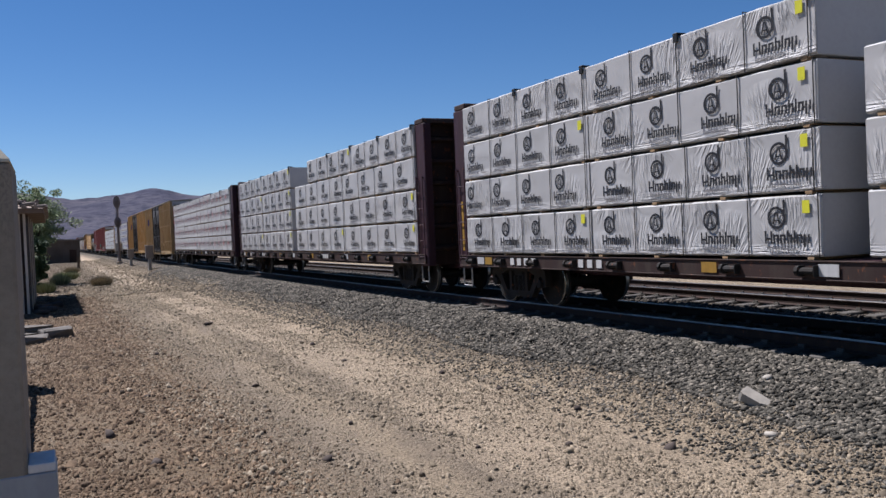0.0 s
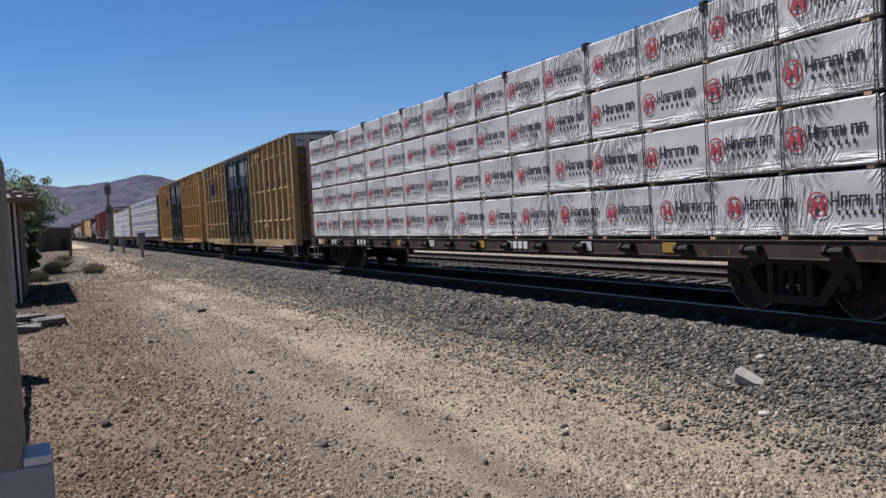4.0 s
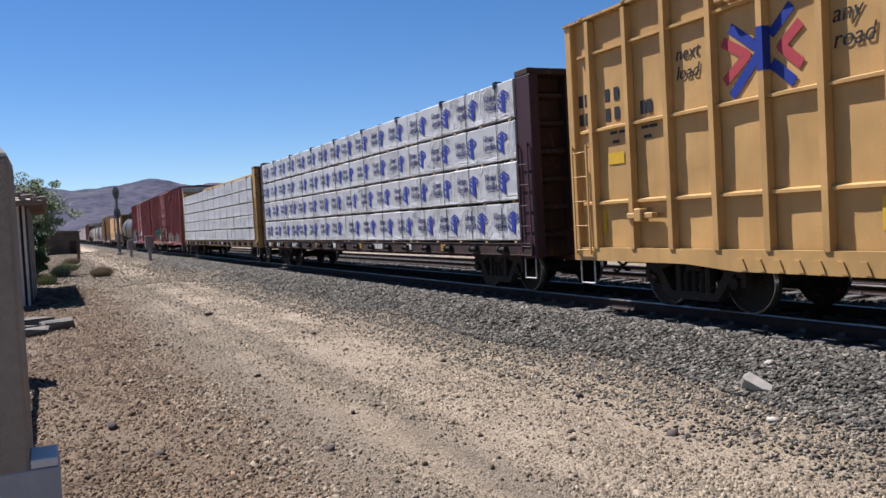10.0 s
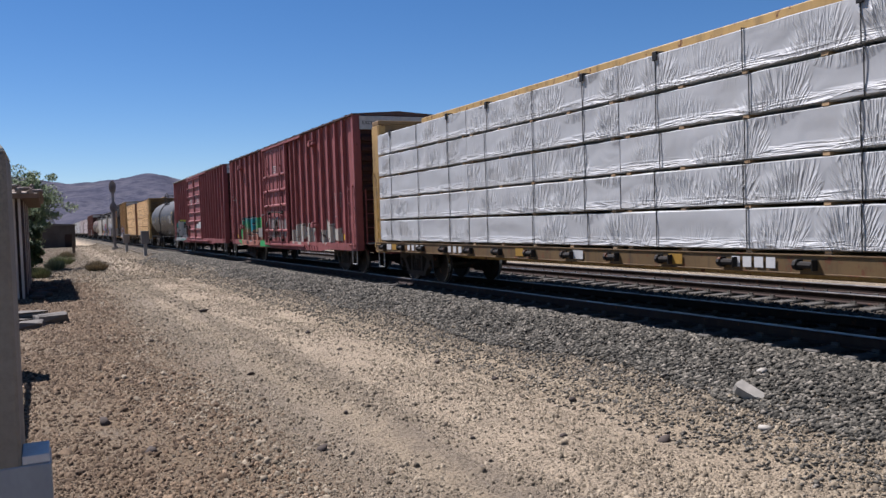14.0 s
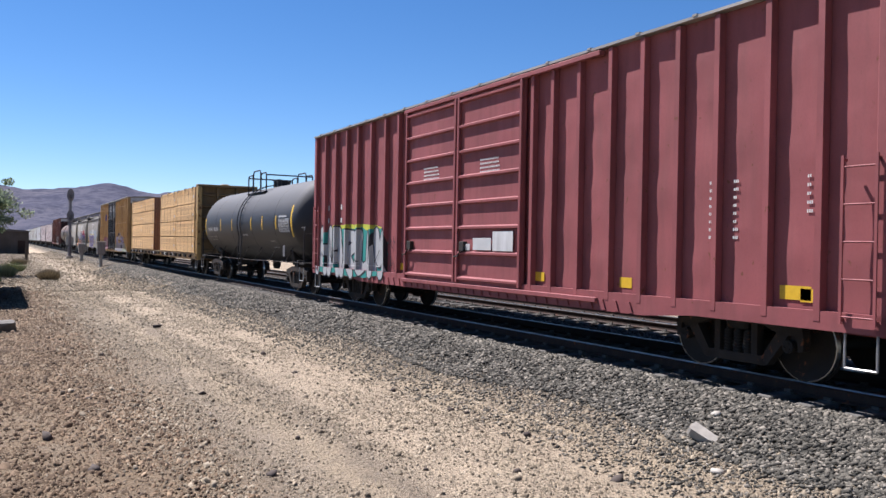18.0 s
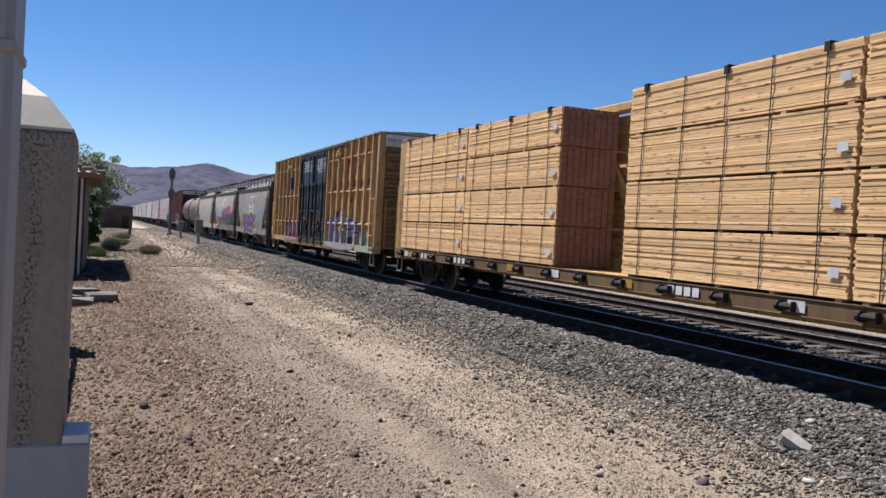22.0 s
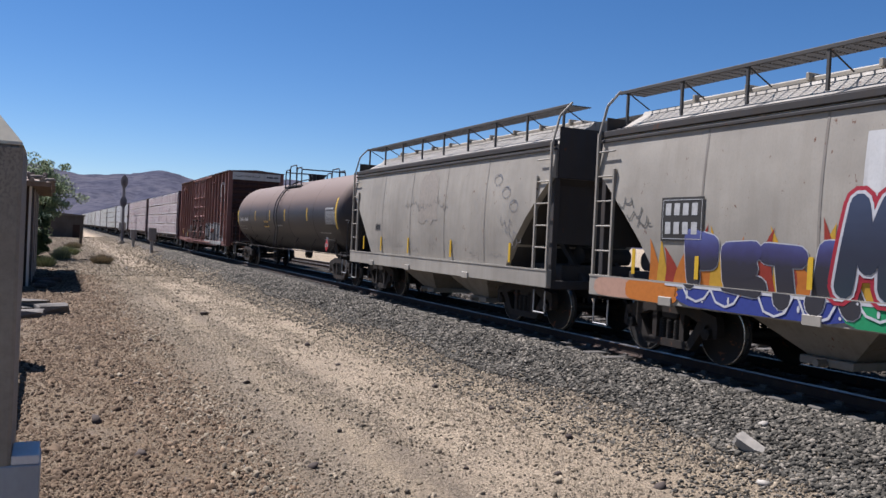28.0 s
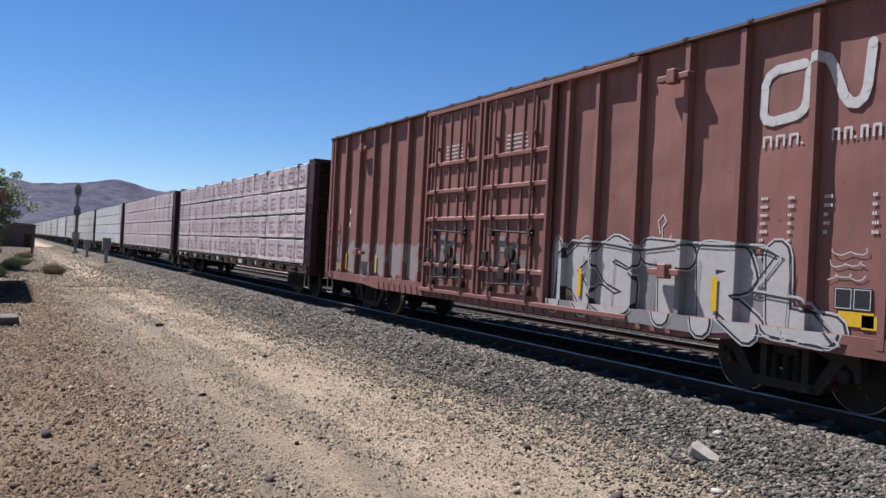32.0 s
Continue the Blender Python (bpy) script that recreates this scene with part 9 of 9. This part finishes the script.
def marks_on_brown(car, half):
    side = Side(BROWN_RIBS, 0.11, 0.105, flats=[(6.5, 11.3, -1.5565)])
    grey, edge = paint(0.350, 0.342, 0.325, 0.3), paint(0.030, 0.028, 0.027)
    blob(car, "graffiti", paint(0.19, 0.185, 0.178, 0.4), cloud(11.4, 16.1, 0.74, 1.96, 18, 44, 0.08), side, half)
    spray(car, "KSTRL", 11.35, 17.05, 0.95, 1.84, half, side, [(paint(0.42, 0.41, 0.40), 0.45), (edge, 0.40), (grey, 0.34)], -0.1, 5)
    strokes(car, paint(0.36, 0.355, 0.34), [[(11.4, 0.9), (11.5, 1.7), (11.9, 2.0), (12.8, 1.98), (13.6, 1.9), (14.6, 2.0), (15.9, 1.98), (16.2, 1.85), (15.8, 1.4), (16.6, 1.35), (17.15, 0.85)]], 0.030, side, half, 0.024)
    strokes(car, edge, [[(11.45, 0.9), (11.55, 1.68), (11.93, 1.96), (12.8, 1.94), (13.6, 1.86), (14.6, 1.96), (15.85, 1.94), (16.12, 1.85), (15.72, 1.38), (16.55, 1.31), (17.08, 0.85)]], 0.026, side, half, 0.027)
    strokes(car, paint(0.16, 0.155, 0.15), [[(u, 0.95), (u + 0.04, 1.75)] for u in (12.2, 13.0, 13.9, 14.8, 15.4, 16.3)], 0.014, side, half, 0.024)
    for i, (a, b_) in enumerate([(0.6, 1.3), (1.4, 2.3), (2.3, 3.3), (3.2, 4.2), (4.2, 5.2), (5.2, 6.3)]):
        blob(car, "graffiti", paint(0.235, 0.200, 0.188, 0.6), cloud(a, b_, 0.9, 1.95, 50 + i, 16, 0.35), side, half, 0.001 * (i % 2))
    for i, (a, b_) in enumerate([(6.8, 7.5), (7.7, 8.4), (9.2, 9.8), (10.1, 10.8)]):
        blob(car, "graffiti", paint(0.17, 0.14, 0.13, 0.6), cloud(a, b_, 1.05, 1.8, 160 + i, 14, 0.4), -1.4955, half)
    # a looped white mark in one line, running over the ribs
    hook = [(16.38, 4.20), (15.98, 4.19), (15.86, 4.13), (15.80, 4.02), (15.79, 3.66), (15.84, 3.57), (15.95, 3.54), (16.30, 3.58), (16.40, 3.64), (16.44, 3.76), (16.46, 4.08), (16.52, 4.20), (16.62, 4.24),
            (16.72, 4.20), (16.80, 4.08), (16.94, 3.74), (17.02, 3.64), (17.12, 3.62), (17.20, 3.68), (17.24, 3.80), (17.28, 4.28)]
    strokes(car, paint(0.44, 0.43, 0.41), [hook], 0.125, side, half)
    for u, w in ((15.80, 0.15), (16.0, 0.15), (16.2, 0.15), (16.39, 0.03), (16.80, 0.12), (16.96, 0.12), (17.11, 0.03), (17.17, 0.11), (17.32, 0.12)):
        lines = [[(u + 0.02, 3.23), (u + 0.02, 3.35), (u + w - 0.02, 3.35), (u + w - 0.02, 3.23)]] if w > 0.05 else [[(u, 3.235), (u + 0.01, 3.235)]]
        strokes(car, paint(0.44, 0.43, 0.41), lines, 0.030, side, half, 0.002)
    for u in (12.1, 15.08, 3.5, 1.4):
        blob(car, "reflector", INK_YELLOW, [(u, 1.08), (u + 0.1, 1.08), (u + 0.1, 1.54), (u, 1.54)], side, half, 0.030)
    for i in range(3):
        scribble(car, 16.86, 1.92 - i * 0.14, 0.5, half, STENCIL_DIM, 31 + i, side, 5, 0.12, 0.014)
    scribble(car, 16.0, 0.85, 1.1, half, STENCIL_DIM, 36, side, 9, 0.06, 0.014, 0.03)
    strokes(car, STENCIL_DIM, [[(14.0, 2.12), (13.95, 2.3), (14.05, 2.4), (14.12, 2.3), (14.04, 2.22), (14.05, 2.02), (13.92, 1.92)], [(14.05, 2.05), (14.16, 1.98), (14.24, 2.1)]], 0.020, side, half)
    part("notice_plate", MB().box(-1.408, -1.4025, half - 17.42, half - 16.94, 1.26, 1.52, 0.002).mesh("notice_plate", INK_BLACK), car)
    for u0, u1 in ((16.96, 17.16), (17.2, 17.4)):
        strokes(car, STENCIL_DIM, [[(u0, 1.28), (u1, 1.28), (u1, 1.50), (u0, 1.50), (u0, 1.28)]], 0.010, -1.409, half)


def marks_on_dusty(car, half):
    side = Side(GRID_RIBS, 0.12, 0.12)
    for i in range(6):
        scribble(car, 0.7 + i * 0.5, 1.38 + 0.1 * math.sin(i * 2.0), 0.55, half, paint(0.05, 0.045, 0.04), 200 + i, side, 6, 0.4, 0.020)
    scribble(car, 12.8, 2.2, 0.8, half, paint(0.320, 0.142, 0.128), 210, side, 4, 0.25, 0.018)


marks_on_dusty(c4, BOX_HALF)
marks_on_red_oxide(c8, BOX_HALF)
marks_on_red(c9, BOX_HALF)
marks_on_tan(c12, BOX_HALF)
marks_on_dirty_hopper(c13, HOP_HALF)
marks_on_bright_hopper(c14, HOP_HALF)
marks_on_pale_hopper(c15, HOP_HALF)
marks_on_brown(c17, BOX_HALF)


def hazard_placard(holder):
    red = flat("placard_red", (0.392, 0.022, 0.022))
    mb = MB()
    mb.prism([(0.0, 1.78), (0.21, 1.57), (0.0, 1.36), (-0.21, 1.57)], "x", -1.538, -1.533)
    p = part("hazard_placard", mb.mesh("hazard_placard", red), holder, (0, -0.02, -0.06), "red diamond hazard placard")
    part("placard_band", MB().box(-1.541, -1.539, -0.14, 0.14, 1.52, 1.62).mesh("placard_band", PANEL_WHITE), holder, (0, -0.02, -0.06))
    part("lettering", lettering("1268", 0.11, INK_BLACK), holder, on_side(0.10, 1.475, -1.543))


hazard_placard(holder)


# ---- movement ----
def travelled(t):
    """Metres that the train has moved since the start: it slowly gathers speed."""
    q = t / 10
    return 92.77 * q + 0.208 * q ** 2 + 0.304 * q ** 3


def motions():
    times = list(range(0, 33))
    for car, y0 in TRAIN:
        walk(car, [(t, pose(TRACK_X, y0 - travelled(t), RAIL_Z)) for t in times])
    ticks = [i / 15 for i in range(0, 481)]
    for w, y in TURNING:
        walk(w, [(t, Matrix.Translation((0, y, WHEEL_R)) @ Matrix.Rotation(travelled(t) / WHEEL_R, 4, "X")) for t in ticks])


motions()
